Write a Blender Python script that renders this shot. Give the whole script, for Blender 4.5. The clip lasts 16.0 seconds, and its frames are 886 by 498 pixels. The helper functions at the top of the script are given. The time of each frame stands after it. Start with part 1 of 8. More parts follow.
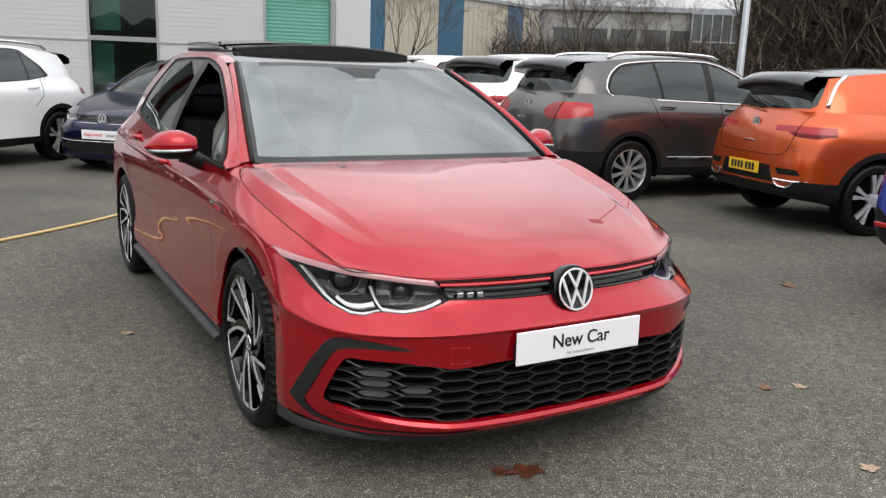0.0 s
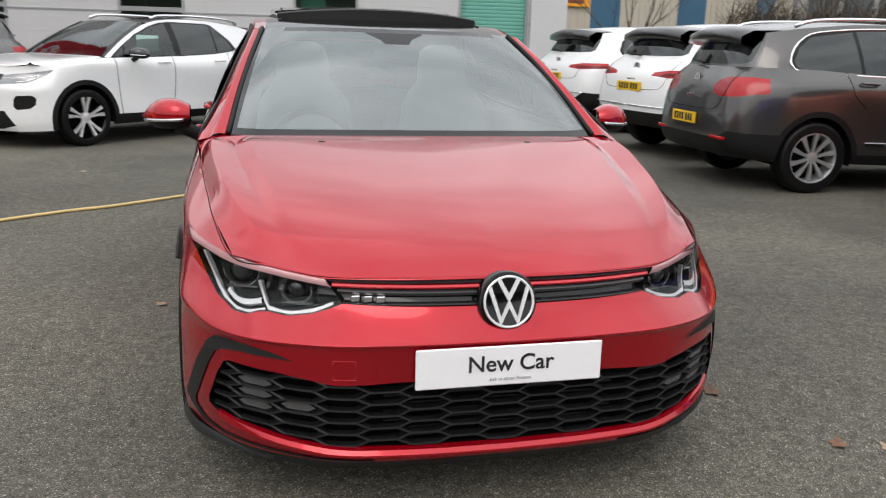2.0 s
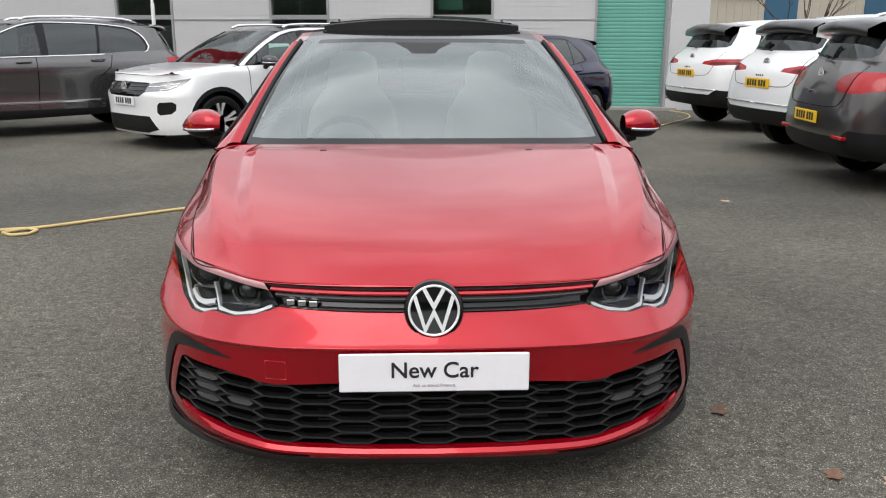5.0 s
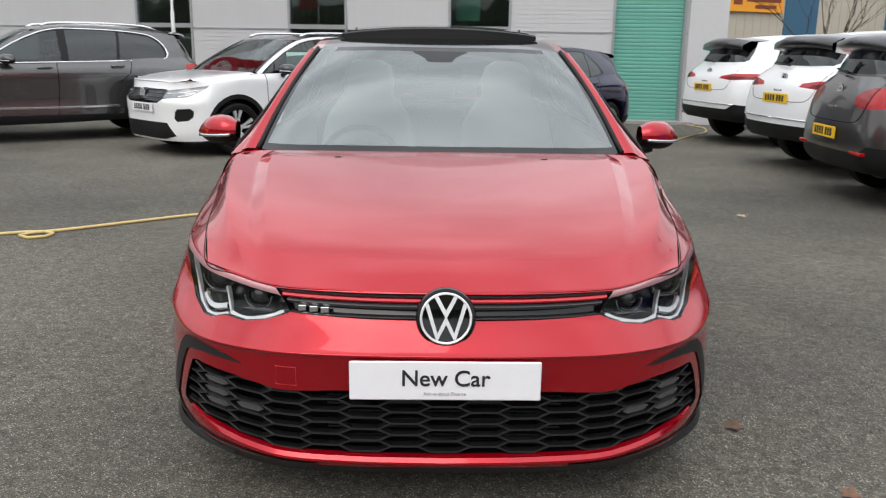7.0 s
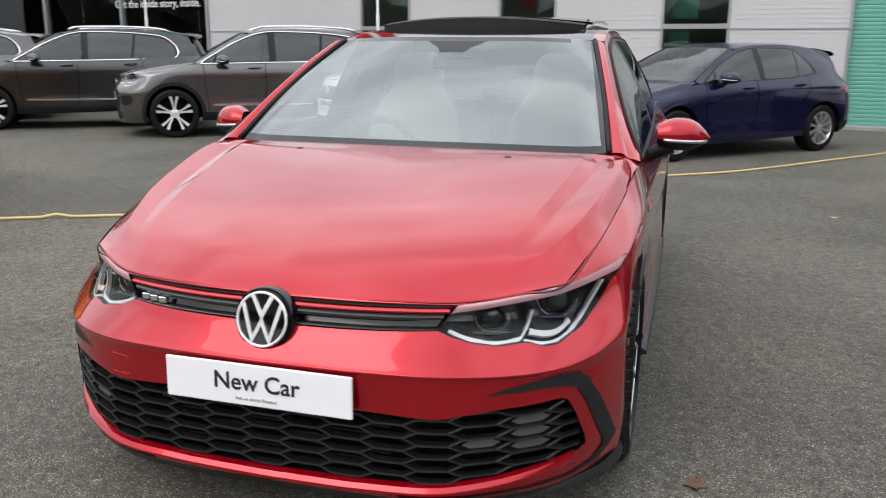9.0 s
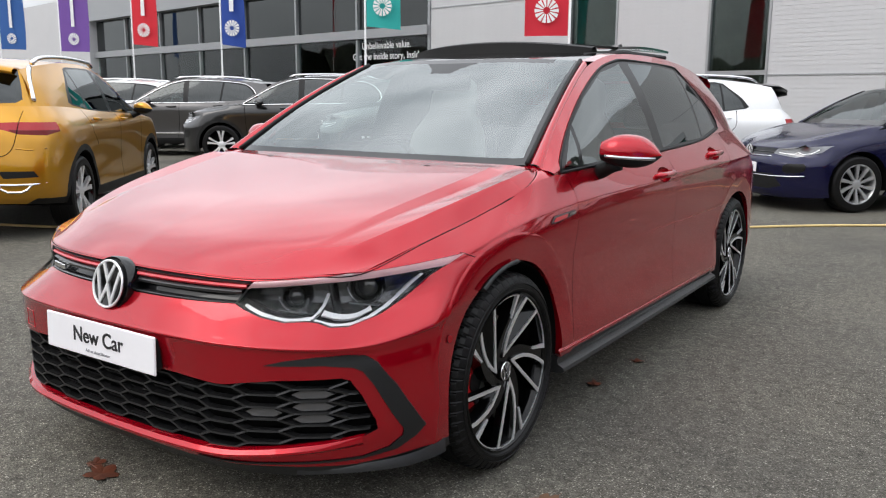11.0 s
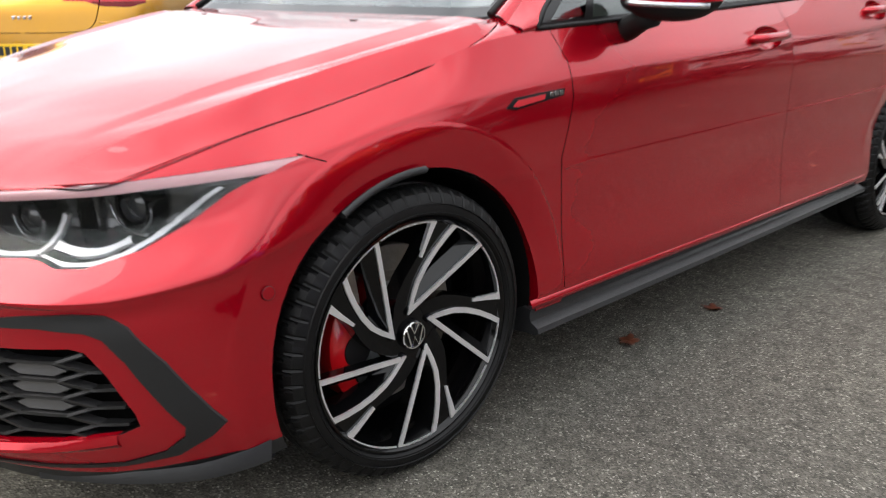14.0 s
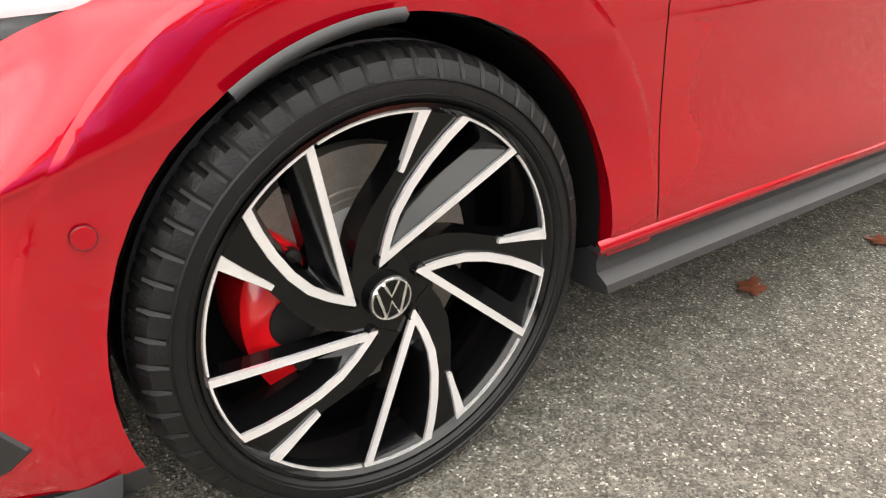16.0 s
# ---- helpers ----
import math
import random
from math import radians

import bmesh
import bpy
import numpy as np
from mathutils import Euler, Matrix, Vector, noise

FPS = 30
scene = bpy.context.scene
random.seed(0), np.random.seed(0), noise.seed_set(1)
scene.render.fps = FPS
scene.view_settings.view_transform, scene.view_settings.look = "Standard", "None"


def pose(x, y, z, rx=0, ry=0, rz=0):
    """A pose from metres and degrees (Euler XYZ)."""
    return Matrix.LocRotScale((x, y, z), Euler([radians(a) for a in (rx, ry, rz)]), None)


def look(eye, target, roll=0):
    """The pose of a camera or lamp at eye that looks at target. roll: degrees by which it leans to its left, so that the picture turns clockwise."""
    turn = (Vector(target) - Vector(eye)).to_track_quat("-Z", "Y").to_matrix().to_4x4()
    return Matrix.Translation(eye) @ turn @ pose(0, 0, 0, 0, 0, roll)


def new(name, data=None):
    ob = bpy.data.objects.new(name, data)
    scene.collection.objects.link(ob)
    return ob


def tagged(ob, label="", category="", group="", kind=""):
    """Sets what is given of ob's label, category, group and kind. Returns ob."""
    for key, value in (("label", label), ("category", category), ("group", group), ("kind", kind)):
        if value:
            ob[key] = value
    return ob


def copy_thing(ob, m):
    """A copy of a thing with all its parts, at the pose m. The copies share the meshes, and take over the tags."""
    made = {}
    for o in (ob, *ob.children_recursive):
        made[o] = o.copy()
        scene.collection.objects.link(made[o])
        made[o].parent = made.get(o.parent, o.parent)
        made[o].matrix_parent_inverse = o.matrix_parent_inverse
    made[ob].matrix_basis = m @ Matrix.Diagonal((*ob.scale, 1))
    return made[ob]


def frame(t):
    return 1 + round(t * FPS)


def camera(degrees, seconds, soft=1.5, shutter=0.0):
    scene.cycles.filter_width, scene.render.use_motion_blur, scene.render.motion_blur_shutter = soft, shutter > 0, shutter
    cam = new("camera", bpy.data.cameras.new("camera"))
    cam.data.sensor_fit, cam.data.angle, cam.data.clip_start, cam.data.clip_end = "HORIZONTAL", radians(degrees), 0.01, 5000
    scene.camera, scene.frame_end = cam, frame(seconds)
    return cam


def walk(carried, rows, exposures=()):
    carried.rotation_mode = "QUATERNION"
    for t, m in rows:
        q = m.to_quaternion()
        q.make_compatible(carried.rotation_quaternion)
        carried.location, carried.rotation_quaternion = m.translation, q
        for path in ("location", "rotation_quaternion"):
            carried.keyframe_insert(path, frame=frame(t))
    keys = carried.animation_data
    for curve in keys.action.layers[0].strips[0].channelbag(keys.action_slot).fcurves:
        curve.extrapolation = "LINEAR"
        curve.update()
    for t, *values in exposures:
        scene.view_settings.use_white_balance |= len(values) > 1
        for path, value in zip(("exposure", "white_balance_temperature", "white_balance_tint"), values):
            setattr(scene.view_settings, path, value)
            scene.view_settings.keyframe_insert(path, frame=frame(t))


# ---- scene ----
cam = camera(57.0, 16.0, soft=1.1, shutter=0.4)
PATH = [
    (0, (-1.723, -2.886, 1.334), (-0.737, -1.197, 0.915), 2.0),
    (0.5, (-1.538, -2.805, 1.277), (-0.587, -1.106, 0.82), 2.1),
    (1, (-1.3, -2.702, 1.286), (-0.429, -0.969, 0.801), 1.7),
    (1.5, (-0.999, -2.795, 1.288), (-0.337, -0.973, 0.795), 1.7),
    (2, (-0.681, -2.812, 1.313), (-0.213, -0.931, 0.824), 1.8),
    (2.5, (-0.433, -2.734, 1.318), (-0.123, -0.816, 0.842), 0.5),
    (3, (-0.21, -2.819, 1.335), (-0.046, -0.88, 0.872), 0.8),
    (3.5, (-0.057, -2.958, 1.354), (0.037, -1.013, 0.899), 1.2),
    (4, (-0.052, -2.956, 1.366), (0.023, -1.018, 0.879), -0.2),
    (6.5, (-0.073, -2.941, 1.368), (0.003, -1.007, 0.865), 0.9),
    (7, (-0.058, -2.938, 1.355), (-0.015, -0.995, 0.881), 0.9),
    (7.5, (0.182, -2.927, 1.341), (0.083, -0.978, 0.902), 1.3),
    (8, (0.47, -2.874, 1.33), (0.232, -0.938, 0.888), 1.7),
    (8.5, (0.717, -2.688, 1.292), (0.349, -0.776, 0.836), 1.0),
    (9, (0.994, -2.575, 1.308), (0.442, -0.712, 0.835), 0.4),
    (9.2, (1.161, -2.555, 1.301), (0.535, -0.715, 0.83), 0.3),
    (11.3, (2.192, -2.192, 1.171), (1.069, -0.574, 0.829), 0.2),
    (11.5, (2.237, -2.25, 1.175), (1.117, -0.627, 0.842), -0.4),
    (12, (2.282, -2.256, 1.18), (1.171, -0.63, 0.829), -1.3),
    (12.5, (2.321, -2.102, 1.151), (1.189, -0.507, 0.732), -0.95),
    (13, (2.412, -1.733, 1.128), (1.148, -0.255, 0.659), 0.55),
    (13.5, (2.25, -1.364, 1.079), (0.888, -0.001, 0.547), -0.7),
    (14, (2.099, -1.012, 1.037), (0.682, 0.254, 0.412), -0.8),
    (14.5, (1.934, -0.722, 0.926), (0.437, 0.362, 0.163), 0.2),
    (15, (1.731, -0.546, 0.872), (0.251, 0.46, -0.022), -0.4),
    (15.5, (1.655, -0.474, 0.849), (0.174, 0.502, -0.075), -0.7),
    (16, (1.658, -0.443, 0.86), (0.18, 0.541, -0.061), -1.0),
]
walk(cam, [(t, look(eye, target, roll)) for t, eye, target, roll in PATH],
     [(0, 0.66, 6500, 10), (1, 0.68, 6500, 10), (2, 0.56, 6500, 10), (4, 0.6, 6450, 10), (7, 0.6, 6400, 10), (9, 0.72, 6350, 11), (12, 0.75, 6350, 11), (12.5, 0.75, 6400, 11), (13.5, 0.95, 6450, 11), (14, 1.2, 6500, 11), (14.5, 1.9, 6900, 11), (15, 2.5, 7150, 11), (15.5, 2.52, 7200, 11), (16, 2.55, 7200, 11)])

# ---- light and sky ----
world = bpy.data.worlds.new("overcast_sky")
scene.world = world
world.use_nodes = True
wn, wl = world.node_tree.nodes, world.node_tree.links
wn.clear()
w_out = wn.new("ShaderNodeOutputWorld")
w_bg = wn.new("ShaderNodeBackground")
w_sky = wn.new("ShaderNodeTexSky")
w_sky.sky_type = "NISHITA"
w_sky.sun_disc = False
w_sky.sun_elevation = radians(45)
w_sky.sun_rotation = radians(204)
w_sky.air_density, w_sky.dust_density, w_sky.ozone_density = 1.0, 6.0, 1.0
w_co = wn.new("ShaderNodeTexCoord")
w_map = wn.new("ShaderNodeMapping")
w_map.inputs["Scale"].default_value = (1.6, 1.6, 4.5)
w_noise = wn.new("ShaderNodeTexNoise")
w_noise.inputs["Scale"].default_value = 1.7
w_noise.inputs["Detail"].default_value = 3
w_noise.inputs["Roughness"].default_value = 0.55
w_ramp = wn.new("ShaderNodeValToRGB")
w_ramp.color_ramp.elements[0].position, w_ramp.color_ramp.elements[0].color = 0.32, (6.6, 6.85, 7.05, 1)
w_ramp.color_ramp.elements[1].position, w_ramp.color_ramp.elements[1].color = 0.68, (11.7, 11.8, 11.9, 1)
w_mix = wn.new("ShaderNodeMix")
w_mix.data_type = "RGBA"
w_mix.inputs[0].default_value = 0.85
wl.new(w_co.outputs["Generated"], w_map.inputs["Vector"])
wl.new(w_map.outputs["Vector"], w_noise.inputs["Vector"])
wl.new(w_noise.outputs["Fac"], w_ramp.inputs["Fac"])
wl.new(w_sky.outputs["Color"], w_mix.inputs[6])
wl.new(w_ramp.outputs["Color"], w_mix.inputs[7])
# an overcast sky is brightest overhead
w_sep, w_grad, w_mul = wn.new("ShaderNodeSeparateXYZ"), wn.new("ShaderNodeMapRange"), wn.new("ShaderNodeMix")
wl.new(w_co.outputs["Generated"], w_sep.inputs["Vector"])
wl.new(w_sep.outputs["Z"], w_grad.inputs["Value"])
w_grad.inputs["From Min"].default_value, w_grad.inputs["From Max"].default_value = 0.0, 0.9
w_grad.inputs["To Min"].default_value, w_grad.inputs["To Max"].default_value = 0.62, 1.35
w_mul.data_type, w_mul.blend_type = "RGBA", "MULTIPLY"
w_mul.inputs[0].default_value = 1
wl.new(w_mix.outputs[2], w_mul.inputs[6])
wl.new(w_grad.outputs["Result"], w_mul.inputs[7])
wl.new(w_mul.outputs[2], w_bg.inputs["Color"])
w_bg.inputs["Strength"].default_value = 0.102
wl.new(w_bg.outputs["Background"], w_out.inputs["Surface"])

sun = new("sun", bpy.data.lights.new("sun", "SUN"))
sun.data.energy, sun.data.angle, sun.data.color = 0.5, radians(40), (1.0, 0.97, 0.92)
sun.matrix_world = look((-4, -9, 10), (0, 0, 0))


# ---- materials ----
def material(name, color, rough=0.5, metal=0.0, vary=0.0, scale=8.0, bump=0.0, bump_scale=60.0, coat=0.0, coat_rough=0.03, spec=0.5, per_object=0.0):
    """A principled material with optional colour variation at two scales, fine relief and a clear coat."""
    m = bpy.data.materials.new(name)
    m.use_nodes = True
    n, l = m.node_tree.nodes, m.node_tree.links
    p = n["Principled BSDF"]
    p.inputs["Base Color"].default_value = (*color, 1)
    p.inputs["Roughness"].default_value = rough
    p.inputs["Metallic"].default_value = metal
    p.inputs["Coat Weight"].default_value = coat
    p.inputs["Coat Roughness"].default_value = coat_rough
    p.inputs["Specular IOR Level"].default_value = spec
    if vary or per_object or bump:
        co = n.new("ShaderNodeTexCoord")
    if vary or per_object:
        a, b = n.new("ShaderNodeTexNoise"), n.new("ShaderNodeTexNoise")
        a.inputs["Scale"].default_value, a.inputs["Detail"].default_value = scale, 4
        b.inputs["Scale"].default_value, b.inputs["Detail"].default_value = scale * 9, 3
        for x in (a, b):
            l.new(co.outputs["Object"], x.inputs["Vector"])
        add = n.new("ShaderNodeMath")
        add.operation = "ADD"
        l.new(a.outputs["Fac"], add.inputs[0])
        l.new(b.outputs["Fac"], add.inputs[1])
        rng = n.new("ShaderNodeMapRange")
        rng.inputs["From Min"].default_value, rng.inputs["From Max"].default_value = 0.6, 1.4
        rng.inputs["To Min"].default_value, rng.inputs["To Max"].default_value = 1 - vary, 1 + vary
        l.new(add.outputs[0], rng.inputs["Value"])
        hsv = n.new("ShaderNodeHueSaturation")
        hsv.inputs["Color"].default_value = (*color, 1)
        value = rng.outputs["Result"]
        if per_object:
            info, mul = n.new("ShaderNodeObjectInfo"), n.new("ShaderNodeMapRange")
            mul.inputs["To Min"].default_value, mul.inputs["To Max"].default_value = 1 - per_object, 1 + per_object
            l.new(info.outputs["Random"], mul.inputs["Value"])
            prod = n.new("ShaderNodeMath")
            prod.operation = "MULTIPLY"
            l.new(value, prod.inputs[0])
            l.new(mul.outputs["Result"], prod.inputs[1])
            value = prod.outputs[0]
        l.new(value, hsv.inputs["Value"])
        l.new(hsv.outputs["Color"], p.inputs["Base Color"])
    if bump:
        c, d = n.new("ShaderNodeTexNoise"), n.new("ShaderNodeBump")
        c.inputs["Scale"].default_value, c.inputs["Detail"].default_value = bump_scale, 3
        l.new(co.outputs["Object"], c.inputs["Vector"])
        l.new(c.outputs["Fac"], d.inputs["Height"])
        d.inputs["Strength"].default_value, d.inputs["Distance"].default_value = bump, 0.01
        l.new(d.outputs["Normal"], p.inputs["Normal"])
    return m


def glass(name, tint, gloss=1.0, rough=0.0, ior=1.55, film=0.0):
    """Thin glass: tinted see-through with a Fresnel reflection."""
    m = bpy.data.materials.new(name)
    m.use_nodes = True
    n, l = m.node_tree.nodes, m.node_tree.links
    n.clear()
    out, mix = n.new("ShaderNodeOutputMaterial"), n.new("ShaderNodeMixShader")
    clear, shine, fres = n.new("ShaderNodeBsdfTransparent"), n.new("ShaderNodeBsdfGlossy"), n.new("ShaderNodeFresnel")
    clear.inputs["Color"].default_value = (*tint, 1)
    shine.inputs["Roughness"].default_value = rough
    shine.inputs["Color"].default_value = (gloss * 0.95, gloss, gloss, 1)
    fres.inputs["IOR"].default_value = ior
    l.new(fres.outputs["Fac"], mix.inputs["Fac"])
    l.new(clear.outputs[0], mix.inputs[1])
    l.new(shine.outputs[0], mix.inputs[2])
    l.new(mix.outputs[0], out.inputs["Surface"])
    if film:
        # a thin film of dust and drying marks on the glass
        dust, over, co, nz, rg = n.new("ShaderNodeBsdfDiffuse"), n.new("ShaderNodeMixShader"), n.new("ShaderNodeTexCoord"), n.new("ShaderNodeTexNoise"), n.new("ShaderNodeMapRange")
        dust.inputs["Color"].default_value = (0.75, 0.78, 0.78, 1)
        nz.inputs["Scale"].default_value, nz.inputs["Detail"].default_value = 2.5, 4
        rg.inputs["To Min"].default_value, rg.inputs["To Max"].default_value = film * 0.6, film * 1.4
        l.new(co.outputs["Object"], nz.inputs["Vector"])
        l.new(nz.outputs["Fac"], rg.inputs["Value"])
        l.new(rg.outputs["Result"], over.inputs["Fac"])
        l.new(mix.outputs[0], over.inputs[1])
        l.new(dust.outputs[0], over.inputs[2])
        l.new(over.outputs[0], out.inputs["Surface"])
    return m


def paint(name, color, flake=0.25, rough=0.32, coat=1.0):
    return material(name, color, rough, flake, vary=0.03, scale=3.0, coat=coat, coat_rough=0.02)


RED = material("red_metallic_paint", (0.40, 0.0013, 0.0105), 0.22, 0.58, spec=0.15, vary=0.03, scale=3.0, coat=1.0, coat_rough=0.02)
RED_PLAIN = material("red_trim", (0.5, 0.01, 0.02), 0.3, coat=0.5)
BLACK_GLOSS = material("gloss_black", (0.003, 0.003, 0.0035), 0.08, spec=0.4, coat=0.3)
BLACK_PLASTIC = material("black_plastic", (0.0045, 0.0045, 0.0047), 0.55, spec=0.3, vary=0.1, scale=20, bump=0.1, bump_scale=900)
GREY_PLASTIC = material("grey_black_plastic", (0.011, 0.0113, 0.0118), 0.45, spec=0.4, vary=0.1, scale=15, bump=0.12, bump_scale=700)
BLACK_DEEP = material("underbody_black", (0.004, 0.004, 0.004), 0.9, spec=0.1)
SILL_PLASTIC = material("grey_sill_plastic", (0.020, 0.0205, 0.0215), 0.36, spec=0.35, vary=0.1, scale=15, bump=0.12, bump_scale=700)
RUBBER = material("tyre_rubber", (0.0055, 0.0055, 0.0057), 0.42, spec=0.2, vary=0.25, scale=12, bump=0.15, bump_scale=300)
CHROME = material("chrome", (0.86, 0.86, 0.87), 0.14, 1.0)
ALLOY = material("machined_alloy", (0.92, 0.92, 0.94), 0.36, 0.80, vary=0.05, scale=30)
ALLOY_DARK = material("wheel_black", (0.0022, 0.0022, 0.0025), 0.10, spec=0.3)
SILVER_WHEEL = material("silver_wheel_paint", (0.48, 0.49, 0.5), 0.35, 0.7)
STEEL = material("brake_steel", (0.30, 0.27, 0.235), 0.42, 0.55, vary=0.2, scale=40)
DISC_HAT = material("disc_hat_alloy", (0.50, 0.51, 0.52), 0.5, 0.4, vary=0.1, scale=30)
SATIN = material("satin_black", (0.004, 0.004, 0.0045), 0.3, spec=0.3)
EMBLEM = material("bright_emblem", (0.85, 0.85, 0.86), 0.32, 0.55)
CALIPER = material("red_caliper", (0.55, 0.006, 0.01), 0.3, coat=0.6)
WHITE_PLATE = material("white_plate", (0.82, 0.81, 0.84), 0.3, vary=0.02, scale=5)
YELLOW_PLATE = material("yellow_plate", (0.80, 0.50, 0.02), 0.35, vary=0.03)
INK = material("dark_ink", (0.012, 0.012, 0.014), 0.6)
INK_GREY = material("grey_ink", (0.35, 0.35, 0.37), 0.6)
INK_RED = material("red_ink", (0.6, 0.02, 0.03), 0.6)
INK_WHITE = material("white_ink", (0.78, 0.78, 0.78), 0.6)
GLASS = glass("screen_glass", (0.42, 0.53, 0.49), ior=2.9)
GLASS_CAR = glass("car_glass", (0.42, 0.50, 0.48), ior=1.6)
GLASS_CLEAR = glass("lamp_cover", (0.97, 0.97, 0.97), 0.7, ior=1.4)
GLASS_DARK = glass("tinted_glass", (0.22, 0.26, 0.25), ior=1.7)
GLASS_PRIVACY = glass("privacy_glass", (0.04, 0.045, 0.05), ior=1.75)
LAMP_RED = material("tail_lamp_red", (0.36, 0.004, 0.008), 0.15, spec=0.3, coat=0.5)
LAMP_WHITE = material("lamp_reflector", (0.55, 0.56, 0.58), 0.16, 0.85)
LAMP_BACK = material("lamp_bowl", (0.10, 0.102, 0.106), 0.22, 0.8, vary=0.4, scale=14)
LAMP_LENS = material("lamp_lens", (0.05, 0.052, 0.056), 0.05, 0.3, coat=1.0)
LAMP_DRL = material("running_light_bar", (0.86, 0.87, 0.89), 0.22, 0.1)
GRILLE_GREY = material("gloss_grey_grille_bar", (0.022, 0.022, 0.024), 0.22, spec=0.5, coat=0.4)
LAMP_SMOKE = material("smoked_lamp", (0.20, 0.205, 0.215), 0.12, 0.5, vary=0.35, scale=9, coat=0.8)
# the clear brow's pinkish reflection is given as base colour
BROW = material("lamp_brow_reflection", (0.70, 0.40, 0.42), 0.35, coat=0.4)
LAMP_INNER = material("tail_lamp_inner", (0.24, 0.003, 0.006), 0.15, spec=0.3, coat=0.4)
LAMP_DARK = material("tail_lamp_smoked", (0.13, 0.002, 0.004), 0.2, spec=0.2, coat=0.2)
CARD = material("pale_green_card", (0.50, 0.74, 0.66), 0.6, vary=0.03)
SEAT = material("grey_seat_cloth", (0.24, 0.24, 0.225), 0.85, vary=0.12, scale=6)
DASH = material("dash_black", (0.010, 0.010, 0.0105), 0.6, bump=0.1, bump_scale=500)


# ---- mesh helpers ----
def mesh_object(name, bm, mat, parent=None, label="", smooth=False, recalc=False):
    if recalc:
        bmesh.ops.recalc_face_normals(bm, faces=bm.faces)
    me = bpy.data.meshes.new(name)
    bm.to_mesh(me)
    bm.free()
    if smooth:
        me.polygons.foreach_set("use_smooth", [True] * len(me.polygons))
    me.materials.append(mat)
    ob = new(name, me)
    if parent:
        ob.parent = parent
    if label:
        ob["label"] = label
    return ob


def part(name, bm, mat, parent, label="", smooth=False, recalc=True):
    return mesh_object(name, bm, mat, parent, label, smooth, recalc)


def sharp(ob, degrees=35):
    """Smooth faces with hard edges past an angle."""
    me = ob.data
    me.polygons.foreach_set("use_smooth", [True] * len(me.polygons))
    me.set_sharp_from_angle(angle=radians(degrees))
    return ob


def put(bm, verts, faces):
    vs = [bm.verts.new(v) for v in verts]
    for f in faces:
        try:
            bm.faces.new([vs[i] for i in f])
        except ValueError:
            pass
    return vs


BOX_FACES = ((0, 3, 2, 1), (4, 5, 6, 7), (0, 1, 5, 4), (1, 2, 6, 5), (2, 3, 7, 6), (3, 0, 4, 7))


def box(bm, lo, hi, m=None):
    (x0, y0, z0), (x1, y1, z1) = lo, hi
    vs = [Vector(v) for v in ((x0, y0, z0), (x1, y0, z0), (x1, y1, z0), (x0, y1, z0), (x0, y0, z1), (x1, y0, z1), (x1, y1, z1), (x0, y1, z1))]
    if m:
        vs = [m @ v for v in vs]
    put(bm, vs, BOX_FACES)
    return bm


def bevelled_box(lo, hi, r=0.01, seg=2, m=None):
    bm = bmesh.new()
    box(bm, lo, hi)
    bmesh.ops.bevel(bm, geom=bm.edges[:], offset=r, segments=seg, profile=0.5, affect="EDGES")
    if m:
        bm.transform(m)
    return bm


def tube(bm, points, r, sides=8, closed=False):
    """A round bar along points; r is one radius or one for each point."""
    pts = [Vector(p) for p in points]
    rings = []
    n = len(pts)
    up = Vector((0, 0, 1))
    for i, p in enumerate(pts):
        a = pts[(i - 1) % n] if closed or i else p
        b = pts[(i + 1) % n] if closed or i < n - 1 else p
        d = (b - a).normalized()
        u = d.cross(up)
        if u.length < 0.05:
            u = d.cross(Vector((1, 0, 0)))
        u.normalize()
        w = u.cross(d)
        rad = r[i] if isinstance(r, (list, tuple)) else r
        rings.append([bm.verts.new(p + u * rad * math.cos(2 * math.pi * k / sides) + w * rad * math.sin(2 * math.pi * k / sides)) for k in range(sides)])
    for i in range(n if closed else n - 1):
        a, b = rings[i], rings[(i + 1) % n]
        for k in range(sides):
            bm.faces.new((a[k], a[(k + 1) % sides], b[(k + 1) % sides], b[k]))
    if not closed:
        bm.faces.new(rings[0])
        bm.faces.new(rings[-1][::-1])
    return bm


def revolve(profile, steps, closed=False, radial=None):
    """Turn (axial, radius) points round the x axis. radial(i, k, r) may vary the radius."""
    bm = bmesh.new()
    rings = []
    for k in range(steps):
        a = 2 * math.pi * k / steps
        ring = []
        for i, (x, r) in enumerate(profile):
            q = radial(i, k, r) if radial else r
            ring.append(bm.verts.new((x, q * math.cos(a), q * math.sin(a))))
        rings.append(ring)
    m = len(profile)
    for k in range(steps):
        a, b = rings[k], rings[(k + 1) % steps]
        for i in range(m if closed else m - 1):
            j = (i + 1) % m
            bm.faces.new((a[i], a[j], b[j], b[i]))
    return bm


def prism(bm, poly, x0, x1, axis=0, m=None):
    """Extrude a flat polygon (two coordinates) between two values of the third axis."""
    def place(p, v):
        q = [p[0], p[1]]
        q.insert(axis, v)
        q = Vector(q)
        return m @ q if m else q
    a = [bm.verts.new(place(p, x0)) for p in poly]
    b = [bm.verts.new(place(p, x1)) for p in poly]
    n = len(poly)
    bm.faces.new(a)
    bm.faces.new(b[::-1])
    for i in range(n):
        bm.faces.new((a[i], b[i], b[(i + 1) % n], a[(i + 1) % n]))
    return bm


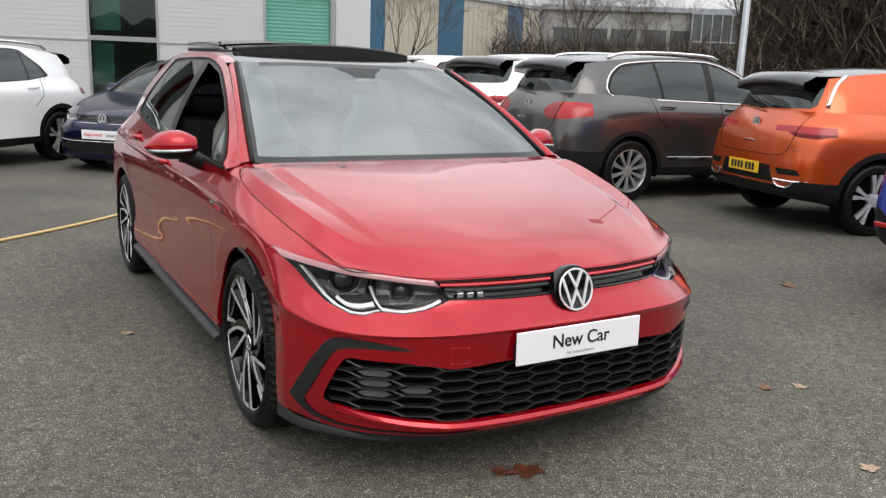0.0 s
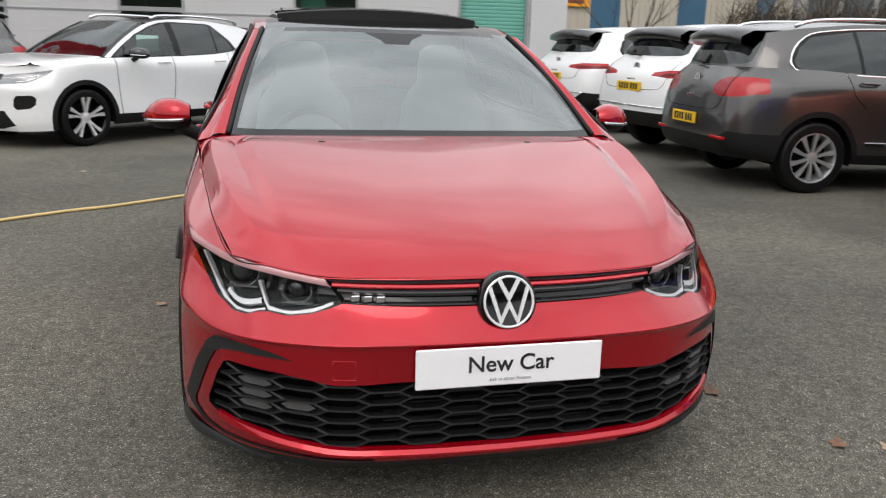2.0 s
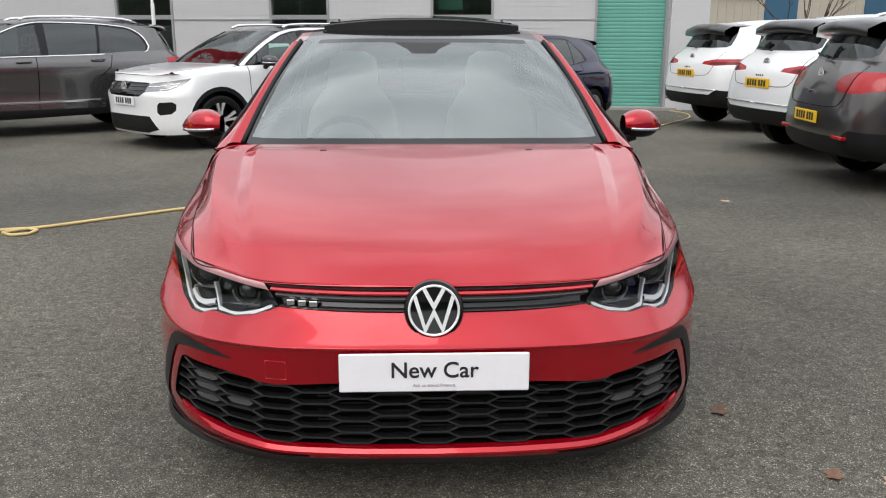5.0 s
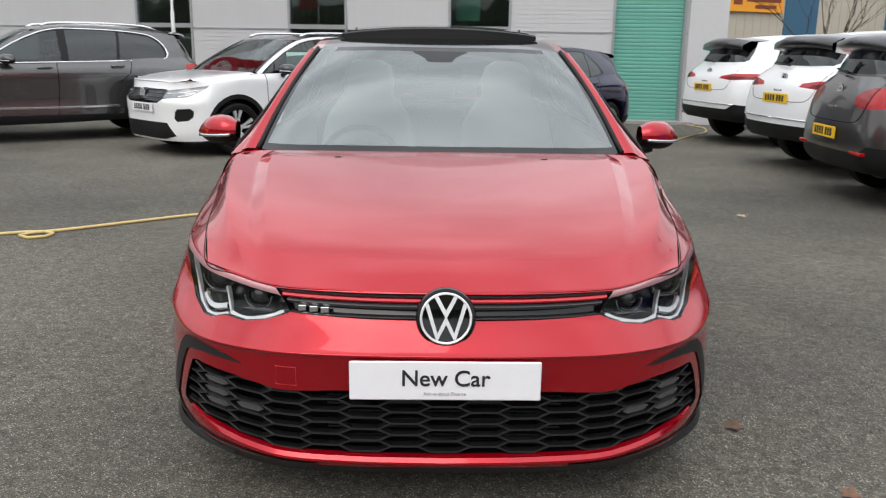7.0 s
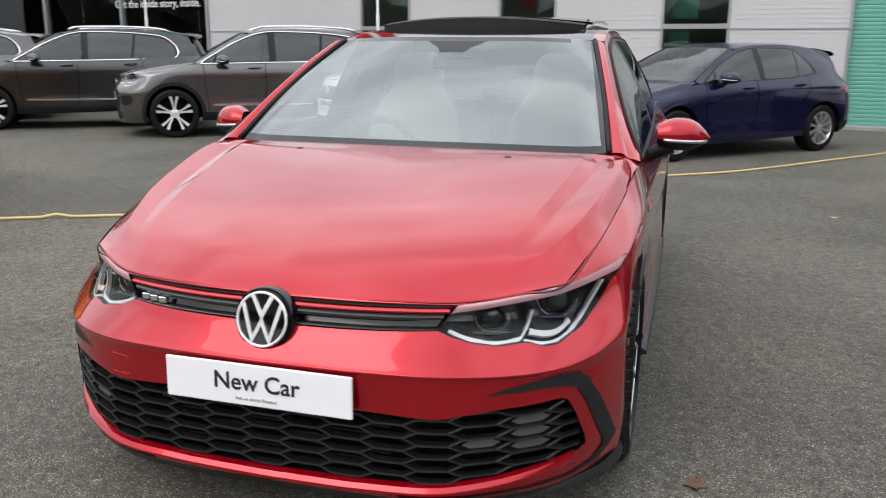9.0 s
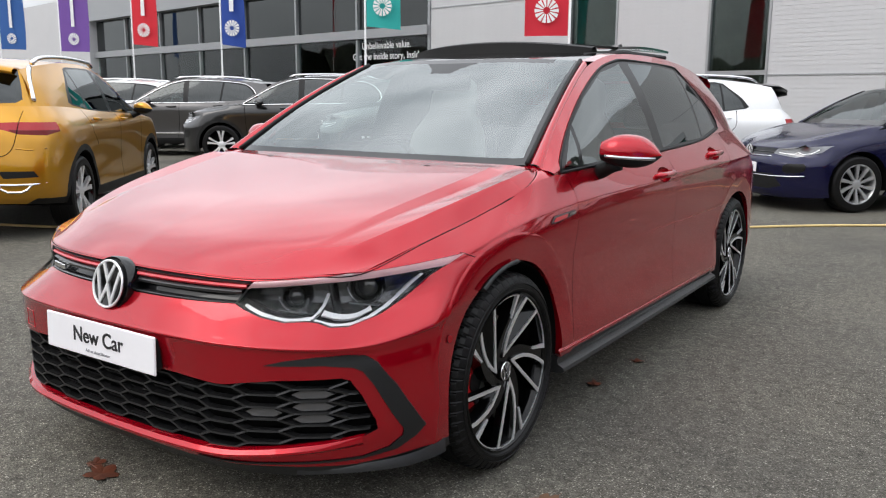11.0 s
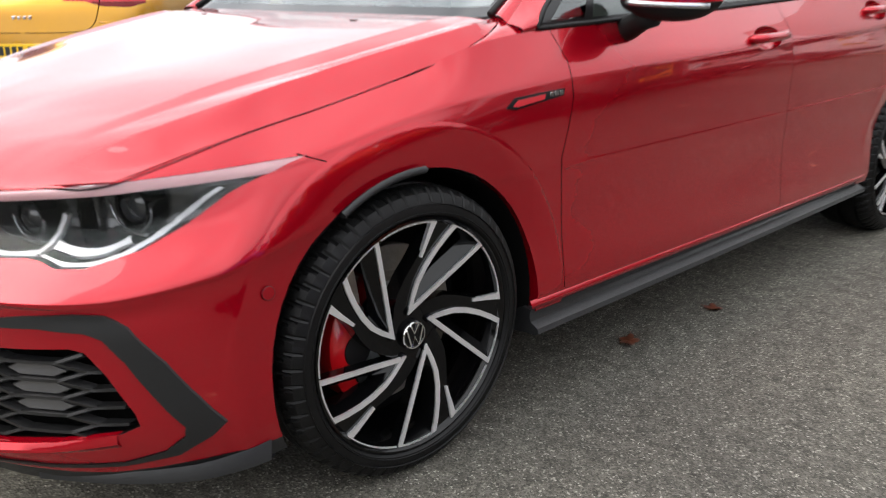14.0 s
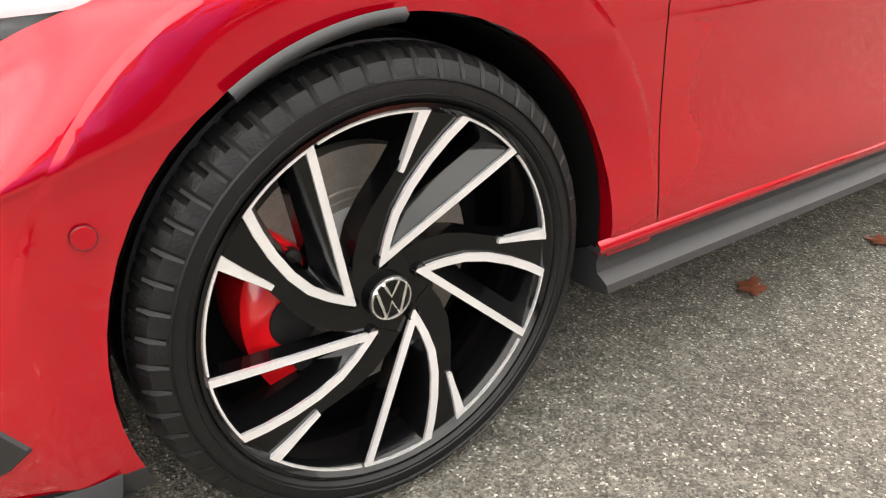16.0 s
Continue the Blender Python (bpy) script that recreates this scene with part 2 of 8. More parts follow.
def hermite(values, s):
    """Smooth interpolation of equally spaced values (rows of numbers) at the parameters s."""
    v = np.asarray(values, float)
    n = len(v)
    t = np.empty_like(v)
    t[1:-1] = (v[2:] - v[:-2]) / 2
    t[0], t[-1] = v[1] - v[0], v[-1] - v[-2]
    i = np.clip(np.floor(s).astype(int), 0, n - 2)
    f = (s - i)[:, None]
    f2, f3 = f * f, f * f * f
    return (2 * f3 - 3 * f2 + 1) * v[i] + (f3 - 2 * f2 + f) * t[i] + (-2 * f3 + 3 * f2) * v[i + 1] + (f3 - f2) * t[i + 1]


def curve_points(points, n):
    """n points at equal steps of length along a smooth curve through the points."""
    fine = hermite(points, np.linspace(0, len(points) - 1, 40 * len(points)))
    d = np.concatenate([[0], np.cumsum(np.linalg.norm(np.diff(fine, axis=0), axis=1))])
    s = np.linspace(0, d[-1], n)
    return np.stack([np.interp(s, d, fine[:, k]) for k in range(fine.shape[1])], axis=1)


def grid_mesh(rows, flip=False):
    """A bmesh of quads from rows of points of equal number."""
    bm = bmesh.new()
    g = [[bm.verts.new(p) for p in r] for r in rows]
    for a, b in zip(g, g[1:]):
        for i in range(len(a) - 1):
            f = (a[i], a[i + 1], b[i + 1], b[i])
            try:
                bm.faces.new(f[::-1] if flip else f)
            except ValueError:
                pass
    return bm


def inside(poly, x, y):
    hit = False
    n = len(poly)
    for i in range(n):
        (x0, y0), (x1, y1) = poly[i], poly[(i + 1) % n]
        if (y0 > y) != (y1 > y) and x < (x1 - x0) * (y - y0) / (y1 - y0) + x0:
            hit = not hit
    return hit


def cut_region(bm, poly, ax, where):
    """Cut the outline of a flat polygon into a mesh, looking along the axis left out of ax; the faces within it. where(centre) limits the cut."""
    a0, a1 = ax
    n = len(poly)
    for i in range(n):
        (px, py), (qx, qy) = poly[i], poly[(i + 1) % n]
        lo0, hi0, lo1, hi1 = min(px, qx) - 1e-4, max(px, qx) + 1e-4, min(py, qy) - 1e-4, max(py, qy) + 1e-4
        faces = []
        for f in bm.faces:
            us = [v.co[a0] for v in f.verts]
            if max(us) < lo0 or min(us) > hi0:
                continue
            vs = [v.co[a1] for v in f.verts]
            if max(vs) < lo1 or min(vs) > hi1 or not where(f.calc_center_median()):
                continue
            faces.append(f)
        if not faces:
            continue
        nrm = [0.0, 0.0, 0.0]
        nrm[a0], nrm[a1] = qy - py, px - qx
        co = [0.0, 0.0, 0.0]
        co[a0], co[a1] = px, py
        geom = list({v for f in faces for v in f.verts}) + list({e for f in faces for e in f.edges}) + faces
        bmesh.ops.bisect_plane(bm, geom=geom, dist=1e-5, plane_co=co, plane_no=nrm)
    found = []
    for f in bm.faces:
        c = f.calc_center_median()
        if where(c) and inside(poly, c[a0], c[a1]):
            found.append(f)
    return found


def take(bm, faces, keep=False):
    """Lift faces out of a mesh into a new one."""
    out = bmesh.new()
    made = {}
    for f in faces:
        vs = []
        for v in f.verts:
            if v not in made:
                made[v] = out.verts.new(v.co)
            vs.append(made[v])
        out.faces.new(vs)
    if not keep:
        bmesh.ops.delete(bm, geom=faces, context="FACES")
    return out


def mirrored(bm, weld=True):
    """Add the mirror image across x = 0."""
    vs = {v: bm.verts.new((-v.co.x, v.co.y, v.co.z)) for v in bm.verts[:]}
    for f in bm.faces[:]:
        bm.faces.new([vs[v] for v in reversed(f.verts)])
    if weld:
        bmesh.ops.remove_doubles(bm, verts=[v for v in bm.verts if abs(v.co.x) < 2e-3], dist=1e-4)
    return bm


def other_side(bm):
    out = bmesh.new()
    vs = {v: out.verts.new((-v.co.x, v.co.y, v.co.z)) for v in bm.verts}
    for f in bm.faces:
        out.faces.new([vs[v] for v in reversed(f.verts)])
    return out


def ribbon(points, half):
    """A thin closed outline round a flat polyline."""
    left, right = [], []
    n = len(points)
    for i in range(n):
        a, b = points[max(i - 1, 0)], points[min(i + 1, n - 1)]
        d = math.hypot(b[0] - a[0], b[1] - a[1]) or 1
        nx, ny = -(b[1] - a[1]) / d * half, (b[0] - a[0]) / d * half
        left.append((points[i][0] + nx, points[i][1] + ny))
        right.append((points[i][0] - nx, points[i][1] - ny))
    return left + right[::-1]


def circle(cx, cy, r, n=40):
    return [(cx + r * math.cos(2 * math.pi * k / n), cy + r * math.sin(2 * math.pi * k / n)) for k in range(n)]


def lettering(text, size, mat, m, parent, name="lettering", bold=0.0, depth=0.001):
    cu = bpy.data.curves.new(name, "FONT")
    cu.body, cu.size, cu.extrude, cu.offset = text, size, depth, bold
    cu.align_x, cu.align_y = "CENTER", "CENTER"
    tmp = new(name, cu)
    bpy.context.view_layer.update()
    me = bpy.data.meshes.new_from_object(tmp.evaluated_get(bpy.context.evaluated_depsgraph_get()))
    bpy.data.objects.remove(tmp)
    bpy.data.curves.remove(cu)
    me.materials.clear()
    me.materials.append(mat)
    ob = new(name, me)
    ob.parent = parent
    ob.matrix_local = m
    return ob


# ---- car bodies: smooth lines from the nose round the corner to the tail ----
LINES = []


def line(*points):
    LINES.append(points)


# lip, lower bumper, grille top, bumper crease, lamp bottom, shoulder, bonnet shut line and belt
line((0, -0.80, 0.165), (0.25, -0.795, 0.165), (0.47, -0.765, 0.166), (0.65, -0.675, 0.168), (0.77, -0.555, 0.172), (0.845, -0.43, 0.178), (0.868, -0.34, 0.185), (0.86, 0, 0.20),
     (0.862, 0.35, 0.20), (0.868, 1.2, 0.21), (0.868, 2.25, 0.235), (0.86, 2.63, 0.24), (0.845, 3.0, 0.25), (0.70, 3.27, 0.27), (0.45, 3.35, 0.28), (0, 3.38, 0.28))
line((0, -0.842, 0.235), (0.25, -0.836, 0.236), (0.47, -0.808, 0.24), (0.66, -0.70, 0.255), (0.79, -0.575, 0.28), (0.862, -0.44, 0.285), (0.880, -0.345, 0.29), (0.885, 0, 0.30),
     (0.89, 0.35, 0.30), (0.893, 1.2, 0.30), (0.893, 2.25, 0.31), (0.893, 2.63, 0.32), (0.88, 3.0, 0.33), (0.76, 3.32, 0.35), (0.45, 3.40, 0.36), (0, 3.425, 0.36))
line((0, -0.843, 0.435), (0.25, -0.838, 0.435), (0.478, -0.812, 0.43), (0.665, -0.71, 0.44), (0.785, -0.585, 0.45), (0.862, -0.44, 0.455), (0.882, -0.335, 0.46), (0.892, 0, 0.47),
     (0.886, 0.35, 0.46), (0.880, 1.2, 0.47), (0.886, 2.25, 0.48), (0.897, 2.63, 0.50), (0.885, 3.0, 0.51), (0.775, 3.33, 0.53), (0.45, 3.41, 0.54), (0, 3.435, 0.54))
line((0, -0.862, 0.545), (0.25, -0.855, 0.545), (0.47, -0.822, 0.542), (0.655, -0.725, 0.535), (0.78, -0.59, 0.53), (0.858, -0.44, 0.55), (0.878, -0.33, 0.575), (0.893, 0, 0.64),
     (0.888, 0.35, 0.62), (0.886, 1.2, 0.62), (0.892, 2.25, 0.63), (0.902, 2.63, 0.65), (0.888, 3.0, 0.66), (0.77, 3.31, 0.68), (0.45, 3.39, 0.69), (0, 3.415, 0.69))
line((0, -0.806, 0.622), (0.25, -0.788, 0.624), (0.44, -0.738, 0.628), (0.63, -0.63, 0.62), (0.735, -0.525, 0.625), (0.818, -0.40, 0.648), (0.862, -0.29, 0.675), (0.888, 0, 0.735),
     (0.890, 0.35, 0.74), (0.893, 1.2, 0.75), (0.899, 2.25, 0.77), (0.898, 2.63, 0.78), (0.882, 3.0, 0.79), (0.755, 3.29, 0.80), (0.45, 3.37, 0.80), (0, 3.395, 0.80))
line((0, -0.772, 0.698), (0.25, -0.757, 0.698), (0.478, -0.704, 0.695), (0.62, -0.615, 0.706), (0.718, -0.531, 0.716), (0.795, -0.38, 0.733), (0.845, -0.235, 0.745), (0.868, 0.03, 0.80),
     (0.876, 0.36, 0.835), (0.885, 1.2, 0.855), (0.883, 2.25, 0.88), (0.874, 2.63, 0.89), (0.845, 3.0, 0.90), (0.715, 3.25, 0.91), (0.45, 3.32, 0.91), (0, 3.345, 0.91))
line((0, -0.766, 0.704), (0.25, -0.751, 0.704), (0.474, -0.699, 0.701), (0.617, -0.611, 0.711), (0.719, -0.527, 0.720), (0.772, -0.31, 0.781), (0.795, -0.12, 0.821), (0.816, 0.06, 0.863),
     (0.842, 0.35, 0.926), (0.838, 1.2, 0.952), (0.805, 2.25, 0.998), (0.778, 2.63, 1.02), (0.735, 2.98, 1.03), (0.63, 3.16, 1.03), (0.4, 3.24, 1.03), (0, 3.265, 1.03))
GOLF_LINES = [list(l) for l in LINES]


def beside(l, k_front, k_side, dz_front, dz_side):
    """A line close to another, to tighten a crease: set back at the nose, drawn in along the side."""
    out = []
    for i, (x, y, z) in enumerate(l):
        f = max(0.0, min(1.0, (5 - i) / 2)) if i < 8 else 0.0
        out.append((x - (0 if i in (0, 15) else k_side * (1 - f) + k_front * f * x), y + k_front * f, z + dz_front * f + dz_side * (1 - f)))
    return out


def under_shoulder():
    """A line just below the shoulder that keeps the wing and doors full there."""
    out = beside(GOLF_LINES[5], -0.006, -0.0015, -0.012, -0.02)
    for i in range(3, 15):
        a, b = np.array(GOLF_LINES[5][i]), np.array(GOLF_LINES[4][i])
        full = a * 0.66 + b * 0.34 + np.array((0.0035, 0, 0))
        f = min(1.0, (i - 3) / 2)
        out[i] = tuple(np.array(out[i]) * (1 - f) + full * f)
    return out


UNDER_SHOULDER = under_shoulder()
BODY_LINES = [GOLF_LINES[0], GOLF_LINES[1], GOLF_LINES[2], beside(GOLF_LINES[3], 0.006, 0.0015, -0.018, -0.03), GOLF_LINES[3], beside(GOLF_LINES[3], 0.011, 0.0, 0.013, 0.02), GOLF_LINES[4],
              UNDER_SHOULDER, GOLF_LINES[5], GOLF_LINES[6]]


def shell(lines, per_station, per_line):
    """Half of a car's lower body as a grid: rows from the lip to the belt."""
    s = np.linspace(0, len(lines[0]) - 1, (len(lines[0]) - 1) * per_station + 1)
    cols = np.stack([hermite(l, s) for l in lines])            # line, station, xyz
    v = np.linspace(0, len(lines) - 1, (len(lines) - 1) * per_line + 1)
    rows = np.empty((len(v), len(s), 3))
    for j in range(len(s)):
        rows[:, j] = hermite(cols[:, j], v)
    rows[:, 0, 0] = 0
    rows[:, -1, 0] = 0
    return rows


def bonnet(n_u, n_v, warp):
    """Half of the bonnet: centre line to shut line, nose to windscreen."""
    edge = curve_points([(0.719, -0.527, 0.720), (0.772, -0.31, 0.781), (0.795, -0.12, 0.821), (0.816, 0.06, 0.863), (0.824, 0.17, 0.892), (0.815, 0.262, 0.922), (0.786, 0.332, 0.946)], n_v)
    mid = curve_points([(0, -0.766, 0.704), (0, -0.70, 0.745), (0, -0.58, 0.790), (0, -0.35, 0.847), (0, -0.05, 0.900), (0, 0.20, 0.939), (0, 0.33, 0.957)], n_v)
    back_line = [(0, 0.328, 0.957), (0.3, 0.322, 0.958), (0.55, 0.318, 0.958), (0.70, 0.328, 0.956), (0.786, 0.332, 0.946)]
    n1, n2 = round(0.46 * (n_u - 1)), round(0.76 * (n_u - 1))
    rows = []
    for j in range(n_v):
        v = j / (n_v - 1)
        # an outer crease runs from the lamp's inner end to the screen's corner, an inner one straight back, fading out towards the nose
        ua = float(np.interp(v, (0, 0.1, 0.2, 0.34, 0.47, 0.63, 0.86, 1), (0.645, 0.715, 0.78, 0.845, 0.882, 0.893, 0.92, 0.955)))
        ub = float(np.interp(v, (0, 0.2, 0.5, 0.8, 1), (0.54, 0.575, 0.605, 0.62, 0.645)))
        fc = -0.04 - 0.16 * v
        us = [ub * i / n1 if i <= n1 else ub + (ua - ub) * (i - n1) / (n2 - n1) if i <= n2 else ua + (1 - ua) * (i - n2) / (n_u - 1 - n2) for i in range(n_u)]
        fronts = hermite(GOLF_LINES[6][:5], np.array(us) * 4)
        rears = hermite(back_line, np.array(us) * 4)
        fade = max(0.0, min(1.0, (v - 0.12) / 0.5))
        ends = min(1.0, v * 7) * min(1.0, (1 - v) * 12)
        row = []
        for i, u in enumerate(us):
            f = fc * (u / ua) ** 2 if u <= ua else fc + (1 - fc) * ((u - ua) / (1 - ua)) ** 1.15
            q = np.array(fronts[i]) + (mid[j] * (1 - u) + edge[j] * u) - (mid[0] * (1 - u) + edge[0] * u)
            r = np.array(rears[i]) + (mid[j] * (1 - u) + edge[j] * u) - (mid[-1] * (1 - u) + edge[-1] * u)
            p = q * (1 - v) + r * v
            p[2] += (edge[j][2] - mid[j][2]) * (f - u) * ends
            if ub < u < ua:
                # the band outside the inner crease lies lower and rises again to the outer one
                t = (u - ub) / (ua - ub)
                p[2] -= 0.017 * fade * ends * min(1.0, t / 0.30) * (1 - max(0.0, (t - 0.30) / 0.70))
            row.append(warp(p))
        rows.append(row)
    return rows


def upper_curves(warp, n):
    """Belt, roof edge, screen edge and centre lines of the greenhouse, as points from front to rear."""
    w = lambda pts: np.array([warp(np.array(p, float)) for p in pts])
    belt = w(curve_points([(0.842, 0.35, 0.926), (0.843, 0.7, 0.938), (0.838, 1.2, 0.952), (0.825, 1.75, 0.975), (0.805, 2.25, 0.998), (0.778, 2.63, 1.02), (0.735, 2.98, 1.03), (0.66, 3.12, 1.03)], n))
    roof = w(curve_points([(0.803, 0.345, 0.946), (0.737, 0.57, 1.088), (0.675, 0.85, 1.235), (0.622, 1.13, 1.345), (0.606, 1.5, 1.402), (0.600, 2.1, 1.405), (0.575, 2.65, 1.365), (0.54, 3.02, 1.315)], n))
    return belt, roof


def wheel_parts(style, r, width, parent, side, at, spin=0.0, detail=2):
    """A wheel of its tyre, rim, spokes and cap. side: 1 for the car's left."""
    holder = bpy.data.objects.new("wheel", None)
    scene.collection.objects.link(holder)
    holder.parent = parent
    holder.matrix_local = Matrix.Translation(at) @ (pose(0, 0, 0) if side > 0 else Matrix.Diagonal((-1, 1, 1, 1))) @ Matrix.Rotation(radians(spin), 4, "X")
    rr = r * (0.7965 if style == "sport" else 0.69 if style == "classic" else 0.74)
    h = width / 2
    steps = 464 if detail > 1 else 72
    prof = [(h - 0.012, rr - 0.004), (h - 0.001, rr + 0.004), (h + 0.006, rr + 0.010), (h + 0.007, rr + 0.022), (h + 0.004, r - 0.030), (h - 0.006, r - 0.013), (h - 0.020, r - 0.004),
            (h - 0.036, r - 0.0005), (h - 0.046, r), (h - 0.048, r - 0.007), (h - 0.056, r - 0.007), (h - 0.058, r), (0.012, r + 0.001), (0.010, r - 0.007), (-0.010, r - 0.007), (-0.012, r + 0.001),
            (-h + 0.04, r), (-h + 0.015, r - 0.008), (-h, r - 0.03), (-h + 0.01, rr)]
    sipe = (lambda i, k, q: q - (0.0075 if 5 <= i <= 8 and (k + 2 * (8 - i)) % 8 == 0 else 0.0025 if i == 4 and k % 16 < 8 else 0)) if detail > 1 else None
    tyre = sharp(part("tyre", revolve(prof, steps, radial=sipe), RUBBER, holder, recalc=True), 24)
    for k, rad in enumerate((rr + 0.014, r - 0.034)):
        if detail > 1:
            bm = revolve([(h + 0.0055, rad - 0.0015), (h + 0.0085, rad), (h + 0.0055, rad + 0.0015)], 120)
            sharp(part("sidewall_bead", bm, RUBBER, tyre), 60)
    rim_mat = ALLOY_DARK if style != "classic" else SILVER_WHEEL
    rim = revolve([(h - 0.004, rr + 0.002), (h + 0.002, rr + 0.003), (h + 0.003, rr - 0.002), (h - 0.008, rr - 0.010), (h - 0.03, rr - 0.018), (-h + 0.02, rr - 0.03), (-h + 0.01, rr)], 96 if detail > 1 else 48)
    sharp(part("rim", rim, rim_mat, holder), 40)
    disc = revolve([(0.012, 0.05), (0.012, rr * 0.70), (-0.012, rr * 0.70), (-0.012, 0.05)], 48)
    disc_ob = part("brake_disc", disc, STEEL if style == "sport" else BLACK_DEEP, holder)
    if style == "sport":
        hat = revolve([(0.012, 0.098), (0.038, 0.092), (0.042, 0.085), (0.042, 0.0)], 40)
        sharp(part("disc_hat", hat, DISC_HAT, disc_ob, "pale grey alloy centre of the disc"), 30)
        for q in (0.105, 0.118):
            lip = revolve([(0.012, q), (0.0135, q + 0.003), (0.012, q + 0.006)], 48)
            part("disc_groove", lip, STEEL, disc_ob, smooth=True)
    back = revolve([(-0.03, 0.02), (-0.03, rr - 0.02), (-0.034, rr - 0.02), (-0.034, 0.02)], 32)
    part("dust_shield", back, BLACK_DEEP, holder)
    face = h - 0.003

    def pol(rad, deg):
        return (rad * math.cos(radians(deg)), rad * math.sin(radians(deg)))

    def strip(bm, pts, widths, x0, x1):
        lo, hi = [], []
        n = len(pts)
        for i in range(n):
            a, b = pts[max(i - 1, 0)], pts[min(i + 1, n - 1)]
            d = math.hypot(b[0] - a[0], b[1] - a[1]) or 1
            nx, ny = -(b[1] - a[1]) / d, (b[0] - a[0]) / d
            lo.append((pts[i][0] - nx * widths[i] / 2, pts[i][1] - ny * widths[i] / 2))
            hi.append((pts[i][0] + nx * widths[i] / 2, pts[i][1] + ny * widths[i] / 2))
        # depth falls back towards the hub
        ring = []
        for (p, q) in zip(lo, hi):
            rad = math.hypot((p[0] + q[0]) / 2, (p[1] + q[1]) / 2)
            dish = -0.022 * (1 - rad / rr) ** 1.2
            ring.append([bm.verts.new((x1 + dish, *p)), bm.verts.new((x1 + dish, *q)), bm.verts.new((x0 + dish, *q)), bm.verts.new((x0 + dish, *p))])
        for a, b in zip(ring, ring[1:]):
            for k in range(4):
                bm.faces.new((a[k], a[(k + 1) % 4], b[(k + 1) % 4], b[k]))
        bm.faces.new(ring[0])
        bm.faces.new(ring[-1][::-1])

    if style == "sport":
        s = rr / 0.25
        R0 = 0.255
        fall = lambda p: -0.022 * max(0.0, 1 - math.hypot(*p) / R0) ** 1.2

        def band(bm, outer, inner, x0, x1, closed=True, deep=0.0):
            """A raised band between two outlines of equal number of points."""
            ring = []
            for p, q in zip(outer, inner):
                ring.append([bm.verts.new((x1 + fall(p), *p)), bm.verts.new((x1 + fall(q) - deep, *q)), bm.verts.new((x0 + fall(q) - deep, *q)), bm.verts.new((x0 + fall(p), *p))])
            n = len(ring)
            for i in range(n if closed else n - 1):
                a, b = ring[i], ring[(i + 1) % n]
                for k in range(4):
                    bm.faces.new((a[k], a[(k + 1) % 4], b[(k + 1) % 4], b[k]))
            if not closed:
                bm.faces.new(ring[0])
                bm.faces.new(ring[-1][::-1])

        def inset(poly, widths):
            """The outline drawn in by a width for each edge, with mitred corners; the outline runs anticlockwise."""
            n, out = len(poly), []
            for i in range(n):
                (ax, ay), (bx, by), (cx, cy) = poly[i - 1], poly[i], poly[(i + 1) % n]
                d1, d2 = math.hypot(bx - ax, by - ay), math.hypot(cx - bx, cy - by)
                n1, n2 = (-(by - ay) / d1, (bx - ax) / d1), (-(cy - by) / d2, (cx - bx) / d2)
                w1, w2 = widths[i - 1], widths[i]
                det = n1[0] * n2[1] - n1[1] * n2[0]
                if abs(det) < 0.12:
                    out.append((bx + (n1[0] + n2[0]) / 2 * (w1 + w2) / 2, by + (n1[1] + n2[1]) / 2 * (w1 + w2) / 2))
                else:
                    out.append((bx + (w1 * n2[1] - w2 * n1[1]) / det, by + (w2 * n1[0] - w1 * n2[0]) / det))
            return out

        for k in range(5):
            o = 39.6 + 72 * k
            P = lambda rad, deg: pol(rad * R0, o + deg)
            # one loop of bright edging: rim arc, curved edge to the hub, straight edge back
            arc = [P(1, 24.7 * i / 5) for i in range(6)]
            curve = [P(0.88, 28.8), P(0.75, 33.8), P(0.61, 40.0), P(0.48, 46.5), P(0.36, 52.0), P(0.26, 58.0)]
            tip, a = P(0.185, 66), P(1, 0)
            straight = [(tip[0] + (a[0] - tip[0]) * t, tip[1] + (a[1] - tip[1]) * t) for t in (0.2, 0.4, 0.6, 0.8)]
            loop = arc + curve + [tip] + straight
            wide = [0.031] * 5 + [0.047, 0.047, 0.047, 0.047, 0.045, 0.042, 0.036] + [0.042] * 5
            inner = inset(loop, [w * R0 for w in wide])
            pocket = inset(loop, [w * R0 + (0.013 if i < 5 else 0.010 if i < 12 else 0.022) for i, w in enumerate(wide)])
            # keep the pocket's hub end open and tidy
            for i in range(10, 14):
                pocket[i] = tuple((np.array(pocket[9]) * (14 - i) + np.array(pocket[14]) * (i - 9)) / 5)
            bm = bmesh.new()
            band(bm, loop, inner, face - 0.030, face - 0.0045)
            band(bm, inner, pocket, face - 0.034, face - 0.006, deep=0.024)
            spoke = sharp(part("spoke", bm, ALLOY_DARK, holder), 30)
            # the broad black spoke between the curved edge and the fin
            left = [P(1, 24.7), P(0.88, 28.8), P(0.75, 33.8), P(0.61, 40.0), P(0.48, 46.5), P(0.36, 52.0), P(0.26, 58.0), P(0.185, 66)]
            right = [P(1, 36.2), P(0.88, 39.0), P(0.78, 42.0), P(0.66, 47.0), P(0.53, 58.0), P(0.43, 70.0), P(0.33, 84.0), P(0.25, 100)]
            bm = bmesh.new()
            band(bm, left, right, face - 0.045, face - 0.0055, closed=False)
            sharp(part("spoke_web", bm, ALLOY_DARK, spoke), 30)
            bm = bmesh.new()
            band(bm, loop, inner, face - 0.0045, face)
            sharp(part("machined_edge", bm, ALLOY, spoke, "bright machined alloy edging"), 30)
            bm = bmesh.new()
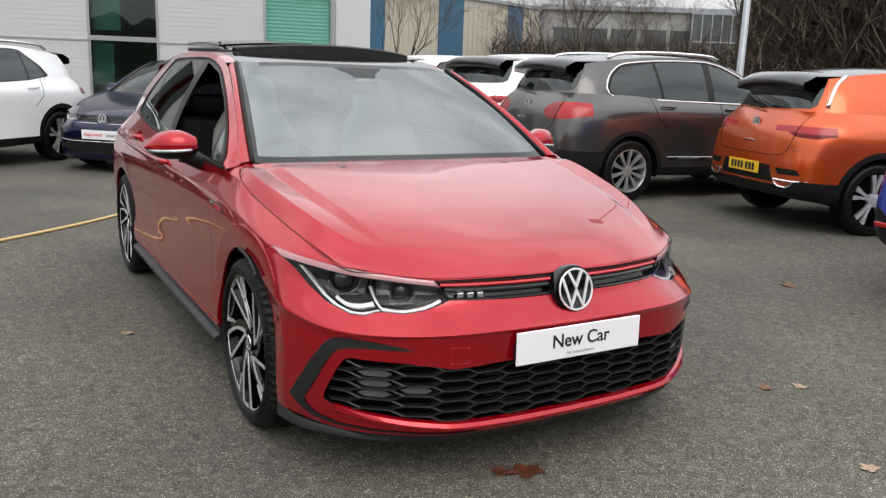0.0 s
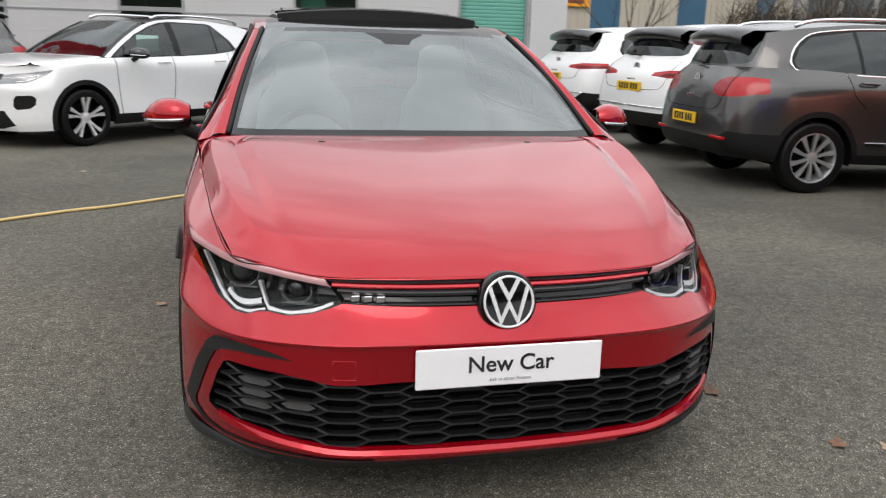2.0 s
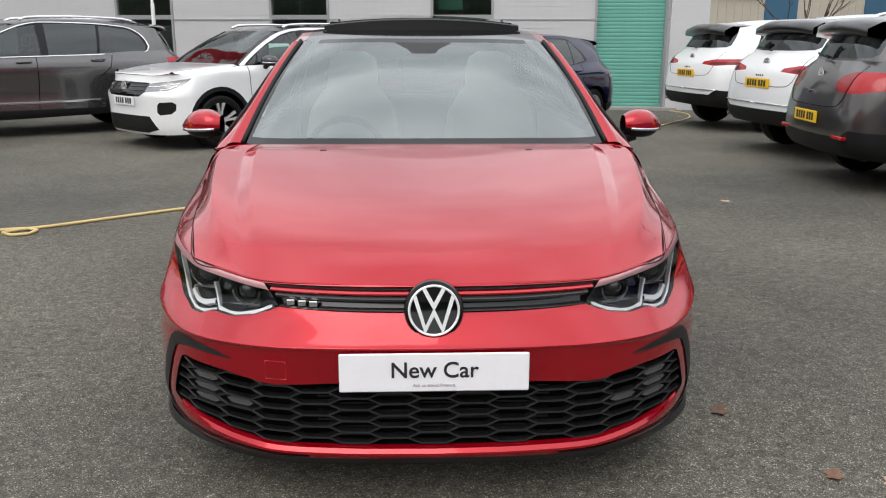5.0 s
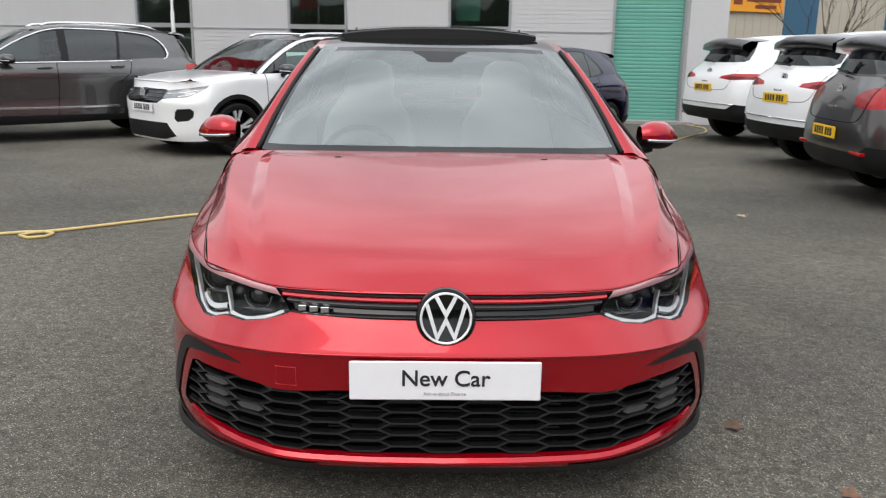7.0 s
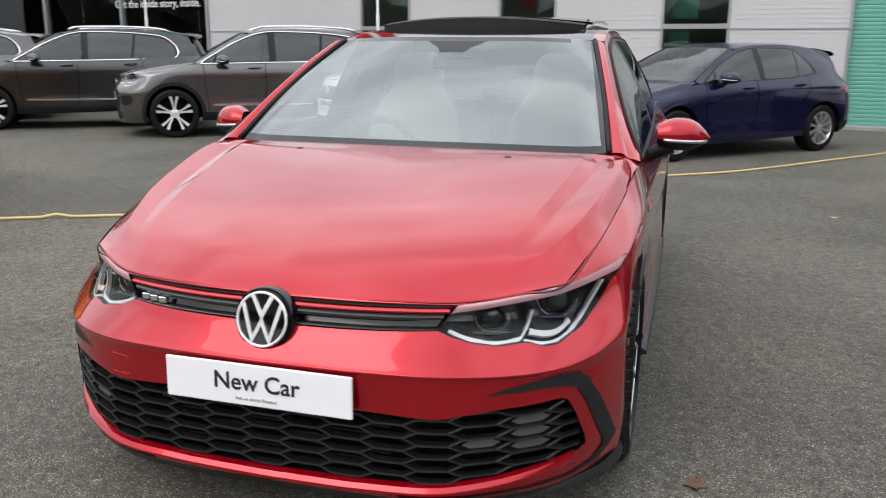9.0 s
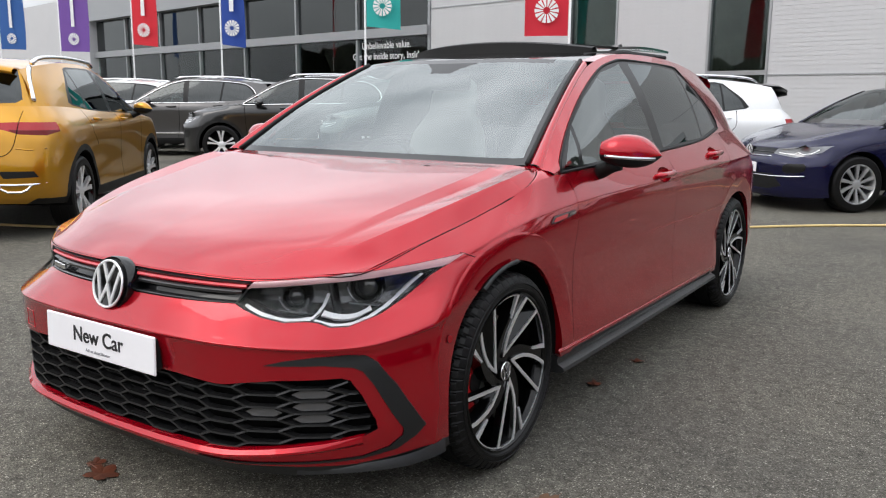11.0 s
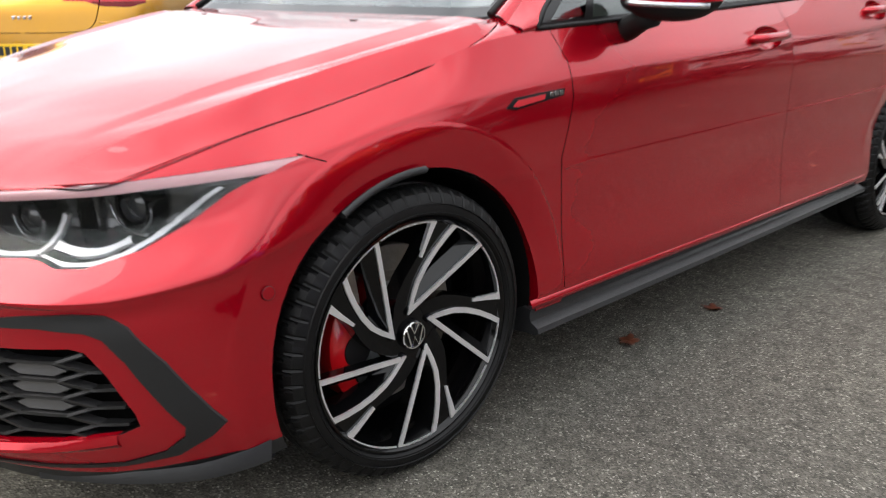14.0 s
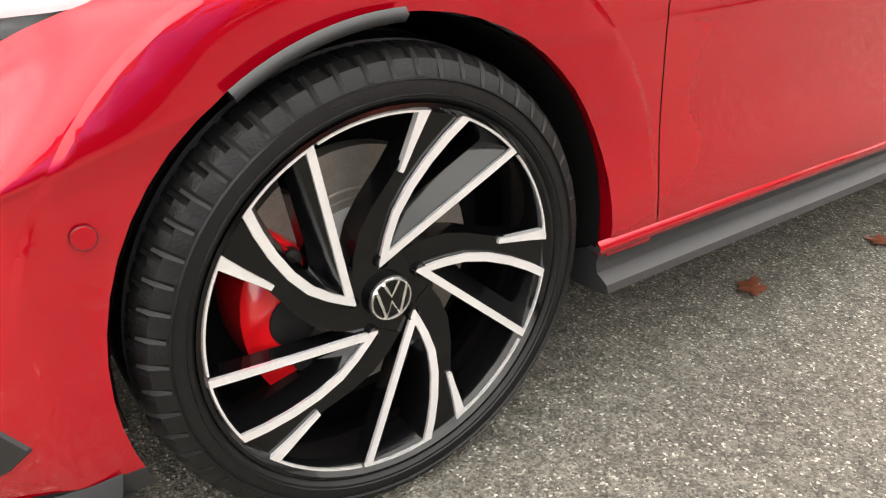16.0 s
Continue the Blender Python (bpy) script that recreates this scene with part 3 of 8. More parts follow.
            fin_out = [P(1, 35.9), P(0.93, 37.2), P(0.84, 38.9), P(0.75, 40.8), P(0.672, 42.9)]
            fin_in = [P(0.967, 40.2), P(0.92, 40.8), P(0.84, 41.9), P(0.76, 43.2), P(0.682, 45.0)]
            band(bm, fin_out, fin_in, face - 0.010, face - 0.0003, closed=False)
            arc_t = [35.9 + 35.2 * i / 9 for i in range(10)]
            band(bm, [P(1, t) for t in arc_t], [P(0.967, max(t, 38.0)) for t in arc_t], face - 0.010, face - 0.0006, closed=False)
            sharp(part("machined_fin", bm, ALLOY, spoke, "bright machined alloy fin and rim arc"), 30)
        # hub, bolts, cap
        hub = revolve([(face - 0.05, 0.075 * s), (face - 0.026, 0.072 * s), (face - 0.022, 0.062 * s), (face - 0.024, 0.034), (face - 0.024, 0.0)], 40)
        sharp(part("hub", hub, ALLOY_DARK, holder), 30)
        for k in range(5):
            a = pol(0.054, 25 + 72 * k)
            bm = revolve([(face - 0.03, 0.011), (face - 0.017, 0.010), (face - 0.016, 0.008), (face - 0.022, 0.007), (face - 0.022, 0.0)], 12)
            bm.transform(Matrix.Translation((0, *a)))
            sharp(part("wheel_bolt", bm, ALLOY_DARK, holder), 30)
        cap = revolve([(face - 0.026, 0.033), (face - 0.014, 0.032), (face - 0.012, 0.030), (face - 0.011, 0.0)], 36)
        cap = sharp(part("centre_cap", cap, ALLOY_DARK, holder), 30)
        bm = revolve([(face - 0.012, 0.0305), (face - 0.010, 0.0295), (face - 0.010, 0.0275), (face - 0.012, 0.027)], 36)
        zig = lambda pts, w: strip(bm, pts, [w] * len(pts), face + 0.004, face + 0.0115)
        u = -spin
        turn = lambda pts: [(p[0] * math.cos(radians(u)) - p[1] * math.sin(radians(u)), p[0] * math.sin(radians(u)) + p[1] * math.cos(radians(u))) for p in pts]
        zig(turn([(-0.011, 0.025), (0.0, 0.004), (0.011, 0.025)]), 0.004)
        zig(turn([(-0.022, 0.017), (-0.010, -0.024), (0.0, -0.003), (0.010, -0.024), (0.022, 0.017)]), 0.004)
        part("cap_emblem", bm, CHROME, cap, "round silver emblem", recalc=True)
    else:
        n = 10 if style == "classic" else 5
        mat = SILVER_WHEEL if style == "classic" else ALLOY
        for k in range(n):
            bm = bmesh.new()
            a = 90 + 360 / n * k
            if style == "classic":
                strip(bm, [pol(rr * 0.97, a + 4), pol(rr * 0.6, a + 2), pol(rr * 0.18, a)], [0.045 * rr / 0.22, 0.03 * rr / 0.22, 0.022], face - 0.03, face)
            else:
                for d in (-11, 11):
                    strip(bm, [pol(rr * 0.97, a + d), pol(rr * 0.6, a + d * 0.8), pol(rr * 0.2, a + d * 0.7)], [0.045, 0.028, 0.024], face - 0.03, face)
            sharp(part("spoke", bm, mat, holder), 30)
        hub = revolve([(face - 0.05, rr * 0.26), (face - 0.02, rr * 0.25), (face - 0.012, rr * 0.14), (face - 0.012, 0)], 24)
        sharp(part("hub", hub, mat, holder), 30)
    return holder


GROUND = bpy.data.materials.new("wet_asphalt")
GROUND.use_nodes = True
gn, gl = GROUND.node_tree.nodes, GROUND.node_tree.links
gp = gn["Principled BSDF"]
g_co = gn.new("ShaderNodeTexCoord")


def g_noise(scale, detail, rough=0.5):
    t = gn.new("ShaderNodeTexNoise")
    t.inputs["Scale"].default_value, t.inputs["Detail"].default_value, t.inputs["Roughness"].default_value = scale, detail, rough
    gl.new(g_co.outputs["Object"], t.inputs["Vector"])
    return t


def g_ramp(src, stops):
    r = gn.new("ShaderNodeValToRGB")
    r.color_ramp.elements[0].position, r.color_ramp.elements[0].color = stops[0][0], (*stops[0][1], 1)
    r.color_ramp.elements[1].position, r.color_ramp.elements[1].color = stops[1][0], (*stops[1][1], 1)
    for pos, col in stops[2:]:
        e = r.color_ramp.elements.new(pos)
        e.color = (*col, 1)
    gl.new(src, r.inputs["Fac"])
    return r


g_vor = gn.new("ShaderNodeTexVoronoi")
g_vor.inputs["Scale"].default_value = 240
gl.new(g_co.outputs["Object"], g_vor.inputs["Vector"])
g_sep = gn.new("ShaderNodeSeparateColor")
gl.new(g_vor.outputs["Color"], g_sep.inputs["Color"])
stone = g_ramp(g_sep.outputs["Red"], [(0.0, (0.064, 0.061, 0.051)), (1.0, (0.47, 0.455, 0.40)), (0.5, (0.128, 0.122, 0.104)), (0.92, (0.195, 0.186, 0.158))])
patch = g_ramp(g_noise(0.35, 5, 0.6).outputs["Fac"], [(0.35, (0.62, 0.62, 0.63)), (0.68, (1.1, 1.08, 1.04))])
fine = g_ramp(g_noise(20, 7, 0.8).outputs["Fac"], [(0.32, (0.50, 0.50, 0.50)), (0.68, (1.42, 1.42, 1.42))])
g_m1, g_m2 = gn.new("ShaderNodeMix"), gn.new("ShaderNodeMix")
for m, a, b in ((g_m1, stone.outputs["Color"], patch.outputs["Color"]), (g_m2, g_m1.outputs[2], fine.outputs["Color"])):
    m.data_type, m.blend_type = "RGBA", "MULTIPLY"
    m.inputs[0].default_value = 1
    gl.new(a, m.inputs[6])
    gl.new(b, m.inputs[7])
gl.new(g_m2.outputs[2], gp.inputs["Base Color"])
wet = g_ramp(g_noise(0.6, 5, 0.6).outputs["Fac"], [(0.35, (0.72, 0.72, 0.72)), (0.65, (0.95, 0.95, 0.95))])
gl.new(wet.outputs["Color"], gp.inputs["Roughness"])
g_b = gn.new("ShaderNodeBump")
g_b.inputs["Strength"].default_value, g_b.inputs["Distance"].default_value = 0.55, 0.005
gl.new(g_vor.outputs["Distance"], g_b.inputs["Height"])
g_b2 = gn.new("ShaderNodeBump")
g_b2.inputs["Strength"].default_value, g_b2.inputs["Distance"].default_value = 0.3, 0.004
gl.new(g_noise(60, 4).outputs["Fac"], g_b2.inputs["Height"])
gl.new(g_b.outputs["Normal"], g_b2.inputs["Normal"])
gl.new(g_b2.outputs["Normal"], gp.inputs["Normal"])
gp.inputs["Specular IOR Level"].default_value = 0.22

bm = bmesh.new()
put(bm, [(-900, -900, 0), (900, -900, 0), (900, 900, 0), (-900, 900, 0)], [(0, 1, 2, 3)])
ground = mesh_object("ground", bm, GROUND)
tagged(ground, "damp grey-brown asphalt of the car park, speckled with pale stones", "ground", kind="structure")


# ---- whole cars ----
from mathutils.bvhtree import BVHTree


def warper(width=0.895, nose=0.862, base=2.63, tail=0.795, sill=0.30, hood=0.70, belt=0.95, top=1.40, rear=None):
    """A map from the hatchback's lines to a car of other proportions; hood is the bonnet's front height, rear that of the same lines at the tail."""
    zs = (0.0, 0.165, 0.30, 0.70, 0.95, 1.03, 1.40, 1.50)
    rear = hood if rear is None else rear

    def warp(p):
        x, y, z = float(p[0]), float(p[1]), float(p[2])
        t = min(1.0, max(0.0, (y - 0.2) / 1.4))
        zt = (0.0, 0.165 + (sill - 0.30) * 0.8, sill, hood * (1 - t) + rear * t, belt, belt + 0.08, top, top + 0.10)
        y2 = y * nose / 0.862 if y < 0 else y * base / 2.63 if y < 2.63 else base + (y - 2.63) * tail / 0.795
        return np.array((x * width / 0.895, y2, float(np.interp(z, zs, zt))))
    return warp


def base_normals(bm):
    bm.normal_update()
    bm.verts.ensure_lookup_table()
    bm.faces.ensure_lookup_table()
    return BVHTree.FromBMesh(bm), [[(v.co.copy(), v.normal.copy()) for v in f.verts] for f in bm.faces]


def take_normals(ob, base):
    """Give a panel the normals of the whole smooth body that it was cut from."""
    tree, table = base
    ns = []
    for v in ob.data.vertices:
        co = v.co.copy()
        flip = co.x < 0
        if flip:
            co.x = -co.x
        _, _, idx, _ = tree.find_nearest(co)
        acc = Vector()
        for c, nrm in table[idx]:
            acc += nrm / ((c - co).length + 1e-4)
        if flip:
            acc.x = -acc.x
        if abs(co.x) < 1e-4:
            acc.x = 0
        ns.append(acc.normalized())
    ob.data.polygons.foreach_set("use_smooth", [True] * len(ob.data.polygons))
    ob.data.normals_split_custom_set_from_vertices(ns)
    return ob


def offset_copy(bm, d):
    out = bm.copy()
    out.normal_update()
    for v in out.verts:
        v.co -= v.normal * d
    return out


def arch_liner(cy, cz, r, x0, x1):
    bm = bmesh.new()
    n = 24
    rows = []
    for x in (x0, x1):
        rows.append([(x, cy + r * math.cos(math.pi * 1.12 * k / n - 0.19), cz + r * math.sin(math.pi * 1.12 * k / n - 0.19)) for k in range(n + 1)])
    bm = grid_mesh(rows)
    put(bm, [(x0, cy, cz)] + rows[0], [(0, i + 1, i + 2) for i in range(n)])
    return bm


def zig_emblem(parent, r, m, name="emblem", mat=None):
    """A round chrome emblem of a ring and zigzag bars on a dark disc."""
    bm = revolve([(-0.004, r), (0.004, r), (0.006, r * 0.97), (0.0045, r * 0.9), (0.004, 0.0)], 40)
    bm.transform(m)
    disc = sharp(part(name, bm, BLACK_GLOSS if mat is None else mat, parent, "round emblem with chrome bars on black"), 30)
    bm = revolve([(0.002, r * 0.995), (0.008, r * 0.98), (0.009, r * 0.94), (0.008, r * 0.90), (0.003, r * 0.88)], 48)
    bm.transform(m)
    part("emblem_ring", bm, EMBLEM, disc)
    w = r * 0.075

    def folded(pts):
        """A bar folded at its corners."""
        rows = []
        for i, (x, z) in enumerate(pts):
            (ax, az), (bx, bz) = pts[max(i - 1, 0)], pts[min(i + 1, len(pts) - 1)]
            d1, d2 = math.hypot(x - ax, z - az) or 1, math.hypot(bx - x, bz - z) or 1
            t = ((x - ax) / d1 + (bx - x) / d2, (z - az) / d1 + (bz - z) / d2)
            L = math.hypot(*t)
            nx, nz = -t[1] / L, t[0] / L
            k = w * min(2.2, 2 / L) if 0 < i < len(pts) - 1 else w
            rows.append([(0.003, x + nx * k, z + nz * k), (0.0085, x + nx * k, z + nz * k), (0.0085, x - nx * k, z - nz * k), (0.003, x - nx * k, z - nz * k)])
        bm = grid_mesh(rows)
        bm.transform(m)
        part("emblem_bar", bm, EMBLEM, disc)
    folded([(-0.38 * r, 0.84 * r), (0.0, 0.13 * r), (0.38 * r, 0.84 * r)])
    folded([(-0.73 * r, 0.55 * r), (-0.33 * r, -0.74 * r), (0.0, -0.06 * r), (0.33 * r, -0.74 * r), (0.73 * r, 0.55 * r)])
    return disc


def plate(parent, m, mat, w=0.52, h=0.111, bars=True, label="", ink=None):
    """A number plate facing along -y of m; its number is plain bars."""
    bm = bevelled_box((-w / 2, -0.004, -h / 2), (w / 2, 0.004, h / 2), 0.003, 1)
    bm.transform(m)
    p = part("number_plate", bm, mat, parent, label)
    if bars:
        x = -w * 0.40
        for k in range(7):
            if k == 4:
                x += w * 0.05
            bm = bmesh.new()
            box(bm, (x, -0.0055, -h * 0.32), (x + w * 0.075, -0.0035, h * 0.32))
            x += w * 0.107
            bm.transform(m)
            part("plate_bar", bm, ink or INK, p)
    return p


FACE_OUT = Matrix(((0, 1, 0, 0), (-1, 0, 0, 0), (0, 0, 1, 0), (0, 0, 0, 1)))   # the emblem's axis turned to -y


def greenhouse(root, warp, spec, detail):
    belt, roof = upper_curves(warp, 61 if detail > 1 else 31)
    W = lambda y, z: tuple(warp(np.array((0.8, y, z)))[1:])
    nr = 9 if detail > 1 else 6
    rows = []
    for k in range(nr):
        v = k / (nr - 1)
        rows.append([(b * (1 - v) + r * v) + np.array((0.022 * math.sin(math.pi * v), 0, 0)) for b, r in zip(belt, roof)])
    bm = grid_mesh(rows)
    bmesh.ops.recalc_face_normals(bm, faces=bm.faces)
    base = base_normals(bm) if detail > 1 else None
    everywhere = lambda c: True
    opening = [W(*p) for p in ((0.40, 0.934), (0.74, 0.942), (1.3, 0.958), (2.08, 0.986), (2.50, 1.035), (2.56, 1.058), (2.47, 1.17), (2.22, 1.352), (2.12, 1.368), (1.5, 1.374), (1.32, 1.356), (1.15, 1.316), (0.87, 1.207), (0.62, 1.078), (0.42, 0.962))]
    panes = {
        "front_window": [(0.60, 0.950), (1.41, 0.973), (1.40, 1.352), (1.15, 1.302), (0.87, 1.194), (0.67, 1.095)],
        "quarter_pane": [(0.445, 0.948), (0.570, 0.950), (0.638, 1.075), (0.60, 1.050)],
        "rear_window": [(1.51, 0.977), (2.15, 1.002), (2.16, 1.348), (1.8, 1.360), (1.51, 1.358)],
        "rear_quarter_pane": [(2.18, 1.005), (2.48, 1.048), (2.44, 1.14), (2.24, 1.315), (2.19, 1.340)],
    }
    if spec.get("side") == "long":
        # square-backed cars: the glass runs on over the rear wheel to an upright rounded end
        opening = [W(*p) for p in ((0.40, 0.934), (0.74, 0.942), (1.3, 0.955), (2.2, 0.976), (2.76, 0.998), (2.85, 1.03), (2.87, 1.09), (2.81, 1.21), (2.68, 1.305), (2.5, 1.338), (2.1, 1.366), (1.5, 1.374), (1.32, 1.356), (1.15, 1.316), (0.87, 1.207), (0.62, 1.078), (0.42, 0.962))]
        panes["rear_window"] = [(1.51, 0.975), (2.15, 0.990), (2.20, 1.345), (1.8, 1.360), (1.51, 1.358)]
        panes["rear_quarter_pane"] = [(2.19, 0.992), (2.74, 1.012), (2.82, 1.045), (2.835, 1.09), (2.78, 1.20), (2.66, 1.288), (2.24, 1.340)]
    op = take(bm, cut_region(bm, opening, (1, 2), everywhere))
    parts = [("window_surround", op, SATIN)]
    for name, poly in panes.items():
        g = take(op, cut_region(op, [W(*p) for p in poly], (1, 2), everywhere))
        mat = spec.get("glass", GLASS_DARK)
        if name.startswith("rear"):
            mat = spec.get("rear_glass", GLASS_PRIVACY)
        parts.append((name, g, mat))
    open_right = spec.get("open_right")
    for side in (1, -1):
        for name, b, mat in parts:
            if side < 0 and open_right and name == "front_window":
                continue
            c = b.copy() if side > 0 else other_side(b)
            ob = part(name, c, mat, root, recalc=False, smooth=True)
            ob.visible_shadow = name == "window_surround"
            if base:
                take_normals(ob, base)
        c = bm.copy() if side > 0 else other_side(bm)
        ob = part("roof_side", c, spec.get("roof_side", spec["paint"]), root, recalc=False, smooth=True)
        if base:
            take_normals(ob, base)
        if detail > 1 or spec.get("chrome"):
            # bright or black strip round the side windows
            loop = [belt_x(belt, roof, p) for p in opening]
            loop = [(side * p[0], p[1], p[2]) for p in loop]
            bm2 = bmesh.new()
            tube(bm2, [Vector(p) for p in curve_points(loop + loop[:1], 70)], 0.006 if detail > 1 else 0.012, 6)
            part("window_trim", bm2, spec.get("chrome", BLACK_PLASTIC), root, smooth=True)
    for _, b, _ in parts:
        b.free()
    bm.free()
    # windscreen: black edge round clear glass
    n_u, n_v = (29, 21) if detail > 1 else (15, 9)
    low = [warp(p) for p in curve_points([(0, 0.325, 0.952), (0.35, 0.325, 0.953), (0.62, 0.335, 0.953), (0.735, 0.365, 0.958)], n_u)]
    top = [warp(p) for p in curve_points([(0, 1.025, 1.366), (0.3, 1.035, 1.366), (0.5, 1.07, 1.359), (0.583, 1.105, 1.352)], n_u)]
    rows = []
    for j in range(n_v):
        v = j / (n_v - 1)
        rows.append([a * (1 - v) + b * v + np.array((0.0, -0.012, 0.020)) * math.sin(math.pi * v) for a, b in zip(low, top)])
    full = [[(-p[0], p[1], p[2]) for p in r[:0:-1]] + [tuple(p) for p in r] for r in rows]
    ws = grid_mesh(full, flip=True)
    bmesh.ops.recalc_face_normals(ws, faces=ws.faces)

    def band(f):
        c = f.calc_center_median()
        z0, z1 = low[0][2], top[0][2]
        v = (c.z - z0) / (z1 - z0)
        half = 0.735 + (0.583 - 0.735) * v
        half *= spec["w"] / 0.895
        return v < 0.085 or v > 0.965 or abs(c.x) > half - 0.022
    edge = take(ws, [f for f in ws.faces if band(f)])
    if detail > 1:
        frit = cut_region(ws, [(-0.15, 1.372), (0.15, 1.372), (0.13, 1.345), (0.07, 1.318), (0.055, 1.300), (-0.055, 1.300), (-0.07, 1.318), (-0.13, 1.345)], (0, 2), lambda c: True)
        part("screen_frit", take(ws, frit), SATIN, root, recalc=False, smooth=True)
        cam_win = bmesh.new()
        put(cam_win, [(-0.028, 0.988, 1.3165), (0.028, 0.988, 1.3165), (0.012, 1.010, 1.3335), (-0.012, 1.010, 1.3335)], [(0, 1, 2, 3)])
        ex = bmesh.ops.extrude_face_region(cam_win, geom=cam_win.faces[:])
        for v in [g for g in ex["geom"] if isinstance(g, bmesh.types.BMVert)]:
            v.co += Vector((0, -0.004, 0.005))
        part("camera_window", cam_win, LAMP_WHITE, root, "pale sensor window behind the screen's top edge")
    for name, b, mat in (("windscreen_edge", edge, BLACK_GLOSS), ("windscreen", ws, spec.get("screen", GLASS_CAR))):
        ob = part(name, b, mat, root, recalc=False, smooth=True)
        ob.visible_shadow = name != "windscreen"
    # screen pillars
    k_end = max(i for i, p in enumerate(roof) if p[1] <= warp((0.6, 1.13, 1.345))[1] + 1e-3)
    m = 16
    outer = curve_points([tuple(p) for p in roof[:k_end + 1:max(1, k_end // 6)]], m)
    inner = [np.array(warp(p)) for p in curve_points([(0.735, 0.365, 0.958), (0.69, 0.60, 1.100), (0.635, 0.86, 1.24), (0.583, 1.105, 1.352)], m)]
    rows = []
    for k in range(6):
        v = k / 5
        bulge = np.array((0.010, -0.012, 0.010)) * math.sin(math.pi * v)
        rows.append([a * (1 - v) + b * v + bulge for a, b in zip(inner, outer)])
    pil = grid_mesh(rows)
    bmesh.ops.recalc_face_normals(pil, faces=pil.faces)
    for side in (1, -1):
        part("screen_pillar", pil.copy() if side > 0 else other_side(pil), spec.get("pillar", spec["paint"]), root, recalc=False, smooth=True)
        bm2 = bmesh.new()
        tube(bm2, [(side * p[0], p[1] - 0.004, p[2] + 0.004) for p in inner], 0.009, 8)
        part("screen_seal", bm2, BLACK_PLASTIC, root, smooth=True)
    pil.free()
    # roof
    n_y = 25 if detail > 1 else 13
    n_x = 13
    start = warp((0.622, 1.13, 1.345))[1]
    edge_pts = [p for p in roof if p[1] >= start - 1e-3]
    edge_pts = curve_points([tuple(p) for p in edge_pts[::max(1, len(edge_pts) // 7)]] + [tuple(edge_pts[-1])], n_y)
    mid = [warp(p) for p in curve_points([(0, 1.025, 1.366), (0, 1.2, 1.396), (0, 1.5, 1.428), (0, 2.1, 1.440), (0, 2.65, 1.418), (0, 3.10, 1.355)], n_y)]
    rows = []
    for j in range(n_y):
        row = []
        for i in range(n_x):
            u = i / (n_x - 1)
            x = edge_pts[j][0] * u
            y = mid[j][1] * (1 - u ** 2.4) + edge_pts[j][1] * u ** 2.4
            z = mid[j][2] - (mid[j][2] - edge_pts[j][2]) * u ** 2.6
            row.append((x, y, z))
        rows.append([(-p[0], p[1], p[2]) for p in row[:0:-1]] + row)
    rf = grid_mesh(rows)
    bmesh.ops.recalc_face_normals(rf, faces=rf.faces)
    roof_mat = spec.get("roof", spec["paint"])
    if detail > 1:
        strip = take(rf, [f for f in rf.faces if abs(f.calc_center_median().x) > 0.54 * spec["w"] / 0.895])
        hole = [f for f in rf.faces if abs(f.calc_center_median().x) < 0.46 and 1.36 < f.calc_center_median().y < 2.02]
        bmesh.ops.delete(rf, geom=hole, context="FACES")
        right = take(strip, [f for f in strip.faces if f.calc_center_median().x < 0])
        for b in (strip, right):
            part("roof_edge", b, spec["paint"], root, recalc=False, smooth=True)
    part("roof", rf, roof_mat, root, recalc=False, smooth=True)
    # rear screen
    tail_low = hermite([warp(p) for p in GOLF_LINES[6][12:16]], np.linspace(0, 3, n_x))[::-1]
    up = [rows[-1][n_x - 1 + i] for i in range(n_x)]
    rows_r = []
    for j in range(8):
        v = j / 7
        r = [np.array(a) * (1 - v) + np.array(b) * v + np.array((0, 0.03 * math.sin(math.pi * v), 0)) for a, b in zip(up, tail_low)]
        rows_r.append([(-p[0], p[1], p[2]) for p in r[:0:-1]] + [tuple(p) for p in r])
    rs = grid_mesh(rows_r)
    bmesh.ops.recalc_face_normals(rs, faces=rs.faces)
    za, zb = up[0][2], tail_low[0][2]
    k = spec["w"] / 0.895
    zz = lambda v: za + (zb - za) * v
    rear_pane = [(-0.50 * k, zz(-0.2)), (0.50 * k, zz(-0.2)), (0.575 * k, zz(0.55)), (0.60 * k, zz(0.84)), (0.56 * k, zz(0.92)), (0.3 * k, zz(0.95)), (-0.3 * k, zz(0.95)), (-0.56 * k, zz(0.92)), (-0.60 * k, zz(0.84)), (-0.575 * k, zz(0.55))]
    pane = take(rs, cut_region(rs, rear_pane, (0, 2), lambda c: True))
    part("tailgate_frame", rs, spec["paint"], root, recalc=False, smooth=True)
    part("rear_screen", pane, spec.get("rear_glass", GLASS_PRIVACY), root, recalc=False, smooth=True)
    # roof spoiler over the rear screen
    e0 = np.array(rows[-1])
    far = 0.10 if "spoiler" in spec else 0.0
    rows_s = [[p + np.array((0, -0.10 - far, 0.030)) for p in e0], [p + np.array((0, 0.08 + far * 0.5, 0.016)) for p in e0], [p + np.array((0, 0.15 + far, -0.012 - far * 0.3)) for p in e0], [p + np.array((0, 0.15 + far, -0.04 - far * 0.7)) for p in e0], [p + np.array((0, 0.02, -0.05 - far)) for p in e0]]
    sp = grid_mesh([[tuple(p) for p in r] for r in rows_s])
    part("roof_spoiler", sp, spec.get("spoiler", spec["paint"]), root, smooth=True)
    return belt, roof


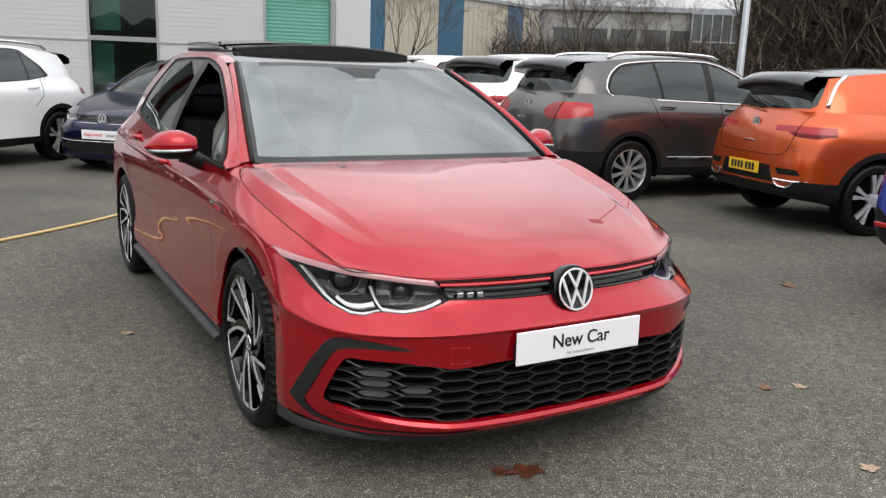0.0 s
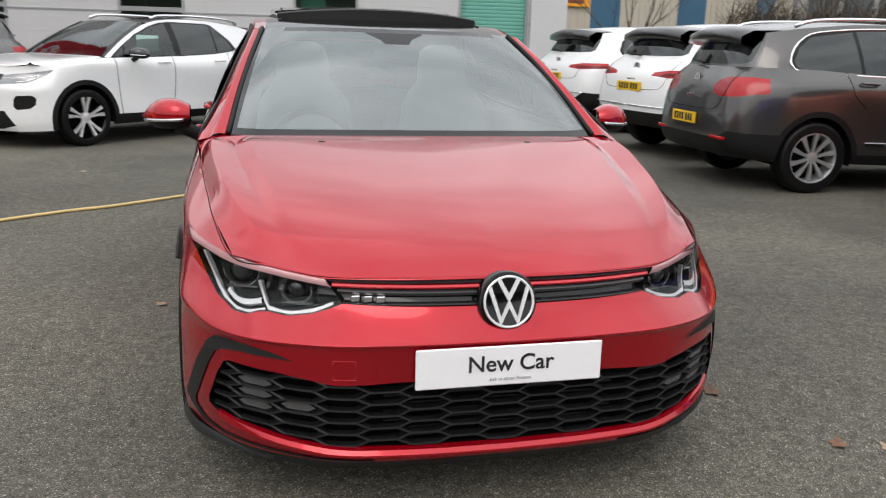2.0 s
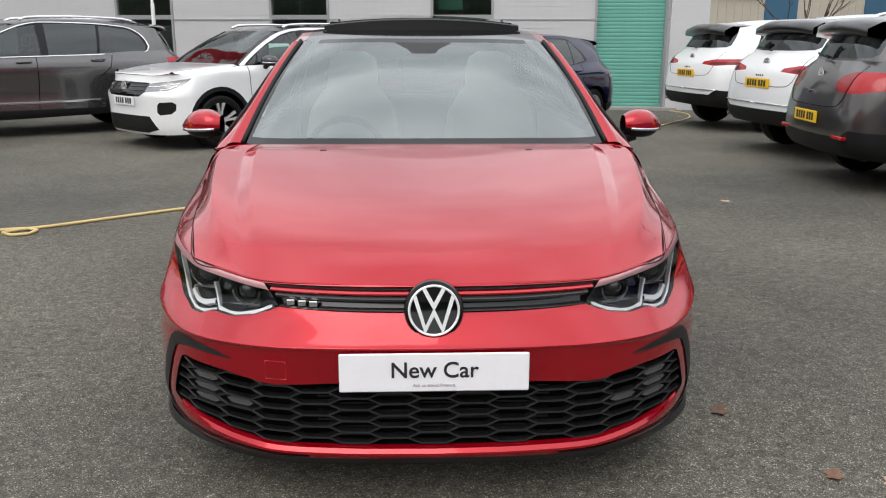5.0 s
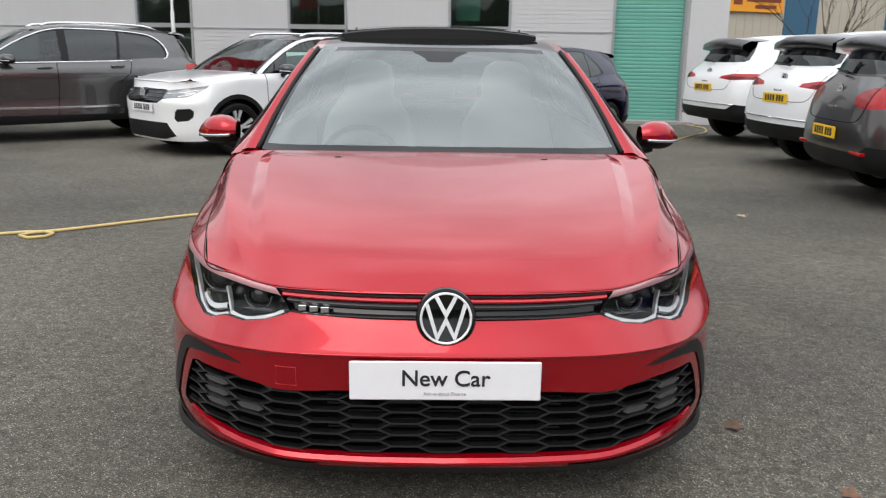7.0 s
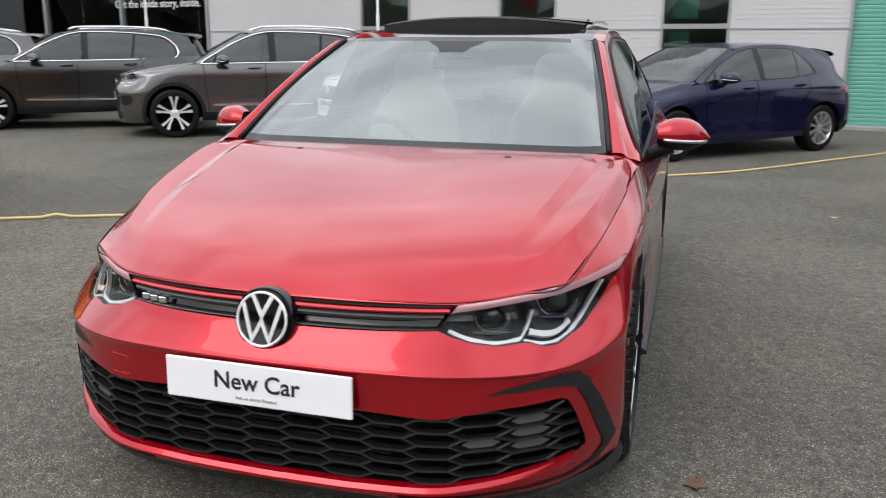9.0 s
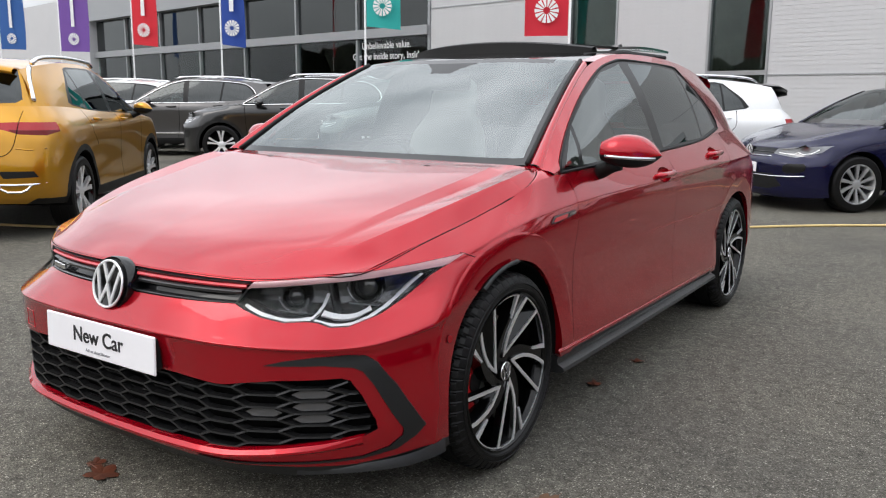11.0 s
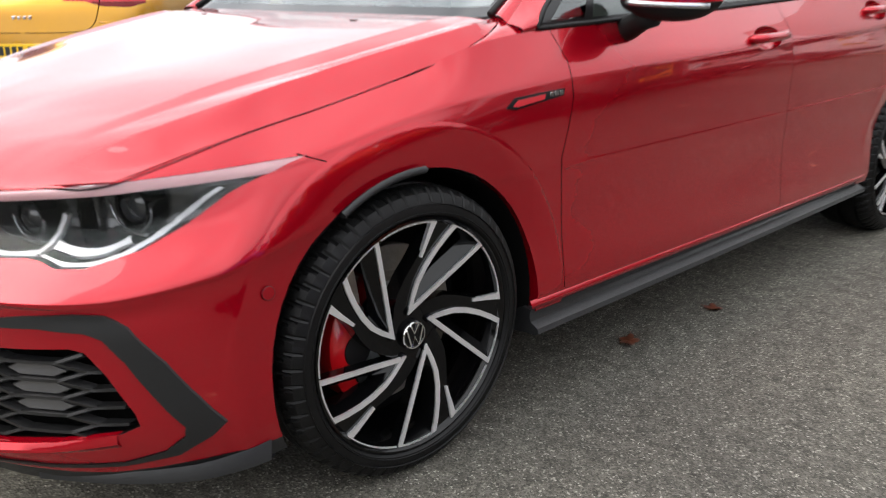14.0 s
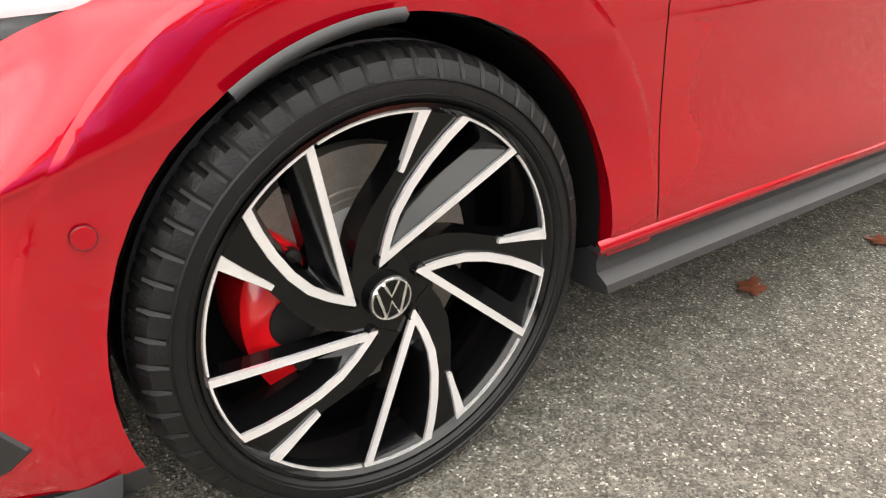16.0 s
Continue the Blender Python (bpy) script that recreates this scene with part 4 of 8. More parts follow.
def belt_x(belt, roof, yz):
    """The place on the side glass at a given length and height."""
    y, z = yz
    bz, bx = np.interp(y, belt[:, 1], belt[:, 2]), np.interp(y, belt[:, 1], belt[:, 0])
    rz, rx = np.interp(y, roof[:, 1], roof[:, 2]), np.interp(y, roof[:, 1], roof[:, 0])
    v = float(np.clip((z - bz) / max(rz - bz, 0.02), 0, 1))
    return (bx + (rx - bx) * v + 0.022 * math.sin(math.pi * v) + 0.002, y, z)


def mirror_part(root, warp, mat, side, scale=1.0):
    """A door mirror: painted shell, black base with arm, turn-signal strip and glass."""
    holder = bpy.data.objects.new("door_mirror", None)
    scene.collection.objects.link(holder)
    holder.parent = root
    holder.matrix_local = Matrix.Translation(warp((0.0, 0.70, 0.985))) @ Matrix.Diagonal((side * scale, scale, scale, 1))
    x0 = warp((0.842, 0, 0))[0] / scale
    # shell: rings from the inner to the outer end
    def body(lo, hi):
        rings = []
        for k in range(17):
            t = k / 16
            x = x0 + 0.045 + 0.195 * t
            w = (0.62 + 0.38 * math.sin(math.pi / 2 * min(1, t / 0.38))) * (1 - max(0.0, (t - 0.45) / 0.55) ** 2.4 * 0.98)
            ring = []
            for i in range(17):
                a = lo + (hi - lo) * i / 16
                ca, sa = math.cos(a), math.sin(a)
                yy = -0.080 * math.copysign(abs(ca) ** 0.8, ca) * w + 0.075 * t - 0.01
                zz = (0.072 if sa > 0 else 0.052) * math.copysign(abs(sa) ** 0.85, sa) * w + 0.010 - 0.010 * t
                ring.append((x, yy, zz))
            rings.append(ring)
        return grid_mesh(rings)
    up = body(-0.12, math.pi * 0.97)
    part("shell", up, mat, holder, smooth=True)
    dn = body(-math.pi * 1.03, -0.12)
    part("lower_shell", dn, BLACK_PLASTIC, holder, smooth=True)
    bm = bmesh.new()
    sig = []
    for k in range(12):
        t = 0.12 + 0.80 * k / 11
        w = (0.62 + 0.38 * math.sin(math.pi / 2 * min(1, t / 0.38))) * (1 - max(0.0, (t - 0.45) / 0.55) ** 2.4 * 0.98)
        sig.append((x0 + 0.045 + 0.195 * t, -0.080 * w + 0.075 * t - 0.011, 0.000 - 0.012 * t))
    tube(bm, sig, 0.007, 6)
    part("signal_strip", bm, LAMP_WHITE, holder, "clear turn-signal strip", smooth=True)
    bm = bmesh.new()
    bevel = [(x0 - 0.03, 0.02, -0.075), (x0 + 0.02, 0.015, -0.066), (x0 + 0.07, 0.0, -0.042), (x0 + 0.10, 0.0, -0.03)]
    tube(bm, bevel, [0.034, 0.03, 0.027, 0.03], 10)
    part("arm", bm, BLACK_PLASTIC, holder, smooth=True)
    bm = bevelled_box((x0 + 0.075, 0.050, -0.035), (x0 + 0.19, 0.058, 0.055), 0.012, 2)
    part("mirror_glass", bm, CHROME, holder)
    return holder


def door_handle(root, x, y, z, side, mat, length=0.19):
    bm = bmesh.new()
    pts = [(side * (x + 0.004), y - length / 2, z), (side * (x + 0.030), y - length * 0.36, z + 0.002), (side * (x + 0.036), y, z + 0.004), (side * (x + 0.032), y + length * 0.36, z + 0.006), (side * (x + 0.004), y + length / 2, z + 0.008)]
    tube(bm, [tuple(p) for p in curve_points(pts, 12)], [0.010] + [0.014] * 10 + [0.010], 8)
    return part("door_handle", bm, mat, root, smooth=True)


LAMP_TIG = [(0.38, 0.84), (0.42, 0.90), (0.54, 0.935), (0.74, 0.94), (0.95, 0.90), (0.95, 0.82), (0.74, 0.755), (0.52, 0.75), (0.42, 0.78)]
LAMP_TROC = [(0.33, 0.85), (0.32, 0.895), (0.6, 0.905), (0.92, 0.90), (0.92, 0.86), (0.80, 0.80), (0.62, 0.81), (0.50, 0.845)]
LAMP_TOU = [(0.34, 0.795), (0.37, 0.84), (0.58, 0.878), (0.92, 0.888), (0.92, 0.80), (0.62, 0.77)]


def plain_car(name, label, place, spec):
    """A parked car of the given proportions, colours and lamps."""
    root = new(name)
    tagged(root, label, "car", group=spec.get("group", "parked cars"))
    warp = warper(spec["w"], spec["nose"], spec["base"], spec["tail"], spec["sill"], spec["hood"], spec["belt"], spec["top"], spec.get("rear"))
    lines = [[warp(p) for p in l] for l in GOLF_LINES]
    rows = shell(lines, 4, 3)
    bm = grid_mesh([list(map(tuple, r)) for r in rows])
    bmesh.ops.recalc_face_normals(bm, faces=bm.faces)
    if sum(f.normal.x for f in bm.faces) < 0:
        bmesh.ops.reverse_faces(bm, faces=bm.faces)
    r = spec["wheel"]
    base = spec["base"]
    hull = BVHTree.FromBMesh(bm)

    def on_front(x, z, out=0.0):
        """The place on the nose at a width and a height of the hatchback's scale."""
        q = warp((abs(x), -0.6, z))
        hit = hull.ray_cast(Vector((q[0], -9, q[2])), Vector((0, 1, 0)))
        p = hit[0] + hit[1] * out if hit[0] else Vector((q[0], q[1], q[2]))
        return (math.copysign(p.x, x), p.y, p.z)

    def on_rear(x, z, out=0.0):
        """The place on the tail at a width and a height of the hatchback's scale."""
        q = warp((abs(x), 3.3, z))
        hit = hull.ray_cast(Vector((q[0], 9, q[2])), Vector((0, -1, 0)))
        p = hit[0] + hit[1] * out if hit[0] else Vector((q[0], q[1], q[2]))
        return (math.copysign(p.x, x), p.y, p.z)
    side = lambda c: c.x > 0.5 * spec["w"]
    for cy in (0, base):
        fs = cut_region(bm, circle(cy, r, r + 0.05, 28), (1, 2), side)
        bmesh.ops.delete(bm, geom=fs, context="FACES")
    inner = offset_copy(bm, 0.02)
    part("inner_shell", mirrored(inner), BLACK_DEEP, root, recalc=False)
    clad = []
    black = spec.get("cladding", True)
    if black:
        for cy in (0, base):
            fs = cut_region(bm, circle(cy, r, r + 0.105, 28), (1, 2), side)
            clad.append(take(bm, fs))
    W = lambda p, y=3.2: tuple(warp(np.array((p[0], y, p[1])))[[0, 2]])
    front, rear = (lambda c: c.y < -0.25), (lambda c: c.y > base + 0.30)
    zone = []
    if spec.get("face"):
        fz = spec.get("face_dz", 0.0)
        W0 = W
        W = lambda p: W0((p[0], p[1] + fz), -0.6)
        if fz:
            lampF = [W(p) for p in ((0.45, 0.615), (0.45, 0.685), (0.70, 0.708), (0.83, 0.730), (0.79, 0.675), (0.70, 0.63))]
            grille = [W(p) for p in ((0.0, 0.57), (0.36, 0.58), (0.45, 0.615), (0.45, 0.69), (0.0, 0.70))]
        else:
            lampF = [W(p) for p in ((0.40, 0.635), (0.44, 0.69), (0.70, 0.718), (0.83, 0.735), (0.80, 0.66), (0.66, 0.60))]
            grille = [W(p) for p in ((0.0, 0.61), (0.39, 0.625), (0.43, 0.69), (0.0, 0.695))]
        low = [W(p) for p in ((0.0, 0.25), (0.44, 0.25), (0.60, 0.29), (0.50, 0.42), (0.0, 0.42))]
        duct = [W(p) for p in ((0.60, 0.455), (0.63, 0.43), (0.74, 0.44), (0.78, 0.47), (0.785, 0.52), (0.76, 0.54), (0.64, 0.535), (0.61, 0.51))]
        for nm, poly, mat in (("front_grille", grille, BLACK_GLOSS), ("lower_grille", low, BLACK_PLASTIC), ("air_duct", duct, BLACK_PLASTIC), ("headlight", lampF, LAMP_SMOKE)):
            zone.append((nm, take(bm, cut_region(bm, poly, (0, 2), front)), mat))
        W = W0
    if spec.get("tail_lamp"):
        lamp_at = lambda c: c.y > base + spec["tail"] * 0.58
        poly = [W(p) for p in spec["tail_lamp"]]
        zc = sum(p[1] for p in poly) / len(poly)
        lens = take(bm, cut_region(bm, poly, (0, 2), lamp_at))
        if spec["tail_lamp"] is LAMP_TOU:
            zone.append(("lamp_insert", take(lens, cut_region(lens, [(0.52, zc - 0.035), (1.1, zc - 0.035), (1.1, zc + 0.012), (0.60, zc + 0.008)], (0, 2), lamp_at)), LAMP_DARK))
        if spec["tail_lamp"] is LAMP_TIG:
            zone.append(("lamp_insert", take(lens, cut_region(lens, [(0.30, zc - 0.2), (0.625, zc - 0.2), (0.625, zc + 0.2), (0.30, zc + 0.2)], (0, 2), lamp_at)), LAMP_INNER))
        if spec["tail_lamp"] is LAMP_TROC:
            zone.append(("lamp_insert", take(lens, cut_region(lens, [(0.56, zc - 0.1), (1.1, zc - 0.1), (1.1, zc - 0.022), (0.62, zc - 0.016), (0.56, zc - 0.010)], (0, 2), lamp_at)), LAMP_DARK))
        zone.append(("tail_lamp", lens, LAMP_RED))
    if spec.get("slots"):
        slot = [W(p) for p in ((0.50, 0.475), (0.46, 0.53), (0.72, 0.53), (0.75, 0.485))]
        zone.append(("bumper_slot", take(bm, cut_region(bm, slot, (0, 2), rear)), BLACK_PLASTIC))
        inset = [W(p) for p in ((0.0, 0.40), (0.44, 0.40), (0.38, 0.545), (0.0, 0.545))]
        zone.append(("plate_inset", take(bm, cut_region(bm, inset, (0, 2), rear)), BLACK_PLASTIC))
    bump = [W(p) for p in ((0.0, 0.10), (0.95, 0.10), (0.95, spec.get("skirt", 0.40)), (0.72, spec.get("skirt", 0.40) + 0.02), (0.60, spec.get("skirt", 0.40) - 0.04), (0.0, spec.get("skirt", 0.40) - 0.04))]
    zone.append(("rear_bumper_lower", take(bm, cut_region(bm, bump, (0, 2), rear)), BLACK_PLASTIC))
    sill = cut_region(bm, [(-0.2, 0.0), (base + 0.35, 0.0), (base + 0.35, spec["sill"] + 0.02), (-0.2, spec["sill"] + 0.02)], (1, 2), lambda c: c.x > 0.3 and -0.1 < c.y < base + 0.3)
    zone.append(("side_skirt", take(bm, sill), BLACK_PLASTIC if black else spec["paint"]))
    # door gaps
    W2 = lambda p: tuple(warp(np.array((0.85, p[0], p[1])))[1:])
    for gap in ([(0.50, 0.26), (0.46, 0.60), (0.44, 0.95)], [(1.30, 0.26), (1.34, 0.60), (1.34, 0.98)], [(2.16, 0.68), (2.30, 0.80), (2.36, 1.02)]):
        fs = cut_region(bm, ribbon([W2(p) for p in gap], 0.005), (1, 2), side)
        bmesh.ops.delete(bm, geom=fs, context="FACES")
    part("body", mirrored(bm), spec["paint"], root, recalc=False, smooth=True)
    for b in clad:
        for s in (1, -1):
            part("wheel_arch", b.copy() if s > 0 else other_side(b), BLACK_PLASTIC, root, recalc=False, smooth=True)
        b.free()
    for nm, b, mat in zone:
        if nm in ("front_grille", "lower_grille", "rear_bumper_lower", "plate_inset"):
            part(nm, mirrored(b), mat, root, recalc=False, smooth=True)
        else:
            for s in (1, -1):
                ob = part(nm, b.copy() if s > 0 else other_side(b), mat, root, recalc=False, smooth=True)
            b.free()
    bn = grid_mesh([list(map(tuple, q)) for q in bonnet(25, 25, warp)])
    bmesh.ops.recalc_face_normals(bn, faces=bn.faces)
    part("bonnet", mirrored(bn), spec["paint"], root, recalc=False, smooth=True)
    greenhouse(root, warp, spec, 1)
    if spec.get("rails"):
        for s in (1, -1):
            pts = [warp(p) for p in ((0.60, 1.22, 1.40), (0.595, 1.35, 1.44), (0.59, 2.0, 1.455), (0.575, 2.6, 1.43), (0.56, 2.78, 1.375))]
            b = bmesh.new()
            tube(b, [(s * p[0], p[1], p[2]) for p in curve_points(pts, 16)], 0.02, 6)
            part("roof_rail", b, spec["rails"], root, smooth=True)
    if spec.get("side") == "long":
        for s in (1, -1):
            # bright strip along the lower doors, a line pressed into them above
            b = bmesh.new()
            pts = [warp(v) for v in ((0.893, 0.56, 0.385), (0.892, 1.2, 0.388), (0.893, 2.12, 0.40))]
            rws = [[(s * (v[0] - 0.004), v[1], v[2] + 0.022), (s * (v[0] + 0.012), v[1], v[2] + 0.014), (s * (v[0] + 0.012), v[1], v[2] - 0.006), (s * (v[0] - 0.004), v[1], v[2] - 0.014)] for v in curve_points(pts, 10)]
            part("door_strip", grid_mesh(rws), CHROME, root, "silver strip along the lower doors")
    if spec.get("tail_lamp"):
        # shut line of the tailgate and the model's letters as plain blocks
        for s in (1, -1):
            b = bmesh.new()
            pts = [on_rear(s * x, z, 0.0015) for x, z in ((0.62, 0.99), (0.61, 0.90), (0.60, 0.80), (0.57, 0.70), (0.50, 0.645), (0.35, 0.632), (0.20, 0.630), (0.02, 0.630))]
            tube(b, curve_points(pts, 40), 0.003, 5)
            part("tailgate_gap", b, BLACK_DEEP, root, smooth=True)
        for k in range(4):
            p0 = on_rear(0.02 + 0.045 * abs(k - 1.5), 0.735, 0.003)
            b = bevelled_box((-0.085 + 0.045 * k, p0[1] - 0.004, p0[2] - 0.012), (-0.057 + 0.045 * k, p0[1] + 0.004, p0[2] + 0.012), 0.002, 1)
            part("badge_block", b, CHROME, root)
    if spec.get("slots"):
        for s in (1, -1):
            strip = [(s * p[0], p[1], p[2]) for p in (warp(v) for v in ((0.565, 2.86, 1.345), (0.60, 2.98, 1.25), (0.665, 3.09, 1.07)))]
            b = bmesh.new()
            tube(b, curve_points(strip, 10), 0.022, 6)
            part("pillar_strip", b, CHROME, root, "silver strip beside the rear screen", smooth=True)
            b = bmesh.new()
            loop = [on_rear(s * x, z, 0.006) for x, z in ((0.46, 0.430), (0.58, 0.428), (0.70, 0.430), (0.80, 0.440), (0.70, 0.430), (0.665, 0.392), (0.62, 0.372), (0.52, 0.372), (0.47, 0.400), (0.46, 0.430))]
            tube(b, loop, 0.010, 6)
            part("bumper_trim", b, CHROME, root, "silver exhaust-shaped trim")
            b = bmesh.new()
            tube(b, [on_rear(s * x, z, 0.002) for x, z in ((0.60, 0.700), (0.70, 0.690), (0.80, 0.70))], 0.006, 5)
            part("bumper_edge", b, spec["paint"], root, smooth=True)
    if spec.get("card"):
        p = warp((0.74, 1.05, 1.10))
        b = bevelled_box((p[0] - 0.004, p[1] - 0.17, p[2] - 0.09), (p[0], p[1] + 0.17, p[2] + 0.11), 0.002, 1)
        part("price_card", b, CARD, root, "pale green price card behind the window")
    if spec.get("low_chrome"):
        for s in (1, -1):
            b = bmesh.new()
            pts = [warp(v) for v in ((0.0, -0.853, 0.395), (0.3, -0.845, 0.395), (0.5, -0.80, 0.395), (0.66, -0.705, 0.40), (0.78, -0.595, 0.41))]
            tube(b, [(s * v[0], v[1] - 0.004, v[2]) for v in curve_points(pts, 14)], 0.008, 6)
            part("chrome_strip", b, CHROME, root, smooth=True)
    # floor and cabin
    lo, hi = warp((0.66, 0.1, 0.26)), warp((0.66, 3.0, 0.30))
    b = bmesh.new()
    box(b, (-lo[0], -spec["nose"] * 0.8, lo[2] - 0.03), (lo[0], hi[1], hi[2]))
    part("floor_pan", b, BLACK_DEEP, root)
    for sx in (-0.36, 0.36):
        for cy, zz in ((1.35, 0.0), (2.2, 0.02)):
            c = warp((sx, cy, 0.80))
            b = bevelled_box((c[0] - 0.24, c[1], c[2] - 0.35), (c[0] + 0.24, c[1] + 0.16, c[2] + 0.25), 0.05, 2)
            part("seat_back", b, DASH, root, smooth=True)
            b = bevelled_box((c[0] - 0.13, c[1] + 0.05, c[2] + 0.27), (c[0] + 0.13, c[1] + 0.15, c[2] + 0.45), 0.04, 2)
            part("head_restraint", b, DASH, root, smooth=True)
    d = warp((0, 0.75, 0.92))
    b = bevelled_box((-0.68 * spec["w"] / 0.895, d[1] - 0.30, d[2] - 0.3), (0.68 * spec["w"] / 0.895, d[1], d[2]), 0.05, 2)
    part("dashboard", b, DASH, root, smooth=True)
    for s in (1, -1):
        mirror_part(root, warp, spec.get("mirror", spec["paint"]), s, spec["w"] / 0.895 * 1.05)
        for hy in (1.18, 2.14):
            p = warp((0.888, hy, 0.875 if hy < 2 else 0.905))
            door_handle(root, p[0] - 0.012, p[1], p[2], s, spec.get("handle", spec["paint"]))
        for cy in (0, base):
            wheel_parts(spec["wheel_style"], r, 0.22, root, s, (s * (spec["w"] - 0.13), cy, r), spec.get("spin", 0), detail=1)
            part("arch_liner", arch_liner(cy, r, r + 0.045, s * 0.45, s * (spec["w"] - 0.012)), BLACK_DEEP, root)
    if spec.get("face"):
        fz = spec.get("face_dz", 0.0)
        p = on_front(0.001, 0.655 + fz, 0.012)
        zig_emblem(root, 0.062, Matrix.Translation((0, p[1], p[2])) @ FACE_OUT)
        q = on_front(0.001, 0.48, 0.012)
        plate(root, Matrix.Translation((0, q[1], q[2])), spec.get("front_plate", WHITE_PLATE), bars=spec.get("front_bars", True))
        for s in (1, -1):
            for z in ((0.605, 0.65) if not fz else (0.60, 0.63, 0.66, 0.69)):
                b = bmesh.new()
                tube(b, [on_front(s * x, z + fz, 0.004) for x in np.linspace(0.07, 0.41, 9)], 0.006, 6)
                part("grille_slat", b, CHROME if z == 0.605 else GRILLE_GREY, root, smooth=True)
            b = bmesh.new()
            low = ((0.47, 0.645), (0.56, 0.632), (0.62, 0.632), (0.645, 0.655), (0.69, 0.636), (0.74, 0.645), (0.78, 0.69)) if not fz else ((0.47, 0.66), (0.58, 0.662), (0.68, 0.672), (0.76, 0.69), (0.74, 0.665), (0.70, 0.645), (0.62, 0.635))
            tube(b, [on_front(s * x, z + fz, 0.003) for x, z in low], 0.006, 6)
            part("light_bar", b, LAMP_DRL, root)
    if spec.get("tail_lamp"):
        p = warp((0, 3.345, 0.90))
        zig_emblem(root, 0.058, Matrix.Translation((0, p[1] + 0.006, p[2])) @ FACE_OUT.inverted())
        pz = spec.get("plate_z", 0.62)
        y = float(np.interp(pz, [l[15][2] for l in lines], [l[15][1] for l in lines]))
        plate(root, Matrix.Translation((0, y + 0.012, pz)) @ Matrix.Rotation(math.pi, 4, "Z"), YELLOW_PLATE, label="yellow rear number plate")
        # wiper and lower trim
        b = bmesh.new()
        a, c = warp((0.02, 3.27, 1.045)), warp((0.34, 3.23, 1.08))
        tube(b, [(a[0], a[1] + 0.03, a[2]), (c[0], c[1] + 0.045, c[2])], 0.010, 6)
        part("rear_wiper", b, BLACK_PLASTIC, root)
        for s in (1, -1):
            if spec.get("exhaust"):
                b = bmesh.new()
                tube(b, [on_rear(s * x, 0.475, 0.006) for x in np.linspace(0.02, 0.72, 10)], 0.010, 6)
                part("bumper_strip", b, CHROME, root, "silver strip across the bumper", smooth=True)
                q = warp((0.62, 3.33, 0.33))
                b = bevelled_box((q[0] - 0.13, q[1] - 0.06, q[2] - 0.035), (q[0] + 0.13, q[1] + 0.035, q[2] + 0.035), 0.02, 2)
                part("tailpipe_trim", b, CHROME, root)
            elif not spec.get("slots"):
                q = warp((0.60, 3.40, 0.42))
                b = bevelled_box((s * q[0] - 0.11, q[1] - 0.05, q[2] - 0.016), (s * q[0] + 0.11, q[1] + 0.006, q[2] + 0.016), 0.006, 1)
                part("rear_reflector", b, LAMP_RED, root)
    root.matrix_world = place
    return root


